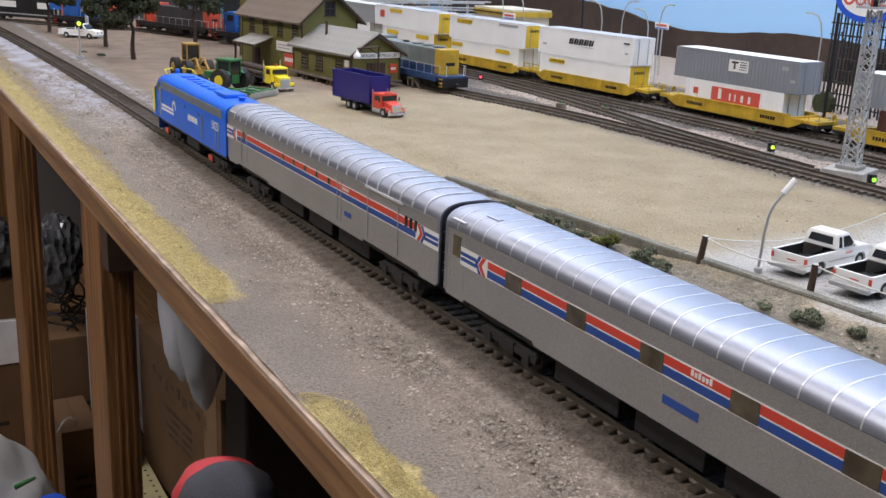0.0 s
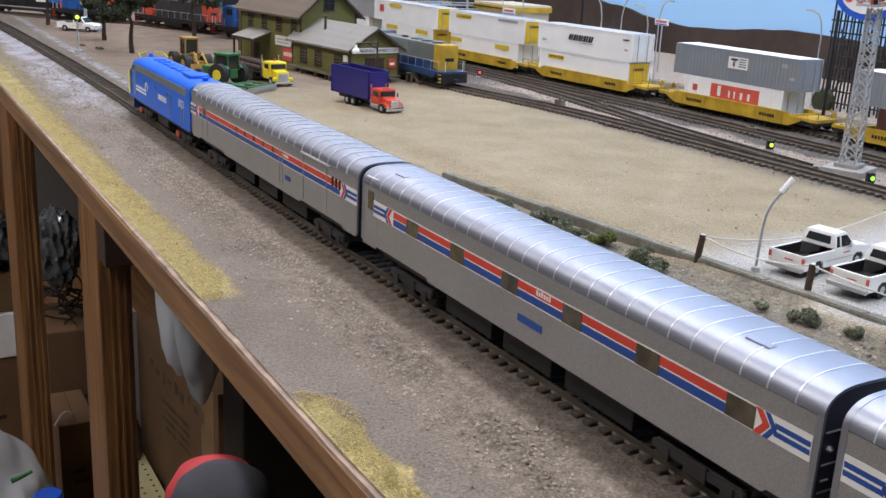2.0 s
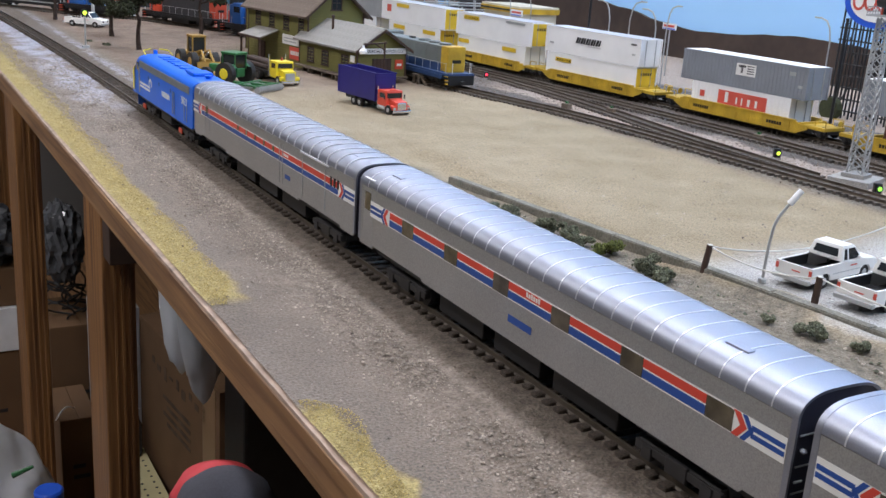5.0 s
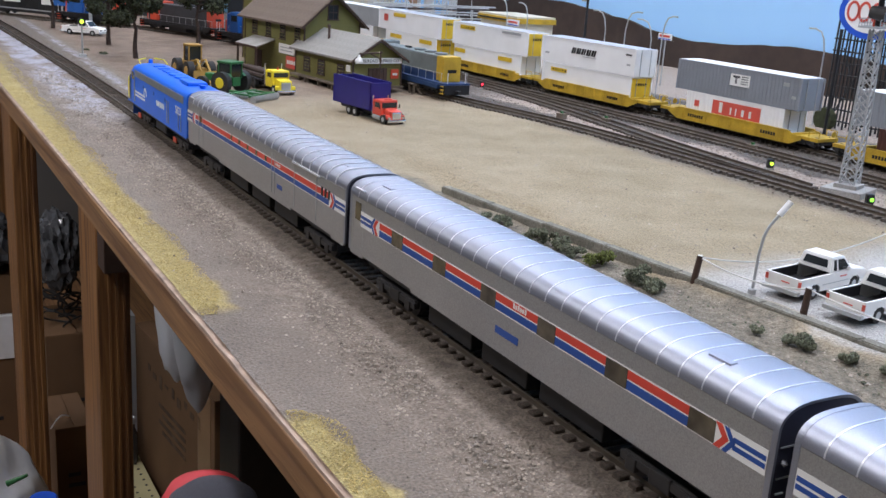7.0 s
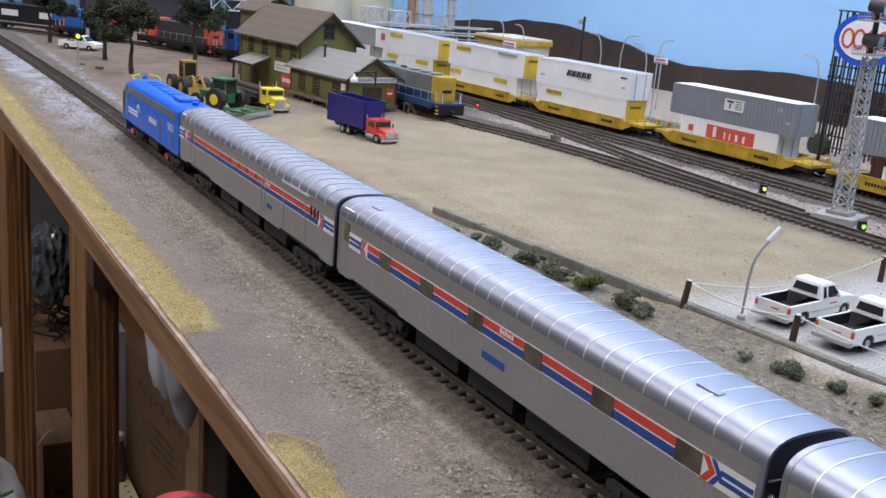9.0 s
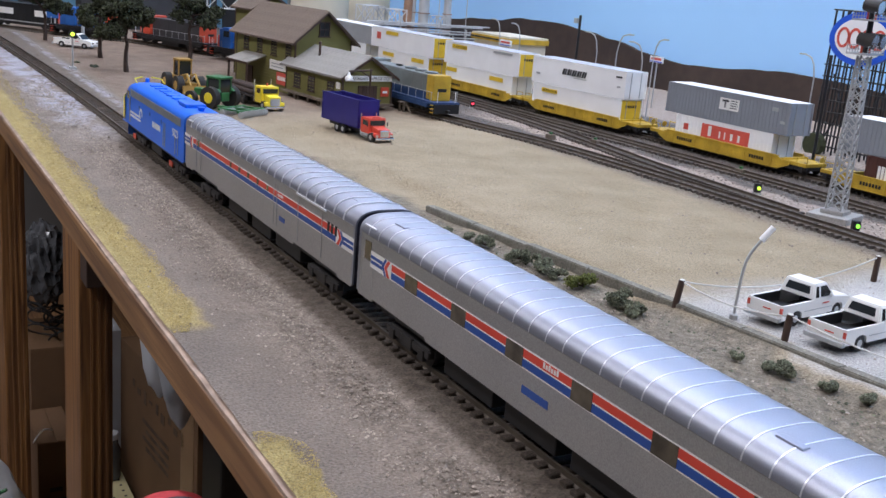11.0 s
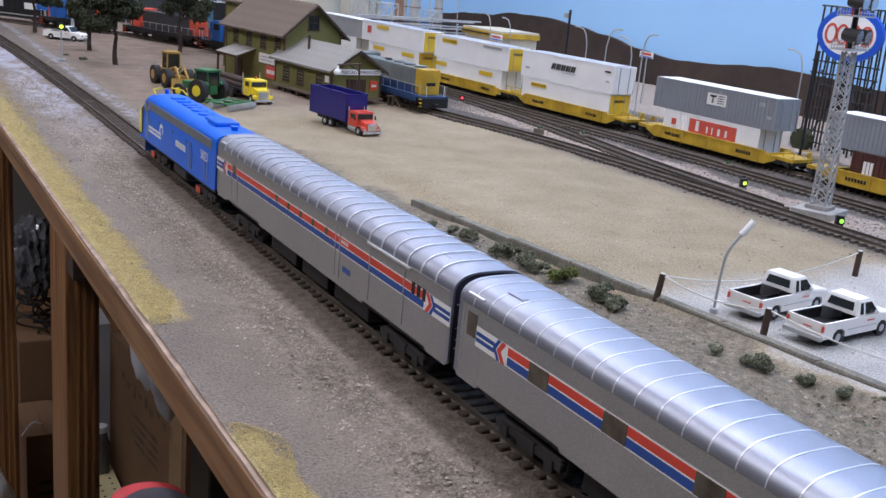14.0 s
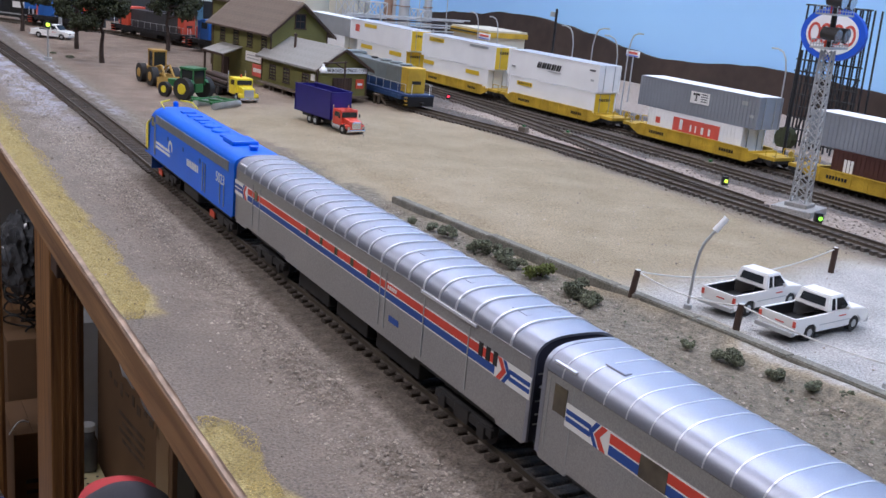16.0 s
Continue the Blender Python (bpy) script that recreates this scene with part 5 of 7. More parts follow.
t = thing("dump_truck", "red dump truck with navy blue box", "truck", pose(0.2005, 0.207, 0, 0, 0, 8) @ Matrix.Scale(0.77, 4))
bm = B()
box(bm, -0.0142, -0.026, 0.0115, 0.0142, 0.058, 0.0125)
for a in ((-0.0142, -0.026, -0.0130, 0.058), (0.0130, -0.026, 0.0142, 0.058), (-0.0142, -0.026, 0.0142, -0.0246), (-0.0142, 0.0566, 0.0142, 0.058)):
    box(bm, a[0], a[1], 0.0115, a[2], a[3], 0.0440)
bxx = part("dump_box", bm, M["navy"], t, "navy blue open box")
part("box_floor", box(B(), -0.0130, -0.0246, 0.0150, 0.0130, 0.0566, 0.0160), M["navy"], bxx)
for s in (-1, 1):
    part("top_rail", box(B(), s * 0.0136 - 0.001, -0.027, 0.0432, s * 0.0136 + 0.001, 0.0588, 0.0448), M["navy"], bxx)
    for k in range(2):
        part("box_rib", box(B(), s * 0.0142 - 0.0006, -0.0255 + 0.0815 * k, 0.0120, s * 0.0142 + 0.0006, -0.0240 + 0.0815 * k, 0.0434), M["navy"], bxx)
part("frame", box(B(), -0.006, -0.048, 0.0060, 0.006, 0.052, 0.0095), M["black"], t)
part("cab", box(B(), -0.0118, -0.0455, 0.0080, 0.0118, -0.0275, 0.0265, 0.0018), M["truckred"], t, "red cab")
part("windshield", box(B(), -0.0100, -0.0463, 0.0180, 0.0100, -0.0450, 0.0238), M["glass"], t)
for s in (-1, 1):
    part("side_window", box(B(), s * 0.0116 - 0.0004, -0.0428, 0.0178, s * 0.0116 + 0.0004, -0.0325, 0.0236), M["glass"], t)
    part("fender", box(B(), s * 0.0095 - 0.0032, -0.0605, 0.0060, s * 0.0095 + 0.0032, -0.0460, 0.0110, 0.0018), M["truckred"], t)
    part("headlight", box(B(), s * 0.0096 - 0.0018, -0.0612, 0.0068, s * 0.0096 + 0.0018, -0.0602, 0.0092), M["chrome"], t)
    part("step_tank", rod(B(), (s * 0.0100, -0.0440, 0.0060), (s * 0.0100, -0.0290, 0.0060), 0.0030, seg=12), M["lightgrey"], t)
    part("exhaust_tube", rod(B(), (s * 0.0105, -0.0262, 0.008), (s * 0.0105, -0.0262, 0.0300), 0.0009), M["chrome"], t)
    part("mirror", box(B(), s * 0.0140 - 0.0008, -0.0462, 0.0170, s * 0.0140 + 0.0008, -0.0455, 0.0215), M["black"], t)
    wheel(t, s * 0.0118, -0.0530, 0.0056, 0.0040, "x", "lightgrey", s)
    for yy in (0.0085, 0.0215):
        wheel(t, s * 0.0112, yy, 0.0056, 0.0055, "x", "lightgrey", s)
part("hood", prism(B(), [(-0.0450, 0.0080), (-0.0450, 0.0178), (-0.0600, 0.0150), (-0.0615, 0.0060)], "x", -0.0078, 0.0078), M["truckred"], t)
part("grille", box(B(), -0.0060, -0.0622, 0.0065, 0.0060, -0.0600, 0.0145, 0.0008), M["chrome"], t)
part("bumper", box(B(), -0.0125, -0.0632, 0.0030, 0.0125, -0.0612, 0.0058, 0.0006), M["chrome"], t)
part("roof_light", box(B(), -0.005, -0.044, 0.0264, 0.005, -0.042, 0.0274), M["orange"], t)

t = thing("log_truck", "bright yellow truck with dark logs on its flatbed", "truck", pose(0.1680, 0.368, 0, 0, 0, 6) @ Matrix.Scale(0.85, 4))
part("frame", box(B(), -0.006, -0.022, 0.0055, 0.006, 0.085, 0.0085), M["black"], t)
part("cab", box(B(), -0.0115, -0.0155, 0.0070, 0.0115, 0.0040, 0.0275, 0.0018), M["truckyellow"], t, "yellow cab")
part("windshield", box(B(), -0.0096, -0.0163, 0.0195, 0.0096, -0.0150, 0.0250), M["glass"], t)
part("hood", prism(B(), [(-0.0150, 0.0075), (-0.0150, 0.0185), (-0.0285, 0.0165), (-0.0295, 0.0055)], "x", -0.0078, 0.0078), M["truckyellow"], t)
part("grille", box(B(), -0.0062, -0.0303, 0.0060, 0.0062, -0.0290, 0.0150, 0.0008), M["lightgrey"], t)
part("bumper", box(B(), -0.0120, -0.0312, 0.0028, 0.0120, -0.0292, 0.0055, 0.0006), M["chrome"], t)
part("beacon", lathe(B(), [(0.0012, 0), (0.0012, 0.003), (0.0006, 0.0036)], 10, (0.0, -0.006, 0.0275)), M["orange"], t)
for s in (-1, 1):
    part("side_window", box(B(), s * 0.0114 - 0.0004, -0.0120, 0.0190, s * 0.0114 + 0.0004, -0.0020, 0.0248), M["glass"], t)
    part("fender", box(B(), s * 0.0100 - 0.0034, -0.0290, 0.0055, s * 0.0100 + 0.0034, -0.0160, 0.0105, 0.0018), M["truckyellow"], t)
    part("exhaust_tube", rod(B(), (s * 0.0112, 0.0060, 0.008), (s * 0.0112, 0.0060, 0.0340), 0.0010), M["chrome"], t)
    wheel(t, s * 0.0115, -0.0222, 0.0056, 0.0040, "x", "lightgrey", s)
    for yy in (0.034, 0.047, 0.064, 0.077):
        wheel(t, s * 0.0110, yy, 0.0056, 0.0055, "x", "dark", s)
part("flatbed", box(B(), -0.0125, 0.010, 0.0115, 0.0125, 0.088, 0.0135, 0.0004), M["dark"], t)
k = 0
for lx, lz in ((-0.0085, 0.0165), (-0.002, 0.0168), (0.0048, 0.0164), (0.0098, 0.0160), (-0.005, 0.0215), (0.0015, 0.0218)):
    part("log", rod(B(), (lx, 0.012 + 0.002 * (k % 3), lz), (lx * 0.95, 0.086 - 0.003 * (k % 2), lz), 0.0032, 0.0028, seg=10), M["bark"], t)
    k += 1

t = thing("wheel_loader", "worn yellow wheel loader with raised arms", "loader", pose(0.1120, 0.470, 0, 0, 0, 6) @ Matrix.Scale(0.92, 4))
part("rear_body", box(B(), -0.0100, 0.002, 0.0100, 0.0100, 0.034, 0.0205, 0.0015), M["catyellow"], t)
part("front_frame", box(B(), -0.0070, -0.022, 0.0080, 0.0070, 0.002, 0.0150, 0.001), M["catyellow"], t)
cb = part("cab", box(B(), -0.0075, 0.000, 0.0200, 0.0075, 0.0150, 0.0385, 0.0008), M["glass"], t, "dark glazed cab")
part("cab_roof", box(B(), -0.0088, -0.0015, 0.0382, 0.0088, 0.0165, 0.0405, 0.0006), M["catyellow"], cb)
for xx in (-0.0077, 0.0077):
    for yy in (0.000, 0.0150):
        part("cab_post", box(B(), xx - 0.0007, yy - 0.0007, 0.0200, xx + 0.0007, yy + 0.0007, 0.0385), M["catyellow"], cb)
for s in (-1, 1):
    for yy in (-0.0140, 0.0230):
        wheel(t, s * 0.0130, yy, 0.0112, 0.0075, "x", "catyellow", s)
    bm = B()
    rod(bm, (s * 0.0050, 0.000, 0.0200), (s * 0.0050, -0.0200, 0.0245), 0.0016)
    rod(bm, (s * 0.0050, -0.0200, 0.0245), (s * 0.0055, -0.0360, 0.0100), 0.0015)
    part("lift_arm", bm, M["catyellow"], t)
    part("hydraulic_ram", rod(B(), (s * 0.0030, -0.004, 0.0120), (s * 0.0032, -0.0220, 0.0230), 0.0010), M["lightgrey"], t)
part("bucket", prism(B(), [(-0.0360, 0.0010), (-0.0360, 0.0135), (-0.0385, 0.0140), (-0.0400, 0.0060), (-0.0480, 0.0015), (-0.0480, 0.0002)], "x", -0.0165, 0.0165), M["catyellow"], t)
part("stack", rod(B(), (0.004, 0.026, 0.020), (0.004, 0.026, 0.0285), 0.001), M["black"], t)

t = thing("farm_tractor", "green farm tractor with yellow wheel hubs", "tractor", pose(0.1175, 0.3640, 0, 0, 0, 31) @ Matrix.Scale(1.0, 4))
part("bonnet", box(B(), -0.0045, 0.006, 0.0100, 0.0045, 0.0290, 0.0175, 0.0010), M["green"], t)
part("rear_body", box(B(), -0.0060, -0.010, 0.0075, 0.0060, 0.010, 0.0165, 0.001), M["green"], t)
cb = part("cab", box(B(), -0.0080, -0.009, 0.0160, 0.0080, 0.0070, 0.0300, 0.0008), M["glass"], t, "dark glazed cab")
part("cab_roof", box(B(), -0.0095, -0.0108, 0.0298, 0.0095, 0.0088, 0.0322, 0.0008), M["green"], cb)
for xx in (-0.0082, 0.0082):
    for yy in (-0.009, 0.007):
        part("cab_post", box(B(), xx - 0.0006, yy - 0.0006, 0.0150, xx + 0.0006, yy + 0.0006, 0.0300), M["green"], cb)
for s in (-1, 1):
    w_ = wheel(t, s * 0.0150, -0.003, 0.0112, 0.0062, "x", "locoyellow", s)
    part("fender", prism(B(), [(-0.012, 0.0175), (-0.009, 0.0205), (0.004, 0.0205), (0.007, 0.0170), (0.005, 0.0185), (-0.009, 0.0185)], "x", s * 0.0085, s * 0.0150), M["green"], t)
    wheel(t, s * 0.0125, 0.0245, 0.0075, 0.0045, "x", "locoyellow", s)
part("exhaust", rod(B(), (0.0, 0.016, 0.0170), (0.0, 0.016, 0.0260), 0.0007), M["black"], t)

t = thing("disc_harrow", "green disc harrow with rows of metal discs behind a tractor", "farm implement", pose(0.1255, 0.3170, 0, 0, 0, 38))
part("draw_bar", rod(B(), (0, 0.026, 0.0055), (0, -0.004, 0.0055), 0.0012), M["green"], t)
for yy in (-0.012, 0.010):
    part("frame_beam", box(B(), -0.0220, yy - 0.0012, 0.0050, 0.0220, yy + 0.0012, 0.0072), M["green"], t)
    for j in range(12):
        part("disc", rod(B(), (-0.021 + 0.0038 * j, yy - 0.003, 0.0033), (-0.0204 + 0.0038 * j, yy - 0.003, 0.0033), 0.0033, seg=14), M["lightgrey"], t)
for xx in (-0.016, 0.0, 0.016):
    part("frame_beam", box(B(), xx - 0.0012, -0.014, 0.0055, xx + 0.0012, 0.012, 0.0070), M["green"], t)


# ==== freight locomotives ====
def road_switcher(m, label, hood, cab_mat, end, frame_mat="black", length=0.19, name="freight_locomotive"):
    """Hood-type diesel with a short hood and cab at -y."""
    t = thing(name, label, "locomotive", m, "freight locomotives")
    h = length / 2
    part("walkway", box(B(), -0.0165, -h, 0.0165, 0.0165, h, 0.0188), M[frame_mat], t)
    part("side_sill", box(B(), -0.0172, -h + 0.012, 0.0125, 0.0172, h - 0.012, 0.0166), M[frame_mat], t)
    part("long_hood", box(B(), -0.0108, -h + 0.014, 0.0188, 0.0108, h - 0.016, 0.0455, 0.0012), M[hood], t)
    part("hood_band", box(B(), -0.0110, -h + 0.018, 0.0188, 0.0110, h - 0.050, 0.0270), M[frame_mat if frame_mat != "black" else hood], t)
    part("hood_end", box(B(), -0.0110, -h + 0.0110, 0.0188, 0.0110, -h + 0.0260, 0.0457, 0.0012), M[end], t)
    part("cab", box(B(), -0.0165, h - 0.046, 0.0188, 0.0165, h - 0.028, 0.0485, 0.0015), M[cab_mat], t)
    for s in (-1, 1):
        part("cab_window", box(B(), s * 0.0165 - 0.0003, h - 0.043, 0.0350, s * 0.0165 + 0.0003, h - 0.031, 0.0435), M["glass"], t)
        bm = B()
        for j in range(int(length / 0.016)):
            yy = -h + 0.006 + 0.016 * j
            rod(bm, (s * 0.0162, yy, 0.0188), (s * 0.0162, yy, 0.0290), 0.0003, seg=5)
        rod(bm, (s * 0.0162, -h + 0.004, 0.0290), (s * 0.0162, h - 0.05, 0.0290), 0.0003, seg=5)
        part("hand_rail", bm, M["lightgrey"], t)
        for k in range(4):
            part("hood_door", box(B(), s * 0.0108 - 0.0003, -h + 0.034 + k * 0.024, 0.0275, s * 0.0108 + 0.0003, -h + 0.055 + k * 0.024, 0.0430), M[hood], t)
        for e in (-1, 1):
            part("end_rail", rod(B(), (s * 0.011, e * (h - 0.001), 0.0188), (s * 0.011, e * (h - 0.001), 0.0300), 0.0004, seg=5), M["white"], t)
            bm = B()
            for k in range(3):
                box(bm, s * 0.0145 - 0.002, e * (h - 0.004) - 0.003, 0.0075 + 0.0038 * k, s * 0.0145 + 0.002, e * (h - 0.004) + 0.003, 0.0083 + 0.0038 * k)
            part("steps", bm, M[end], t)
    for k in range(3):
        part("roof_fan", lathe(B(), [(0.0070, 0), (0.0070, 0.0018), (0.006, 0.0022), (0.001, 0.002)], 18, (0, -h + 0.035 + 0.022 * k, 0.0455)), M[hood], t)
    part("exhaust", box(B(), -0.002, 0.002, 0.0455, 0.002, 0.010, 0.0475), M["black"], t)
    part("short_hood", box(B(), -0.0105, h - 0.028, 0.0188, 0.0105, h - 0.012, 0.0360, 0.0012), M[end], t)
    part("fuel_tank", box(B(), -0.0135, -0.022, 0.0060, 0.0135, 0.022, 0.0128, 0.0015), M["black"], t)
    part("pilot", box(B(), -0.0155, -h - 0.0012, 0.0070, 0.0155, -h + 0.001, 0.0170), M["black"], t)
    part("pilot", box(B(), -0.0155, h - 0.001, 0.0070, 0.0155, h + 0.0012, 0.0170), M["black"], t)
    part("coupler", box(B(), -0.002, -h - 0.006, 0.0085, 0.002, -h, 0.0115, 0.0005), M["dark"], t)
    for e in (-1, 1):
        bogie(t, e * (h - 0.038), colour="black")
    part("number_bar", box(B(), -0.0055, -h + 0.0107, 0.0285, 0.0055, -h + 0.0111, 0.0320), M["black"], t)
    return t


M["gpgrey"] = mat("faded_grey_green", (0.16, 0.18, 0.175), 0.5, 0.1, 0.15, 60)
M["gpblue"] = mat("railroad_blue", (0.025, 0.06, 0.16), 0.5, 0, 0.15, 60)
M["vermilion"] = mat("vermilion", (0.55, 0.07, 0.03), 0.45, 0, 0.1)
M["darkgrey"] = mat("dark_grey_paint", (0.035, 0.034, 0.037), 0.5, 0, 0.2)
M["midblue"] = mat("mid_blue_paint", (0.02, 0.11, 0.38), 0.45, 0, 0.1)
road_switcher(pose(0.3365, 0.390, 0, 0, 0, 3), "grey and blue hood locomotive with yellow end beside the depot", "gpgrey", "gpgrey", "wellyellow", "gpblue", 0.200)
road_switcher(pose(0.2385, 0.985, 0, 0, 0, 22), "dark grey freight locomotive with vermilion ends", "darkgrey", "vermilion", "vermilion", length=0.19)
road_switcher(pose(0.3040, 0.800, 0, 0, 0, 26), "blue freight locomotive with vermilion end", "midblue", "midblue", "vermilion", length=0.16)
road_switcher(pose(0.1300, 1.130, 0, 0, 0, 52), "blue freight locomotive with vermilion nose behind the trees", "midblue", "midblue", "vermilion", length=0.12)


def hopper(m, body, label):
    t = thing("hopper_car", label, "train car", m, "far freight cars")
    part("body", prism(B(), [(-0.075, 0.018), (-0.060, 0.010), (0.060, 0.010), (0.075, 0.018), (0.078, 0.044), (-0.078, 0.044)], "x", -0.017, 0.017), M[body], t)
    for k in range(11):
        part("side_post", box(B(), -0.0178, -0.070 + 0.014 * k, 0.016, -0.0168, -0.0685 + 0.014 * k, 0.044), M[body], t)
    part("side_sill", box(B(), -0.0176, -0.082, 0.0145, 0.0176, 0.082, 0.0165), M["lightgrey"], t)
    part("top_rail", box(B(), -0.0180, -0.079, 0.0430, 0.0180, 0.079, 0.0450), M[body], t)
    for a, b in ((-0.06, -0.035), (0.01, 0.045)):
        part("panel_mark", box(B(), -0.0184, a, 0.026, -0.0178, b, 0.036), M["white"], t)
    for e in (-1, 1):
        bogie(t, e * 0.060)
        part("ladder", box(B(), -0.0185, e * 0.0775 - 0.002, 0.018, -0.0178, e * 0.0775 + 0.002, 0.043), M["white"], t)
    return t


hopper(pose(0.0480, 1.235, 0, 0, 0, 40), "black", "black hopper car with white panels on the curve")
hopper(pose(-0.072, 1.372, 0, 0, 0, 42), "lightgrey", "pale grey covered car on the curve")


# ==== trees and bushes ====
def clump(bm, c, r, n, size, squash=1.0, seed=0):
    rg = random.Random(seed)
    for _ in range(n):
        while True:
            p = Vector((rg.uniform(-1, 1), rg.uniform(-1, 1), rg.uniform(-1, 1)))
            if 0.15 < p.length < 1:
                break
        p = p * (0.55 + 0.45 * rg.random())
        o = Vector(c) + Vector((p.x * r, p.y * r, p.z * r * squash))
        s = size * rg.uniform(0.5, 1.3)
        q = Euler((rg.uniform(0, 6), rg.uniform(0, 6), rg.uniform(0, 6))).to_matrix()
        v = [bm.verts.new(o + q @ Vector(k) * s) for k in ((1, 0, 0), (0, 1, 0), (-1, 0, 0.2), (0, -1, 0.1), (0, 0, 0.7), (0, 0, -0.6))]
        for f in ((0, 1, 4), (1, 2, 4), (2, 3, 4), (3, 0, 4), (1, 0, 5), (2, 1, 5), (3, 2, 5), (0, 3, 5)):
            bm.faces.new([v[i] for i in f])


def tree(x, y, h, r, seed, label="dark green model tree with brown trunk"):
    rg = random.Random(seed)
    t = thing("tree", label, "tree", pose(x, y, 0), "trees by the far track")
    bm = B()
    p = Vector((0, 0, -0.001))
    top = h * 0.60
    rr = 0.0034
    for k in range(5):
        q = Vector((rg.uniform(-0.002, 0.002), rg.uniform(-0.002, 0.002), top * (k + 1) / 5))
        rod(bm, p, q, rr, rr * 0.85, seg=9)
        p, rr = q, rr * 0.85
    part("trunk", bm, M["bark"], t)
    bm = B()
    leaf = B()
    for k in range(12):
        a, e = rg.uniform(0, 6.28), rg.uniform(-0.15, 1.1)
        z0 = h * rg.uniform(0.42, 0.6)
        L_ = r * rg.uniform(0.6, 1.05)
        q = Vector((math.cos(a) * math.cos(e) * L_, math.sin(a) * math.cos(e) * L_, z0 + math.sin(e) * h * 0.36))
        rod(bm, (0, 0, z0), q, 0.0014, 0.0005, seg=6)
        clump(leaf, q, r * rg.uniform(0.38, 0.55), 260, 0.0022, 0.75, rg.random())
    clump(leaf, (0, 0, h * 0.75), r * 0.6, 320, 0.0021, 0.9, seed)
    part("limb", bm, M["bark"], t)
    part("crown", leaf, M["leaf"], t)


tree(0.089, 0.654, 0.098, 0.031, 3)
tree(0.089, 0.817, 0.092, 0.026, 4)
tree(0.051, 1.048, 0.100, 0.030, 5)
tree(0.219, 0.838, 0.105, 0.036, 6)


def bush(x, y, r, seed, kind="leafgrey", label="low grey green sagebrush clump beside the kerb"):
    rg = random.Random(seed)
    t = thing("bush", label, "bush", pose(x, y, -0.002), "bushes along the kerb")
    b2, leaf = B(), B()
    for k in range(7):
        a = rg.uniform(0, 6.28)
        q = Vector((math.cos(a) * r * rg.uniform(0.2, 0.8), math.sin(a) * r * rg.uniform(0.2, 0.8), r * rg.uniform(0.05, 0.6)))
        rod(b2, (0, 0, 0), q, 0.0004, 0.0002, seg=5)
        clump(leaf, q, r * 0.5, 110, 0.0008, 0.7, rg.random())
    part("twig", b2, M["bark"], t)
    part("foliage", leaf, M[kind], t)


for i, (x, y, r) in enumerate(((0.120, -0.160, 0.0062), (0.124, -0.190, 0.0085), (0.129, -0.204, 0.0065), (0.122, -0.215, 0.0075), (0.124, -0.226, 0.006), (0.128, -0.272, 0.0085), (0.132, -0.282, 0.0065), (0.127, -0.288, 0.005), (0.142, -0.372, 0.0068), (0.139, -0.366, 0.004), (0.147, -0.390, 0.0042), (0.152, -0.406, 0.0042), (0.158, -0.417, 0.0035), (0.134, -0.350, 0.003), (0.118, -0.145, 0.004), (0.112, -0.128, 0.003))):
    bush(x, y, r, i)
bush(0.129, -0.243, 0.0088, 40, "leafgreen", "bright olive green bush beside the kerb")
bush(0.058, 0.700, 0.006, 41, label="dry low shrub in brown dirt")
bush(0.046, 0.745, 0.005, 42, label="dry low shrub in brown dirt")

# ==== kerb, posts and ropes, lot lamps ====
kb = thing("kerb", "low stained concrete retaining kerb along the lot", "kerb", kind="structure")
y0 = -0.90
while y0 < -0.075:
    y1 = min(y0 + 0.052, -0.07)
    xa, xb = 0.151 + (-0.273 - y0) * 0.115, 0.151 + (-0.273 - y1) * 0.115
    bm = B()
    z = 0.0016 + random.uniform(-0.0003, 0.0003) - (0.0012 if y1 > -0.13 else 0)
    v = [bm.verts.new(p) for p in ((xa, y0, -0.012), (xa + 0.0062, y0, -0.012), (xa + 0.0062, y0, z), (xa, y0, z), (xb, y1 - 0.0003, -0.012), (xb + 0.0062, y1 - 0.0003, -0.012), (xb + 0.0062, y1 - 0.0003, z), (xb, y1 - 0.0003, z))]
    for q in ((0, 3, 2, 1), (4, 5, 6, 7), (0, 4, 7, 3), (1, 2, 6, 5), (3, 7, 6, 2)):
        bm.faces.new([v[i] for i in q])
    bmesh.ops.bevel(bm, geom=[e for e in bm.edges if all(w.co.z > -0.01 for w in e.verts)], offset=0.0006, segments=2, affect="EDGES")
    part("kerb_block", bm, M["kerb"], kb)
    y0 = y1
POSTS = [(0.1535, -0.2875, 0.0132, 0.0016), (0.166, -0.347, 0.0140, 0.0008), (0.306, -0.284, 0.0150, 0.0003), (0.176, -0.430, 0.0140, 0.0005)]
tops = []
for x, y, h, lean in POSTS:
    t = thing("rope_post", "dark brown leaning wooden rope post", "post", pose(x, y, 0), "rope posts round the lot")
    part("shaft", rod(B(), (0, 0, -0.002), (lean, -lean * 0.5, h), 0.0017, 0.0016, seg=12), M["brown"], t)
    part("cap", rod(B(), (lean, -lean * 0.5, h - 0.0002), (lean, -lean * 0.5, h + 0.0003), 0.0015, 0.0013, seg=12), M["rope"], t)
    tops.append(Vector((x + lean, y - lean * 0.5, h - 0.0006)))
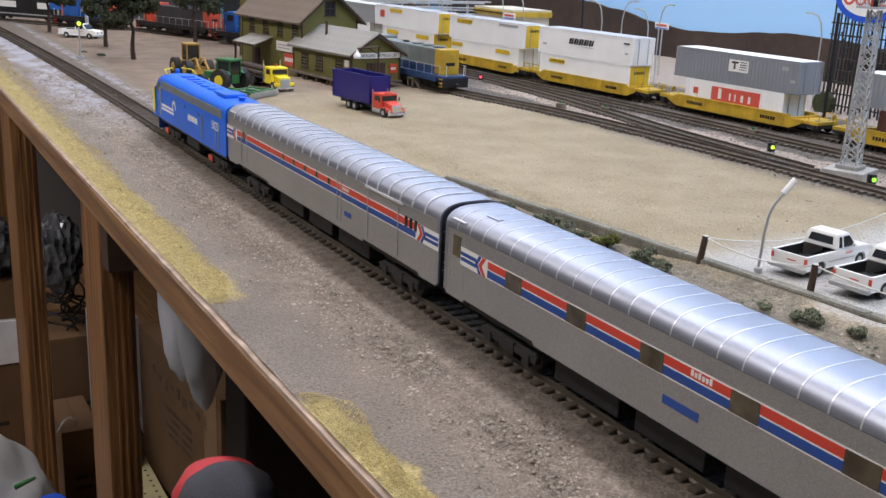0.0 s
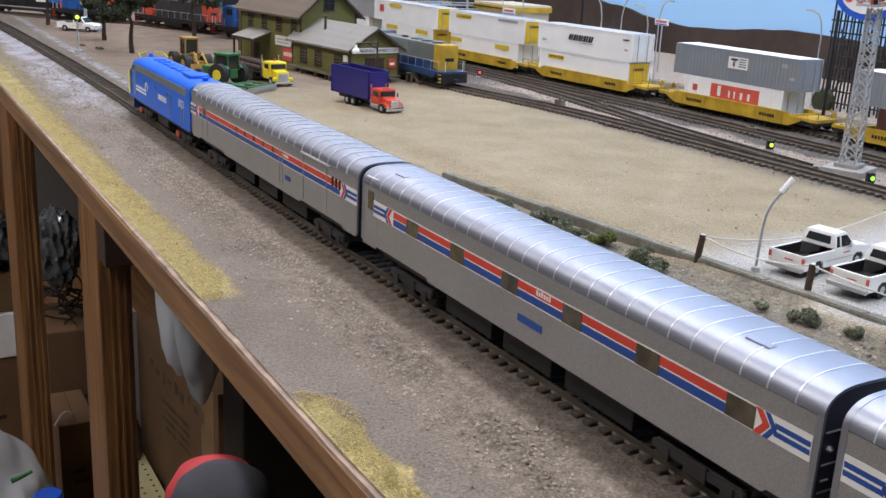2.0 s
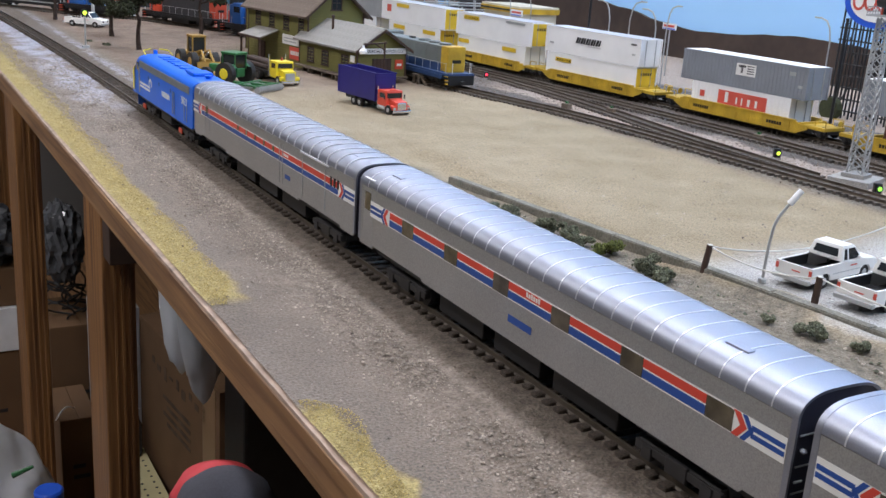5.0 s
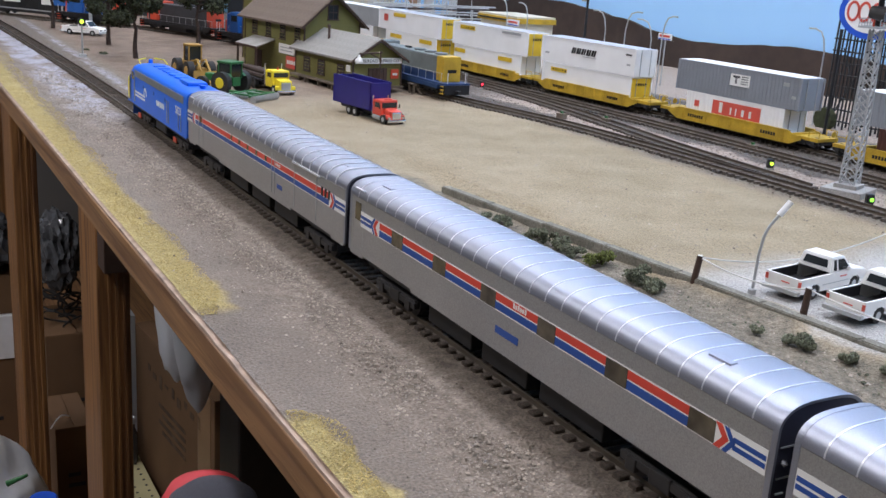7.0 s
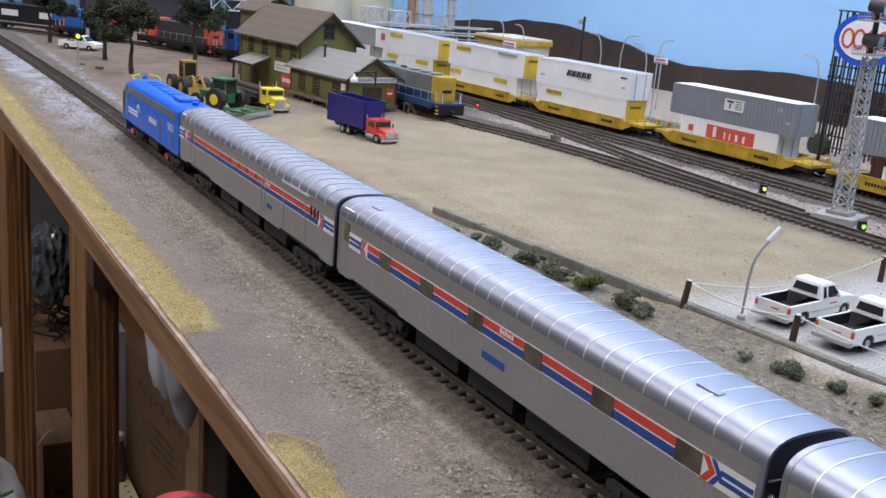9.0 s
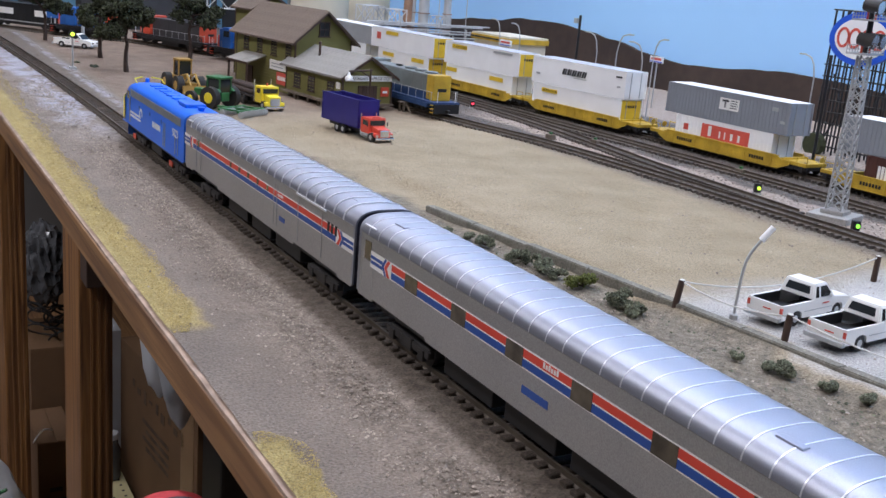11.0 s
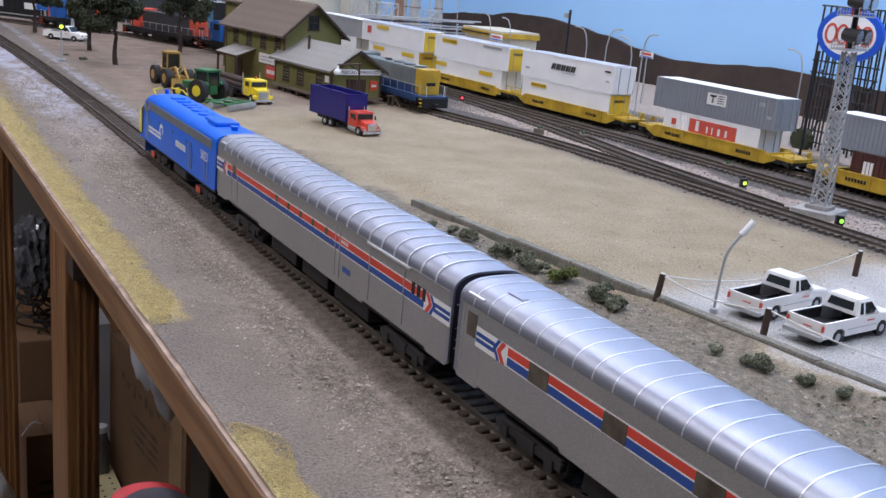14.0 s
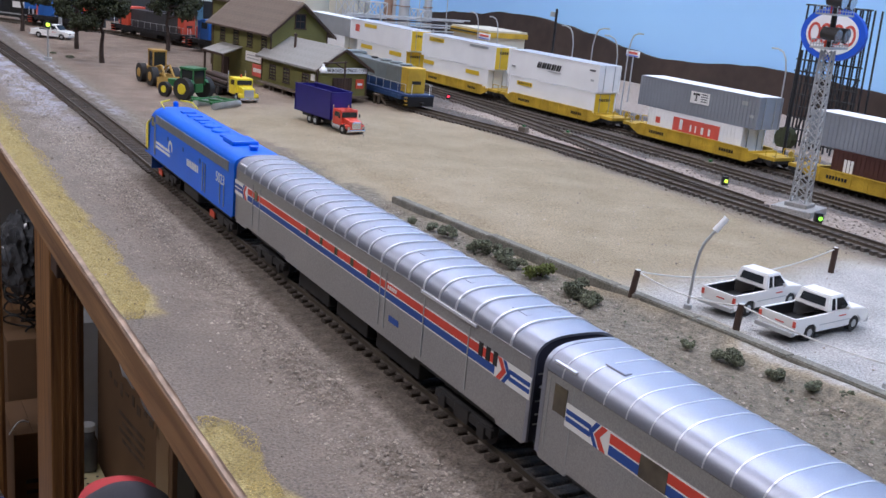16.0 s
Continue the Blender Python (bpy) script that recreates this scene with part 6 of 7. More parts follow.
for a, b, sag in ((0, 1, 0.004), (0, 2, 0.009), (1, 3, 0.003)):
    bm = B()
    prev = tops[a]
    for k in range(1, 17):
        f = k / 16
        p = tops[a].lerp(tops[b], f) - Vector((0, 0, sag * 4 * f * (1 - f)))
        rod(bm, prev, p, 0.00038, seg=6)
        prev = p
    solid("rope", bm, M["rope"], "sagging white rope between posts", "rope", "ropes round the lot")


def bent(bm, pts, r, seg=8):
    for p, q in zip(pts, pts[1:]):
        rod(bm, p, q, r, seg=seg)


for x, y in ((0.168, -0.313), (0.181, -0.418)):
    t = thing("lot_lamp", "grey street lamp with angled pole and pale cylinder head", "street lamp", pose(x, y, 0), "lot lamps")
    part("base", lathe(B(), [(0.0020, 0), (0.0020, 0.0022), (0.0013, 0.0028)], 10), M["lightgrey"], t)
    bm = B()
    bent(bm, [(0, 0, 0.0025), (0.0006, -0.0002, 0.0200), (0.0016, -0.0006, 0.0290), (0.0030, -0.0013, 0.0335), (0.0068, -0.0034, 0.0405)], 0.00075)
    part("pole", bm, M["lightgrey"], t)
    part("lamp_head", rod(B(), (0.0066, -0.0033, 0.0400), (0.0108, -0.0056, 0.0470), 0.0016, 0.0015, seg=14), M["cwhite"], t, "pale cylinder lamp head")

# ==== light tower, oil sign, distant lamps ====
t = thing("light_tower", "grey lattice floodlight tower on a concrete block", "tower", pose(0.4208, -0.1575, 0, 0, 0, 20))
part("footing", box(B(), -0.0170, -0.0150, -0.002, 0.0170, 0.0150, 0.0048, 0.0008), M["concrete"], t, "pale concrete footing")
part("footing_cap", box(B(), -0.0085, -0.0085, 0.0046, 0.0085, 0.0085, 0.0078, 0.0006), M["concrete"], t)


def half_at(z):
    return 0.0056 - 0.0020 * z / 0.12


lv = [0.0078 + 0.0079 * k for k in range(15)]
for sx in (-1, 1):
    for sy in (-1, 1):
        a, b = half_at(lv[0]), half_at(lv[-1])
        part("leg", rod(B(), (sx * a, sy * a, lv[0]), (sx * b, sy * b, lv[-1]), 0.0007, seg=6), M["lightgrey"], t)
for z0, z1 in zip(lv, lv[1:]):
    a, b = half_at(z0), half_at(z1)
    for k, (p, q) in enumerate((((-1, -1), (1, -1)), ((1, -1), (1, 1)), ((1, 1), (-1, 1)), ((-1, 1), (-1, -1)))):
        bm = B()
        rod(bm, (p[0] * a, p[1] * a, z0), (q[0] * b, q[1] * b, z1), 0.00045, seg=5)
        rod(bm, (q[0] * a, q[1] * a, z0), (p[0] * b, p[1] * b, z1), 0.00045, seg=5)
        part("brace", bm, M["lightgrey"], t)
for z in (0.1195, 0.1425):
    part("platform", box(B(), -0.0170, -0.0075, z, 0.0170, 0.0075, z + 0.0012), M["lightgrey"], t)
    bm = B()
    for xx in (-0.0165, -0.011, -0.0055, 0, 0.0055, 0.011, 0.0165):
        for yy in (-0.0072, 0.0072):
            rod(bm, (xx, yy, z), (xx, yy, z + 0.0062), 0.0003, seg=5)
    for yy in (-0.0072, 0.0072):
        for zz in (z + 0.0031, z + 0.0062):
            rod(bm, (-0.0165, yy, zz), (0.0165, yy, zz), 0.0003, seg=5)
    part("railing", bm, M["lightgrey"], t)
    for xx in (-0.0085, 0.0085):
        hd = part("floodlight", rod(B(), (xx, 0.003, z + 0.0110), (xx - 0.001, -0.0085, z + 0.0095), 0.0042, 0.0054, seg=18), M["dark"], t, "round dark floodlight")
        part("lens", rod(B(), (xx - 0.001, -0.0082, z + 0.0095), (xx - 0.0011, -0.0088, z + 0.0094), 0.0046, seg=18), M["chrome"], hd)
        part("yoke", rod(B(), (xx, 0.0, z + 0.001), (xx, 0.0, z + 0.009), 0.0008), M["orange"], hd)
part("mast", rod(B(), (0, 0, 0.119), (0, 0, 0.158), 0.0022, 0.0018, seg=10), M["dark"], t)
part("beacon", lathe(B(), [(0.0035, 0), (0.004, 0.004), (0.002, 0.007)], 12, (-0.004, -0.003, 0.1525)), M["signred"], t)
part("beacon", lathe(B(), [(0.003, 0), (0.0035, 0.004), (0.002, 0.006)], 12, (0.0125, -0.002, 0.1555)), M["yellow"], t)

t = thing("oil_sign", "large oval blue and white oil company sign on a black scaffold", "sign", pose(0.680, 0.0560, 0, 0, 0, 0))


def oval(rx, rz, z, x0, x1, n=40, cy=0.0):
    return prism(B(), [(cy + rx * math.cos(2 * math.pi * i / n), z + rz * math.sin(2 * math.pi * i / n)) for i in range(n)], "x", x0, x1)


part("sign_rim", oval(0.0400, 0.0265, 0.1215, -0.002, 0.002), M["signblue"], t, "blue oval rim")
part("sign_face", oval(0.0325, 0.0205, 0.1215, -0.0026, -0.0019), M["cwhite"], t, "white oval face")
for yy in (0.0215, 0.0075, -0.0075, -0.0215):
    bm = B()
    for k in range(20):
        q = [(yy + (0.0066 + d) * math.cos(a), 0.1215 + (0.0090 + d) * math.sin(a)) for d, a in ((-0.0013, k * 0.3142), (0.0013, k * 0.3142), (0.0013, (k + 1) * 0.3142), (-0.0013, (k + 1) * 0.3142))]
        prism(bm, q, "x", -0.0031, -0.0025)
    part("letter_ring", bm, M["signred"], t)
for yy in (-0.036, -0.027, -0.018, -0.009, 0.0, 0.009, 0.018, 0.027, 0.036, 0.045):
    for xx in (0.006, 0.024):
        part("scaffold_post", rod(B(), (xx, yy * (1.05 if xx > 0.01 else 1), 0), (xx, yy * 0.95, 0.148), 0.0010, seg=6), M["black"], t)
for z in (0.008, 0.020, 0.032, 0.044, 0.056, 0.068, 0.080, 0.092, 0.148):
    part("scaffold_rail", rod(B(), (0.006, -0.037, z), (0.006, 0.046, z), 0.0009, seg=6), M["black"], t)
for a, b in (((-0.034, 0.015), (0.0, 0.083)), ((0.034, 0.015), (0.0, 0.083)), ((-0.034, 0.083), (0.0, 0.015)), ((0.034, 0.083), (0.0, 0.015))):
    part("scaffold_brace", rod(B(), (0.008, a[0], a[1]), (0.008, b[0], b[1]), 0.0008, seg=6), M["black"], t)
part("dark_pole", rod(B(), (-0.055, -0.012, 0), (-0.055, -0.012, 0.105), 0.0017, seg=10), M["black"], t)
part("shrub", oval(0.012, 0.012, 0.010, -0.012, -0.004, 12, 0.030), M["leaf"], t)

for x, y, h, arm in ((0.68, 0.108, 0.100, 0.017), (0.62, 0.405, 0.094, 0.02), (0.62, 0.365, 0.098, -0.02), (0.62, 0.315, 0.090, 0.02), (0.62, 0.296, 0.098, -0.016), (0.63, 0.60, 0.090, 0.018), (0.63, 0.655, 0.092, 0.018)):
    t = thing("street_lamp", "thin grey gooseneck street lamp by the backdrop", "street lamp", pose(x, y, 0), "gooseneck lamps")
    bm = B()
    bent(bm, [(0, 0, 0), (0, 0, h * 0.76), (0, arm * 0.18, h * 0.90), (0, arm * 0.45, h * 0.97), (0, arm, h)], 0.0008, 6)
    part("pole", bm, M["lightgrey"], t)
    part("lamp_head", box(B(), -0.0012, min(arm, arm * 1.4), h - 0.0012, 0.0012, max(arm, arm * 1.4), h + 0.0004, 0.0003), M["lightgrey"], t)
t = thing("dark_lamp_pole", "tall black pole with a square floodlight", "street lamp", pose(0.60, 0.421, 0))
part("pole", rod(B(), (0, 0, 0), (0, 0, 0.114), 0.0016, seg=8), M["black"], t)
part("lamp_head", box(B(), -0.004, 0.001, 0.104, 0.002, 0.008, 0.110, 0.0005), M["lightgrey"], t)
for xs_, y0, y1, z0, z1 in ((0.66, 0.667, 0.6985, 0.0525, 0.0615), (0.72, 0.392, 0.418, 0.0605, 0.0685)):
    t = thing("roadside_sign", "small white and red station sign on a pole", "sign", pose(xs_, (y0 + y1) / 2, 0), "roadside signs")
    part("pole", rod(B(), (0.001, 0, 0), (0.001, 0, z1), 0.0010, seg=6), M["lightgrey"], t)
    part("board", box(B(), -0.001, -(y1 - y0) / 2, z0, 0.0005, (y1 - y0) / 2, z1), M["cwhite"], t)
    part("red_bar", box(B(), -0.0014, -(y1 - y0) / 2 + 0.003, (z0 + z1) / 2 - 0.0006, -0.0009, (y1 - y0) / 2 - 0.003, (z0 + z1) / 2 + 0.0022), M["signred"], t)
    part("blue_bar", box(B(), -0.0014, -(y1 - y0) / 2 + 0.001, z0 + 0.0005, -0.0009, (y1 - y0) / 2 - 0.001, z0 + 0.0018), M["signblue"], t)

# ==== refinery and factory ====
t = thing("service_station", "low cream station building with yellow fascia", "building", pose(0.72, 0.79, 0))
part("wall", box(B(), -0.02, -0.055, 0, 0.05, 0.055, 0.052), M["cream"], t)
part("fascia", box(B(), -0.024, -0.060, 0.052, 0.052, 0.060, 0.060), M["wellyellow"], t)
part("roof", box(B(), -0.023, -0.059, 0.060, 0.051, 0.059, 0.063), M["cream"], t)
part("fascia_stripe", box(B(), -0.0246, -0.060, 0.0545, -0.0238, 0.060, 0.0572), M["dark"], t)

t = thing("refinery", "white refinery frames with rusty process columns", "refinery", pose(0, 0, 0))
for x, r, h, mk in ((0.712, 0.0085, 0.17, "rust"), (0.736, 0.0100, 0.17, "pipe"), (0.798, 0.0075, 0.17, "pipe"), (0.722, 0.006, 0.13, "pipe")):
    y = 1.10 + (0.02 if r < 0.009 else 0)
    c = part("column", lathe(B(), [(r, 0.0), (r, h - 0.01), (r * 0.6, h - 0.002), (r * 0.2, h)], 20, (x, y, 0)), M[mk], t)
    for z in (0.045, 0.075, 0.105, 0.135):
        part("column_ring", lathe(B(), [(r, 0), (r + 0.0022, 0), (r + 0.0022, 0.0016), (r, 0.0016)], 20, (x, y, z)), M["rust"], c)
for x0, x1, zt in ((0.600, 0.645, 0.084), (0.645, 0.690, 0.080), (0.755, 0.785, 0.072)):
    for y in (1.08, 1.11):
        bm = B()
        for z in (0.030, 0.052, zt):
            rod(bm, (x0, y, z), (x1, y, z), 0.0011, seg=6)
        for xx in (x0, (x0 + x1) / 2, x1):
            rod(bm, (xx, y, 0), (xx, y, zt), 0.0011, seg=6)
        m_ = (x0 + x1) / 2
        for a, b in ((x0, m_), (m_, x1)):
            rod(bm, (a, y, 0.052), (b, y, zt), 0.0009, seg=6)
            rod(bm, (b, y, 0.052), (a, y, zt), 0.0009, seg=6)
        part("pipe_frame", bm, M["pipe"], t)
for k in range(9):
    part("pipe", rod(B(), (0.60, 1.06 + 0.008 * (k % 4), 0.026 + 0.004 * k), (0.86, 1.06 + 0.008 * (k % 4), 0.026 + 0.004 * k), 0.0014, seg=8), M["pipe" if k % 3 else "dark"], t)
for k in range(8):
    x = 0.61 + 0.028 * k
    part("riser", rod(B(), (x, 1.055, 0), (x, 1.055, 0.040 + 0.012 * (k % 3)), 0.0015, seg=8), M["pipe"], t)
for x in (0.755, 0.772, 0.815):
    part("ladder_pole", rod(B(), (x, 1.075, 0), (x, 1.075, 0.16), 0.0008, seg=6), M["pipe"], t)
t = thing("storage_tank", "round cream storage tank behind the refinery", "tank", pose(0.565, 1.20, 0), "storage tanks")
part("shell", lathe(B(), [(0.055, 0), (0.055, 0.105), (0.04, 0.113), (0.002, 0.117)], 40), M["cream"], t, smooth=True)
part("rim", lathe(B(), [(0.055, 0), (0.0565, 0), (0.0565, 0.002), (0.055, 0.002)], 40, (0, 0, 0.103)), M["lightgrey"], t)
t = copy_thing(t, pose(0.70, 1.30, 0))
t = thing("factory", "long dim blue grey factory shed behind the freight cars", "building", pose(0, 0, 0))
part("wall", box(B(), -0.25, 1.52, 0, 0.62, 1.60, 0.24), M["facblue"], t)
for k in range(6):
    part("dark_opening", box(B(), -0.20 + 0.135 * k, 1.516, 0.0, -0.125 + 0.135 * k, 1.5205, 0.075), M["black"], t)
    part("pilaster", box(B(), -0.225 + 0.135 * k, 1.512, 0.0, -0.215 + 0.135 * k, 1.5205, 0.24), M["dark"], t)
part("roof", box(B(), -0.26, 1.51, 0.24, 0.63, 1.61, 0.25), M["dark"], t)
t = thing("dark_shed", "black shed front standing before the factory", "building", pose(0, 0, 0))
part("wall", box(B(), 0.16, 1.36, 0, 0.40, 1.42, 0.075), M["darkgrey"], t)
part("roof", box(B(), 0.15, 1.35, 0.075, 0.41, 1.43, 0.080), M["black"], t)
t = thing("pipe_bridge", "pale pipe bridge frame behind the freight locomotives", "structure frame", pose(0, 0, 0))
bm = B()
for y in (1.24,):
    for z in (0.055, 0.075):
        rod(bm, (0.36, y, z), (0.50, y, z), 0.0014, seg=6)
    for k in range(8):
        rod(bm, (0.36 + 0.02 * k, y, 0.055 + 0.02 * (k % 2)), (0.38 + 0.02 * k if k < 7 else 0.50, y, 0.075 - 0.02 * (k % 2)), 0.001, seg=6)
    for x in (0.36, 0.43, 0.50):
        rod(bm, (x, y, 0), (x, y, 0.075), 0.0016, seg=6)
part("frame", bm, M["pipe"], t)
t = thing("yard_light", "bright white yard light behind the depot", "lamp", pose(0.385, 1.05, 0))
part("pole", rod(B(), (0, 0, 0), (0, 0, 0.055), 0.001, seg=6), M["dark"], t)
part("lamp_head", lathe(B(), [(0.002, 0), (0.004, 0.003), (0.002, 0.006)], 12, (0, 0, 0.053)), M["glow_white"], t)

# ==== signals and yard clutter ====
for x, y, glow in ((0.4005, -0.1925, "glow_green"), (0.4267, -0.0748, "glow_yellow"), (0.4303, 0.3843, "glow_red")):
    t = thing("dwarf_signal", "short black dwarf signal with a lit lens", "signal", pose(x, y, 0, 0, 0, -25), "dwarf signals")
    part("base", box(B(), -0.0032, -0.0025, -0.001, 0.0032, 0.0025, 0.0018), M["concrete"], t)
    part("case", box(B(), -0.0026, -0.0020, 0.0012, 0.0026, 0.0020, 0.0088, 0.0005), M["black"], t)
    part("hood", rod(B(), (0, -0.0016, 0.0056), (0, -0.0034, 0.0056), 0.0022, 0.0024, seg=14), M["black"], t)
    part("lens", rod(B(), (0, -0.0030, 0.0056), (0, -0.0037, 0.0056), 0.0015, seg=14), M[glow], t)
t = thing("mast_signal", "silver mast signal with a lit yellow lens", "signal", pose(0.028, 0.668, 0))
part("base", box(B(), -0.004, -0.004, -0.001, 0.004, 0.004, 0.0035), M["lightgrey"], t)
part("mast", rod(B(), (0, 0, 0.003), (0, 0, 0.046), 0.0011, seg=8), M["lightgrey"], t)
part("head", rod(B(), (0, 0.002, 0.0425), (0, -0.001, 0.0425), 0.0046, seg=18), M["black"], t)
part("lens", rod(B(), (0, -0.001, 0.0425), (0, -0.0018, 0.0425), 0.0024, seg=16), M["glow_yellow"], t)
t = thing("mirror_globe", "shiny chrome globe on a thin stand", "ornament", pose(0.096, 0.985, 0))
part("stand", rod(B(), (0, 0, 0), (0, 0, 0.036), 0.0035, 0.0022, seg=10), M["lightgrey"], t)
part("globe", lathe(B(), [(0.0085 * math.sin(math.pi * k / 14) + 0.0001, -0.0085 * math.cos(math.pi * k / 14)) for k in range(15)], 24, (0, 0, 0.0435)), M["chrome"], t, smooth=True)
for x, y in ((0.398, 0.175), (0.429, 0.143), (0.479, -0.004)):
    t = thing("switch_stand", "small grey green switch machine beside the rails", "switch stand", pose(x, y, 0, 0, 0, 10), "switch stands")
    part("case", box(B(), -0.0032, -0.0045, -0.001, 0.0032, 0.0045, 0.0055, 0.0006), M["timber"], t)
    part("lamp", box(B(), -0.0012, -0.0012, 0.0055, 0.0012, 0.0012, 0.0075), M["green"], t)

# ==== under the table ====
def carton(m, sx, sy, sz, label):
    t = thing("cardboard_box", label, "box", m, "boxes under the table")
    part("body", box(B(), 0, 0, 0, sx, sy, sz, 0.001), M["card"], t)
    part("flap", box(B(), 0.0005, 0.0005, sz, sx / 2 - 0.0005, sy - 0.0005, sz + 0.0015), M["card"], t)
    part("flap", box(B(), sx / 2 + 0.0005, 0.0005, sz, sx - 0.0005, sy - 0.0005, sz + 0.0015), M["card"], t)
    for k in range(2):
        part("print_bar", box(B(), sx * 0.3, -0.0006, sz * (0.5 + 0.09 * k), sx * (0.75 - 0.12 * k), 0.0, sz * (0.5 + 0.09 * k) + 0.006), M["dark"], t)
    return t


SHELF = -0.7295
carton(pose(0.139, 0.483, SHELF, 0, 0, 5.5), 0.15, 0.304, 0.328, "large brown cardboard box with dark print on its side")
big_box = bpy.data.objects["cardboard_box"]
for k in range(9):
    yy = 0.045 + 0.024 * k
    part("side_print", box(B(), -0.0007, yy, 0.268 + 0.005 * (k % 3), 0.0, yy + 0.010 + 0.004 * (k % 2), 0.288 - 0.006 * (k % 2)), M["cardprint"], big_box)
for k in range(4):
    part("side_print", box(B(), -0.0007, 0.10, 0.200 + 0.013 * k, 0.0, 0.19 + 0.014 * (k % 2), 0.206 + 0.013 * k), M["cardprint"], big_box)
part("tape", box(B(), -0.0007, 0.012, 0.10, 0.0, 0.055, 0.3278), M["tape"], big_box, "pale brown packing tape")
carton(pose(-0.0105, 0.760, SHELF), 0.052, 0.120, 0.188, "small brown cardboard box on the lower shelf")
carton(pose(0.000, 0.900, SHELF), 0.095, 0.140, 0.278, "brown cardboard box under black cables")
carton(pose(-0.140, 1.000, SHELF, 0, 0, 2), 0.112, 0.160, 0.208, "brown cardboard box on the lower shelf")
carton(pose(-0.130, 1.010, SHELF + 0.285, 0, 0, -2), 0.100, 0.140, 0.060, "flat brown cardboard box stacked on a white one")
carton(pose(0.040, 0.450, SHELF), 0.064, 0.300, 0.122, "brown cardboard box carrying a pegboard")


def crumple(bm, c, r, depth, fine, seed, sub=4, ground_z=-9.0):
    """A crumpled sheet bundle: an uneven ball with sharp folds."""
    tmp = B()
    bmesh.ops.create_icosphere(tmp, subdivisions=sub, radius=1.0)
    for v in tmp.verts:
        n = v.co.normalized()
        f = 1 + depth * (0.5 - abs(noise.noise(n * fine + Vector((seed, 0, 0))))) + depth * 0.4 * noise.noise(n * fine * 2.7 + Vector((0, seed, 0)))
        v.co = Vector((n.x * r[0] * f + c[0], n.y * r[1] * f + c[1], max(ground_z, n.z * r[2] * f + c[2])))
    me = bpy.data.meshes.new("fold")
    tmp.to_mesh(me)
    tmp.free()
    bm.from_mesh(me)
    bpy.data.meshes.remove(me)
    return bm


solid("white_box", box(B(), -0.138, 1.000, SHELF + 0.2105, -0.033, 1.16, SHELF + 0.2835, 0.001), M["cwhite2"], "flat white box stacked between brown cardboard boxes", "box")
solid("white_box", box(B(), 0.050, 0.792, SHELF, 0.112, 0.868, SHELF + 0.338, 0.001), M["plastic"], "tall pale grey box beside a brown cardboard box", "box")
# added black block: stands in for the dark void before the large box
t = thing("black_case", "tall black block added for the dark gap before a cardboard box", "case", pose(0.142, 0.395, SHELF))
part("case_body", box(B(), 0, 0, 0, 0.158, 0.079, 0.385, 0.004), M["black"], t)
part("case_lid", box(B(), -0.001, -0.001, 0.386, 0.159, 0.080, 0.420, 0.004), M["black"], t)
solid("plastic_wrap", crumple(B(), (-0.075, 1.070, SHELF + 0.388), (0.050, 0.060, 0.046), 0.5, 3.2, 4), M["wrap"], "clear crinkled plastic wrap on a cardboard box", "plastic wrap")
solid("plastic_wrap", crumple(B(), (0.030, 0.955, SHELF + 0.400), (0.030, 0.045, 0.055), 0.45, 3.0, 8), M["wrap"], "grey crinkled plastic wrap on black cables", "plastic wrap")
bm = B()
rg = random.Random(5)
for k in range(16):
    c = Vector((rg.uniform(0.022, 0.070), rg.uniform(0.930, 1.000), SHELF + rg.uniform(0.286, 0.345)))
    rr, tilt = rg.uniform(0.012, 0.024), Euler((rg.uniform(-0.9, 0.9), rg.uniform(-0.9, 0.9), 0)).to_matrix()
    ring = [c + tilt @ Vector((rr * math.cos(a * 0.524), rr * math.sin(a * 0.524), 0.002 * math.sin(a))) for a in range(13)]
    for a, b in zip(ring, ring[1:]):
        rod(bm, a, b, 0.0016, seg=6)
solid("cable_coil", bm, M["black"], "tangled coil of black cables on a cardboard box", "cable")
bm = B()
for k in range(12):
    f, g = k / 12, (k + 1) / 12
    rod(bm, (-0.016 + 0.03 * f, 0.762 + 0.03 * f, SHELF + 0.1915 + 0.010 * math.sin(3 * f)), (-0.016 + 0.03 * g, 0.762 + 0.03 * g, SHELF + 0.1915 + 0.010 * math.sin(3 * g)), 0.0012, seg=6)
bmesh.ops.remove_doubles(bm, verts=bm.verts[:], dist=0.0004)
solid("cable", bm, M["cwhite2"], "thin white cable lying on a cardboard box", "cable")
t = thing("plastic_bag", "milky white plastic bag hanging under the table", "bag")
bm = B()
crumple(bm, (0.080, 0.435, -0.205), (0.024, 0.040, 0.132), 0.13, 1.7, 2)
crumple(bm, (0.078, 0.345, -0.195), (0.024, 0.046, 0.136), 0.13, 1.6, 7)
part("bag_body", bm, M["plastic"], t, smooth=True)
part("bag_neck", rod(B(), (0.077, 0.41, -0.12), (0.077, 0.41, -0.018), 0.020, 0.010, seg=14), M["plastic"], t)
t = thing("glass_jar", "small clear plastic jar standing on a pegboard", "jar", pose(0.088, 0.742, SHELF + 0.1285))
part("body", lathe(B(), [(0.0115, 0), (0.0130, 0.004), (0.0130, 0.045), (0.0090, 0.055), (0.0090, 0.064)], 20), M["wrap"], t, smooth=True)
part("lid", lathe(B(), [(0.0100, 0), (0.0100, 0.008), (0.0090, 0.009)], 18, (0, 0, 0.0635)), M["plastic"], t)
t = thing("pegboard_panel", "pale yellow pegboard lying flat on a box", "board", pose(0.036, 0.440, SHELF + 0.1240))
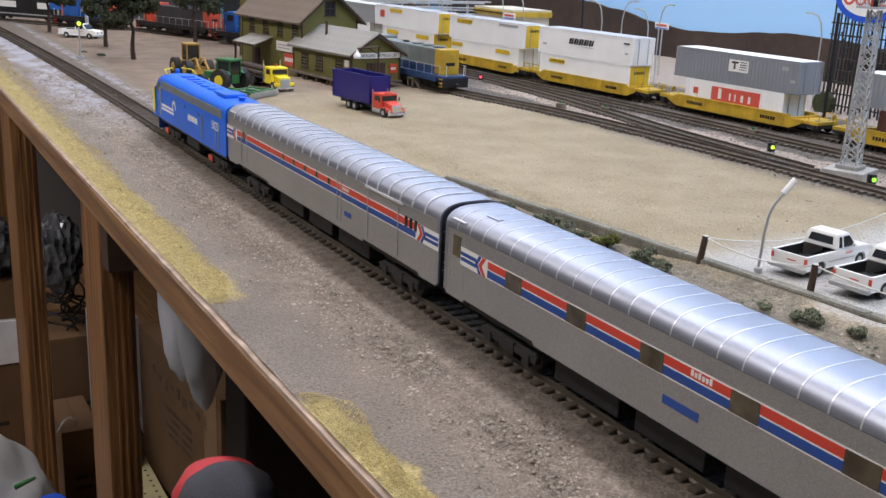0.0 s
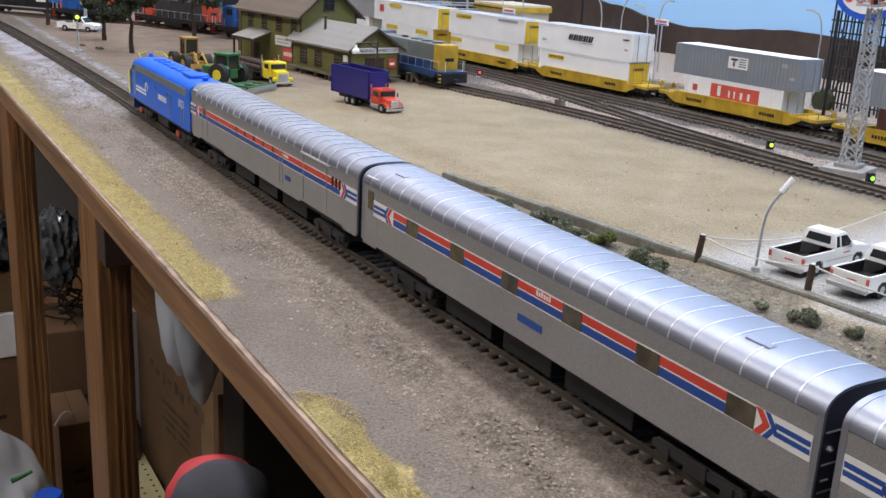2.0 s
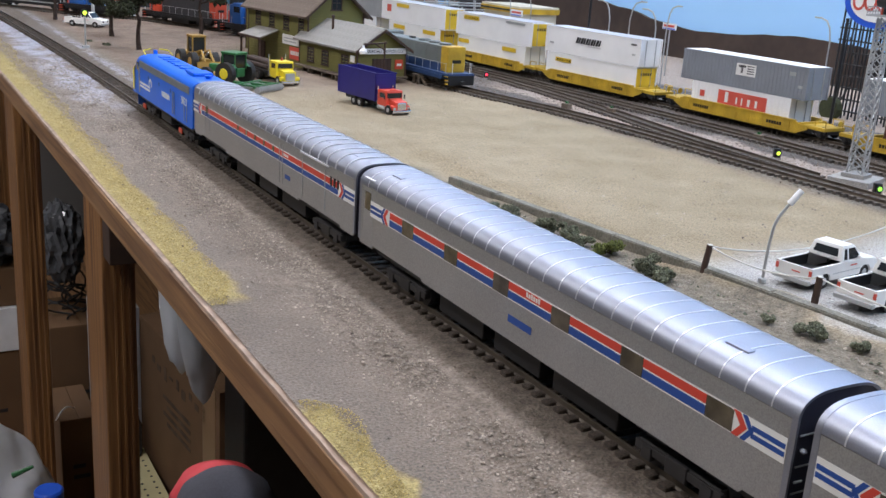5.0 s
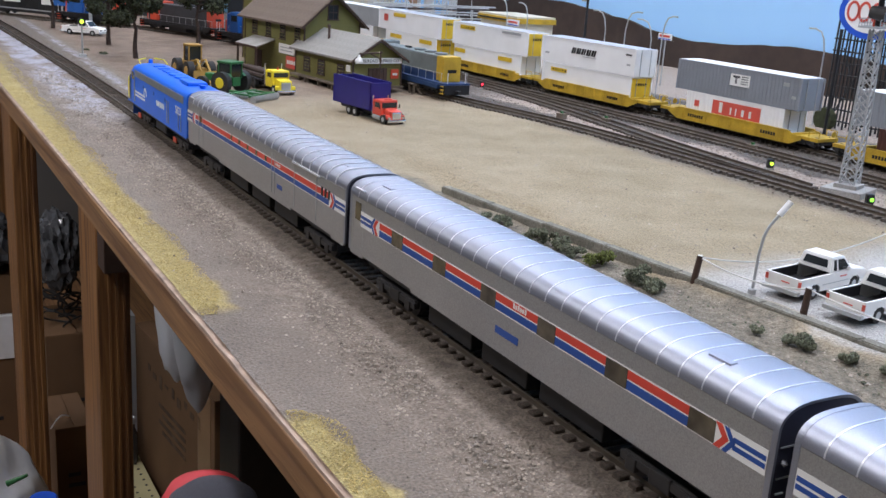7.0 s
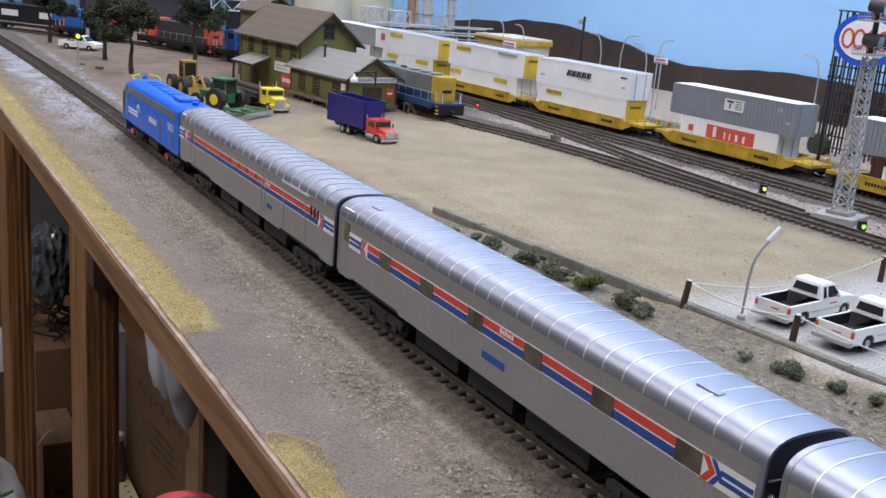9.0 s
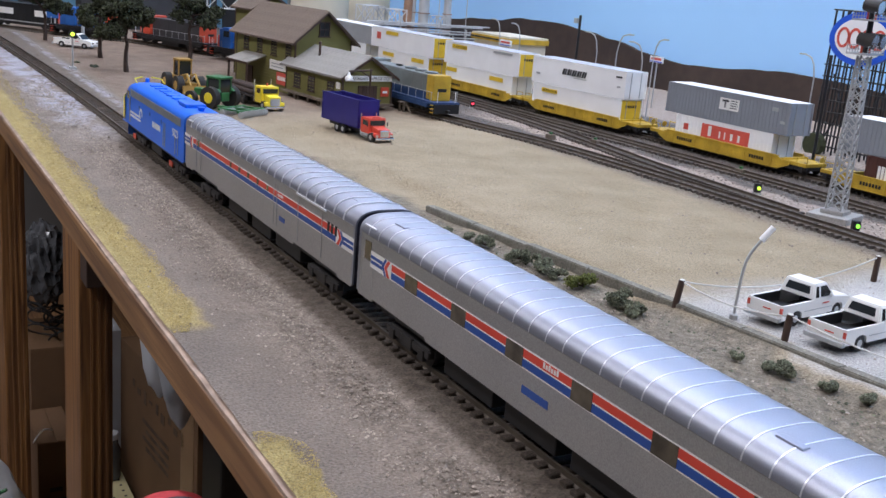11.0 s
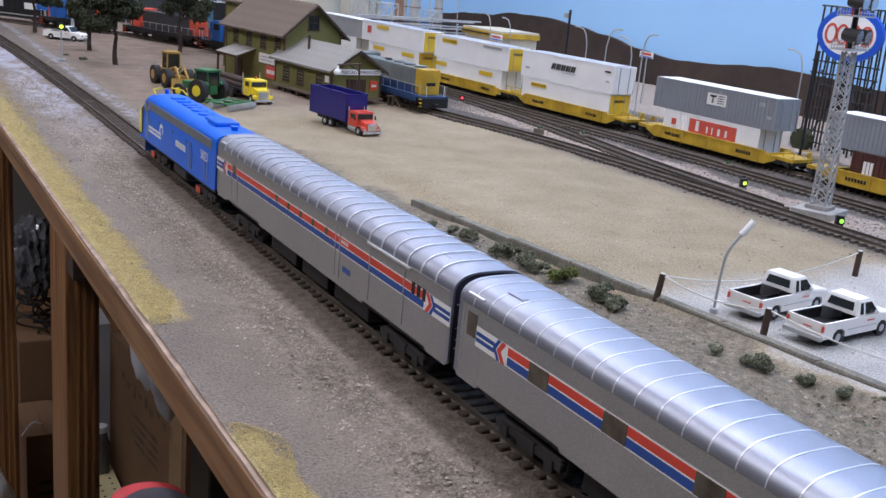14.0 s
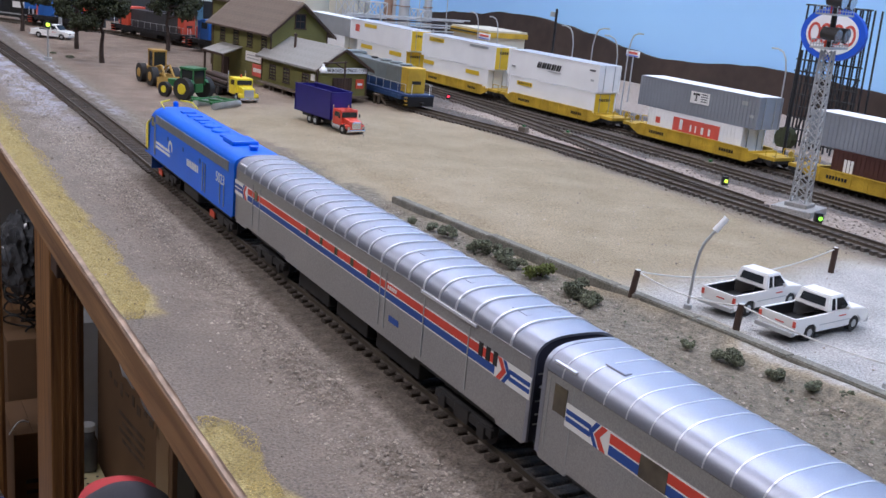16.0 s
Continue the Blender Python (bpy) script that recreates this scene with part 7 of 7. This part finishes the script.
part("panel", box(B(), 0, 0, 0, 0.069, 0.318, 0.004), M["pegboard"], t)
hole = mesh_of("hole", rod(B(), (0, 0, 0.0036), (0, 0, 0.0044), 0.0021, seg=8), M["black"])
for i in range(4):
    for j in range(19):
        share("hole", hole, t, pose(0.010 + 0.0165 * i, 0.012 + 0.0165 * j, 0))
t = thing("trash_bag", "crumpled white plastic bag on the lower shelf", "bag")
part("bag_body", crumple(B(), (-0.140, 0.560, SHELF + 0.090), (0.098, 0.060, 0.215), 0.16, 1.7, 3, 5, SHELF), M["bagwhite"], t, smooth=True)
part("bag_tie", rod(B(), (-0.100, 0.506, SHELF + 0.255), (-0.078, 0.500, SHELF + 0.265), 0.004, 0.002, seg=8), M["green"], t, "green tie")
t = thing("bottle", "white bottle with blue cap and red mark", "bottle", pose(-0.066, 0.470, SHELF))
part("body", lathe(B(), [(0.020, 0), (0.022, 0.004), (0.022, 0.210), (0.013, 0.228)], 22), M["cwhite2"], t, smooth=True)
part("cap", lathe(B(), [(0.0155, 0), (0.0165, 0.002), (0.0165, 0.020), (0.0145, 0.0225)], 24, (0, 0, 0.2265)), M["signblue"], t, "blue cap")
part("red_mark", box(B(), -0.005, -0.0172, 0.233, 0.005, -0.0160, 0.244), M["signred"], t)
t = thing("padded_knob", "dark grey foam knob with red collar on a stand", "knob", pose(-0.1068, -0.336, 0.0022))
part("pole", rod(B(), (0, 0, -1.0), (0, 0, -0.07), 0.009, seg=14), M["dark"], t)
part("foam_cap", lathe(B(), [(0.0190, -0.080), (0.0195, -0.060), (0.0185, -0.050), (0.0155, -0.0425), (0.0100, -0.0382), (0.0030, -0.0365)], 28), M["foam"], t, "dark grey foam", smooth=True)
part("collar", lathe(B(), [(0.0180, -0.075), (0.0188, -0.056), (0.0172, -0.0450), (0.0130, -0.0375), (0.0060, -0.0345)], 28, (0.0005, 0.0110, -0.0058)), M["foamred"], t, "red collar", smooth=True)


# ==== loose ground cover ====
def scatter(name, label, mk, n, place, s0, s1, seed):
    rg = np.random.default_rng(seed)
    base = np.array([(1, 0, 0), (0, 1, 0), (-1, 0, 0), (0, -1, 0), (0, 0, 0.75), (0, 0, -0.6)])
    fs = np.array([(0, 1, 4), (1, 2, 4), (2, 3, 4), (3, 0, 4), (1, 0, 5), (2, 1, 5), (3, 2, 5), (0, 3, 5)])
    P = place(rg, n)
    n = len(P)
    sc = (s0 + (s1 - s0) * rg.random(n) ** 3)[:, None, None] * (0.7 + 0.6 * rg.random((n, 6, 1)))
    a = rg.random(n) * 6.283
    rot = np.zeros((n, 3, 3))
    rot[:, 0, 0] = rot[:, 1, 1] = np.cos(a)
    rot[:, 0, 1], rot[:, 1, 0], rot[:, 2, 2] = -np.sin(a), np.sin(a), 1
    V = np.einsum("nij,kj->nki", rot, base) * sc + P[:, None, :]
    F = (fs[None] + (np.arange(n) * 6)[:, None, None]).reshape(-1, 3)
    me = bpy.data.meshes.new(name)
    me.from_pydata(V.reshape(-1, 3).tolist(), [], F.tolist())
    me.materials.append(M[mk])
    return tagged(new(name, me), label, "ground cover", kind="stuff")


def band(x0, x1, y0, y1, bias=0.0):
    def f(rg, n):
        y = y0 + (y1 - y0) * rg.random(n) ** (1.0 + bias)
        x = x0 + (x1 - x0) * rg.random(n)
        return np.stack([x, y, np.full(n, 0.0003)], 1)
    return f


def shoulder_band(rg, n):
    y = -0.75 + 1.3 * rg.random(n) ** 1.5
    x = -0.039 + 0.010 * rg.standard_normal(n)
    k = x > -0.075
    return np.stack([x, y, np.full(n, 0.0002)], 1)[k]


def flock_band(rg, n):
    y = -0.75 + 2.0 * rg.random(n) ** 1.4
    wob = 0.0022 * np.sin(y * 31) + 0.0014 * np.sin(y * 83 + 1) + 0.0008 * np.sin(y * 211)
    far = np.minimum(1, np.maximum(0, (y + 0.262) / 0.022))
    near = np.minimum(1, np.maximum(0, (-0.357 - y) / 0.012))
    end = far + near
    wide = np.where(y > -0.3, 0.0168 + 0.02 * np.maximum(0, y + 0.1), 0.0108) * (0.35 + 0.65 * end) + wob * end
    x = -0.0893 + wide * rg.random(n) ** 0.85
    k = end > 0.05
    return np.stack([x, y, np.full(n, 0.0006)], 1)[k]


def scrub_band(rg, n):
    y = -0.80 + 1.0 * rg.random(n)
    x = 0.030 + (0.115 - 0.115 * (y + 0.27)) * rg.random(n)
    return np.stack([x, y, np.full(n, -0.0035)], 1)[(x < 0.149 + (-0.273 - y) * 0.115)]


scatter("shoulder_gravel", "pale grey gravel along the near track", "stone", 26000, shoulder_band, 0.0002, 0.0009, 1)
scatter("cinders", "dark cinders between and beside the ties", "stone_dark", 16000, lambda rg, n: band(-0.027, 0.027, -0.75, 0.6, 0.6)(rg, n) + np.array([0, 0, 0.0007]), 0.0002, 0.0008, 2)
scatter("flock", "yellow dry grass flock along the table edge", "flock", 60000, flock_band, 0.00013, 0.00040, 3)
scatter("scrub_gravel", "mixed pale gravel on scrubby ground", "stone", 9000, scrub_band, 0.0002, 0.0011, 4)
scatter("scrub_tufts", "small grey green tufts on scrubby ground", "leafgrey", 2600, scrub_band, 0.0003, 0.0012, 9)
scatter("dirt_pebbles", "scattered pebbles on grey dirt", "stone", 700, band(-0.085, -0.03, -0.7, 0.5, 0.4), 0.0002, 0.0007, 5)
scatter("dirt_twigs", "dark bits on grey dirt", "stone_dark", 170, band(-0.085, -0.03, -0.7, 0.6, 0.3), 0.0003, 0.0010, 6)
scatter("lot_pebbles", "sparse pebbles on the tan lot", "stone", 1500, band(0.15, 0.36, -0.5, 0.3), 0.0002, 0.0009, 7)
scatter("yard_ballast", "coarse ballast in the yard", "stone_dark", 8000, band(0.36, 0.56, -0.5, 0.6), 0.0004, 0.0012, 8)


# ==== movement ====
def motions():
    """The train draws forward to a stop, stands, then backs up."""
    rows = ((0, -0.0820), (0.5, -0.0570), (1, -0.0375), (1.5, -0.0215), (2, -0.0105), (2.5, -0.0035), (3, -0.0006), (3.5, 0), (4, 0), (5, 0), (6, 0), (6.5, 0), (7, 0), (7.5, 0), (8, 0), (8.5, -0.0004),
            (9, -0.0018), (9.5, -0.0050), (10, -0.0110), (10.5, -0.0205), (11, -0.0335), (11.5, -0.0490), (12, -0.0650), (12.5, -0.0825), (13, -0.0995), (13.5, -0.1165), (14, -0.1335), (14.5, -0.1505), (15, -0.1680), (15.5, -0.1845), (16, -0.2015))
    for car, y, turn in TRAIN:
        walk(car, [(t, pose(TRACK_X, y + s, 0, 0, 0, turn)) for t, s in rows])


motions()
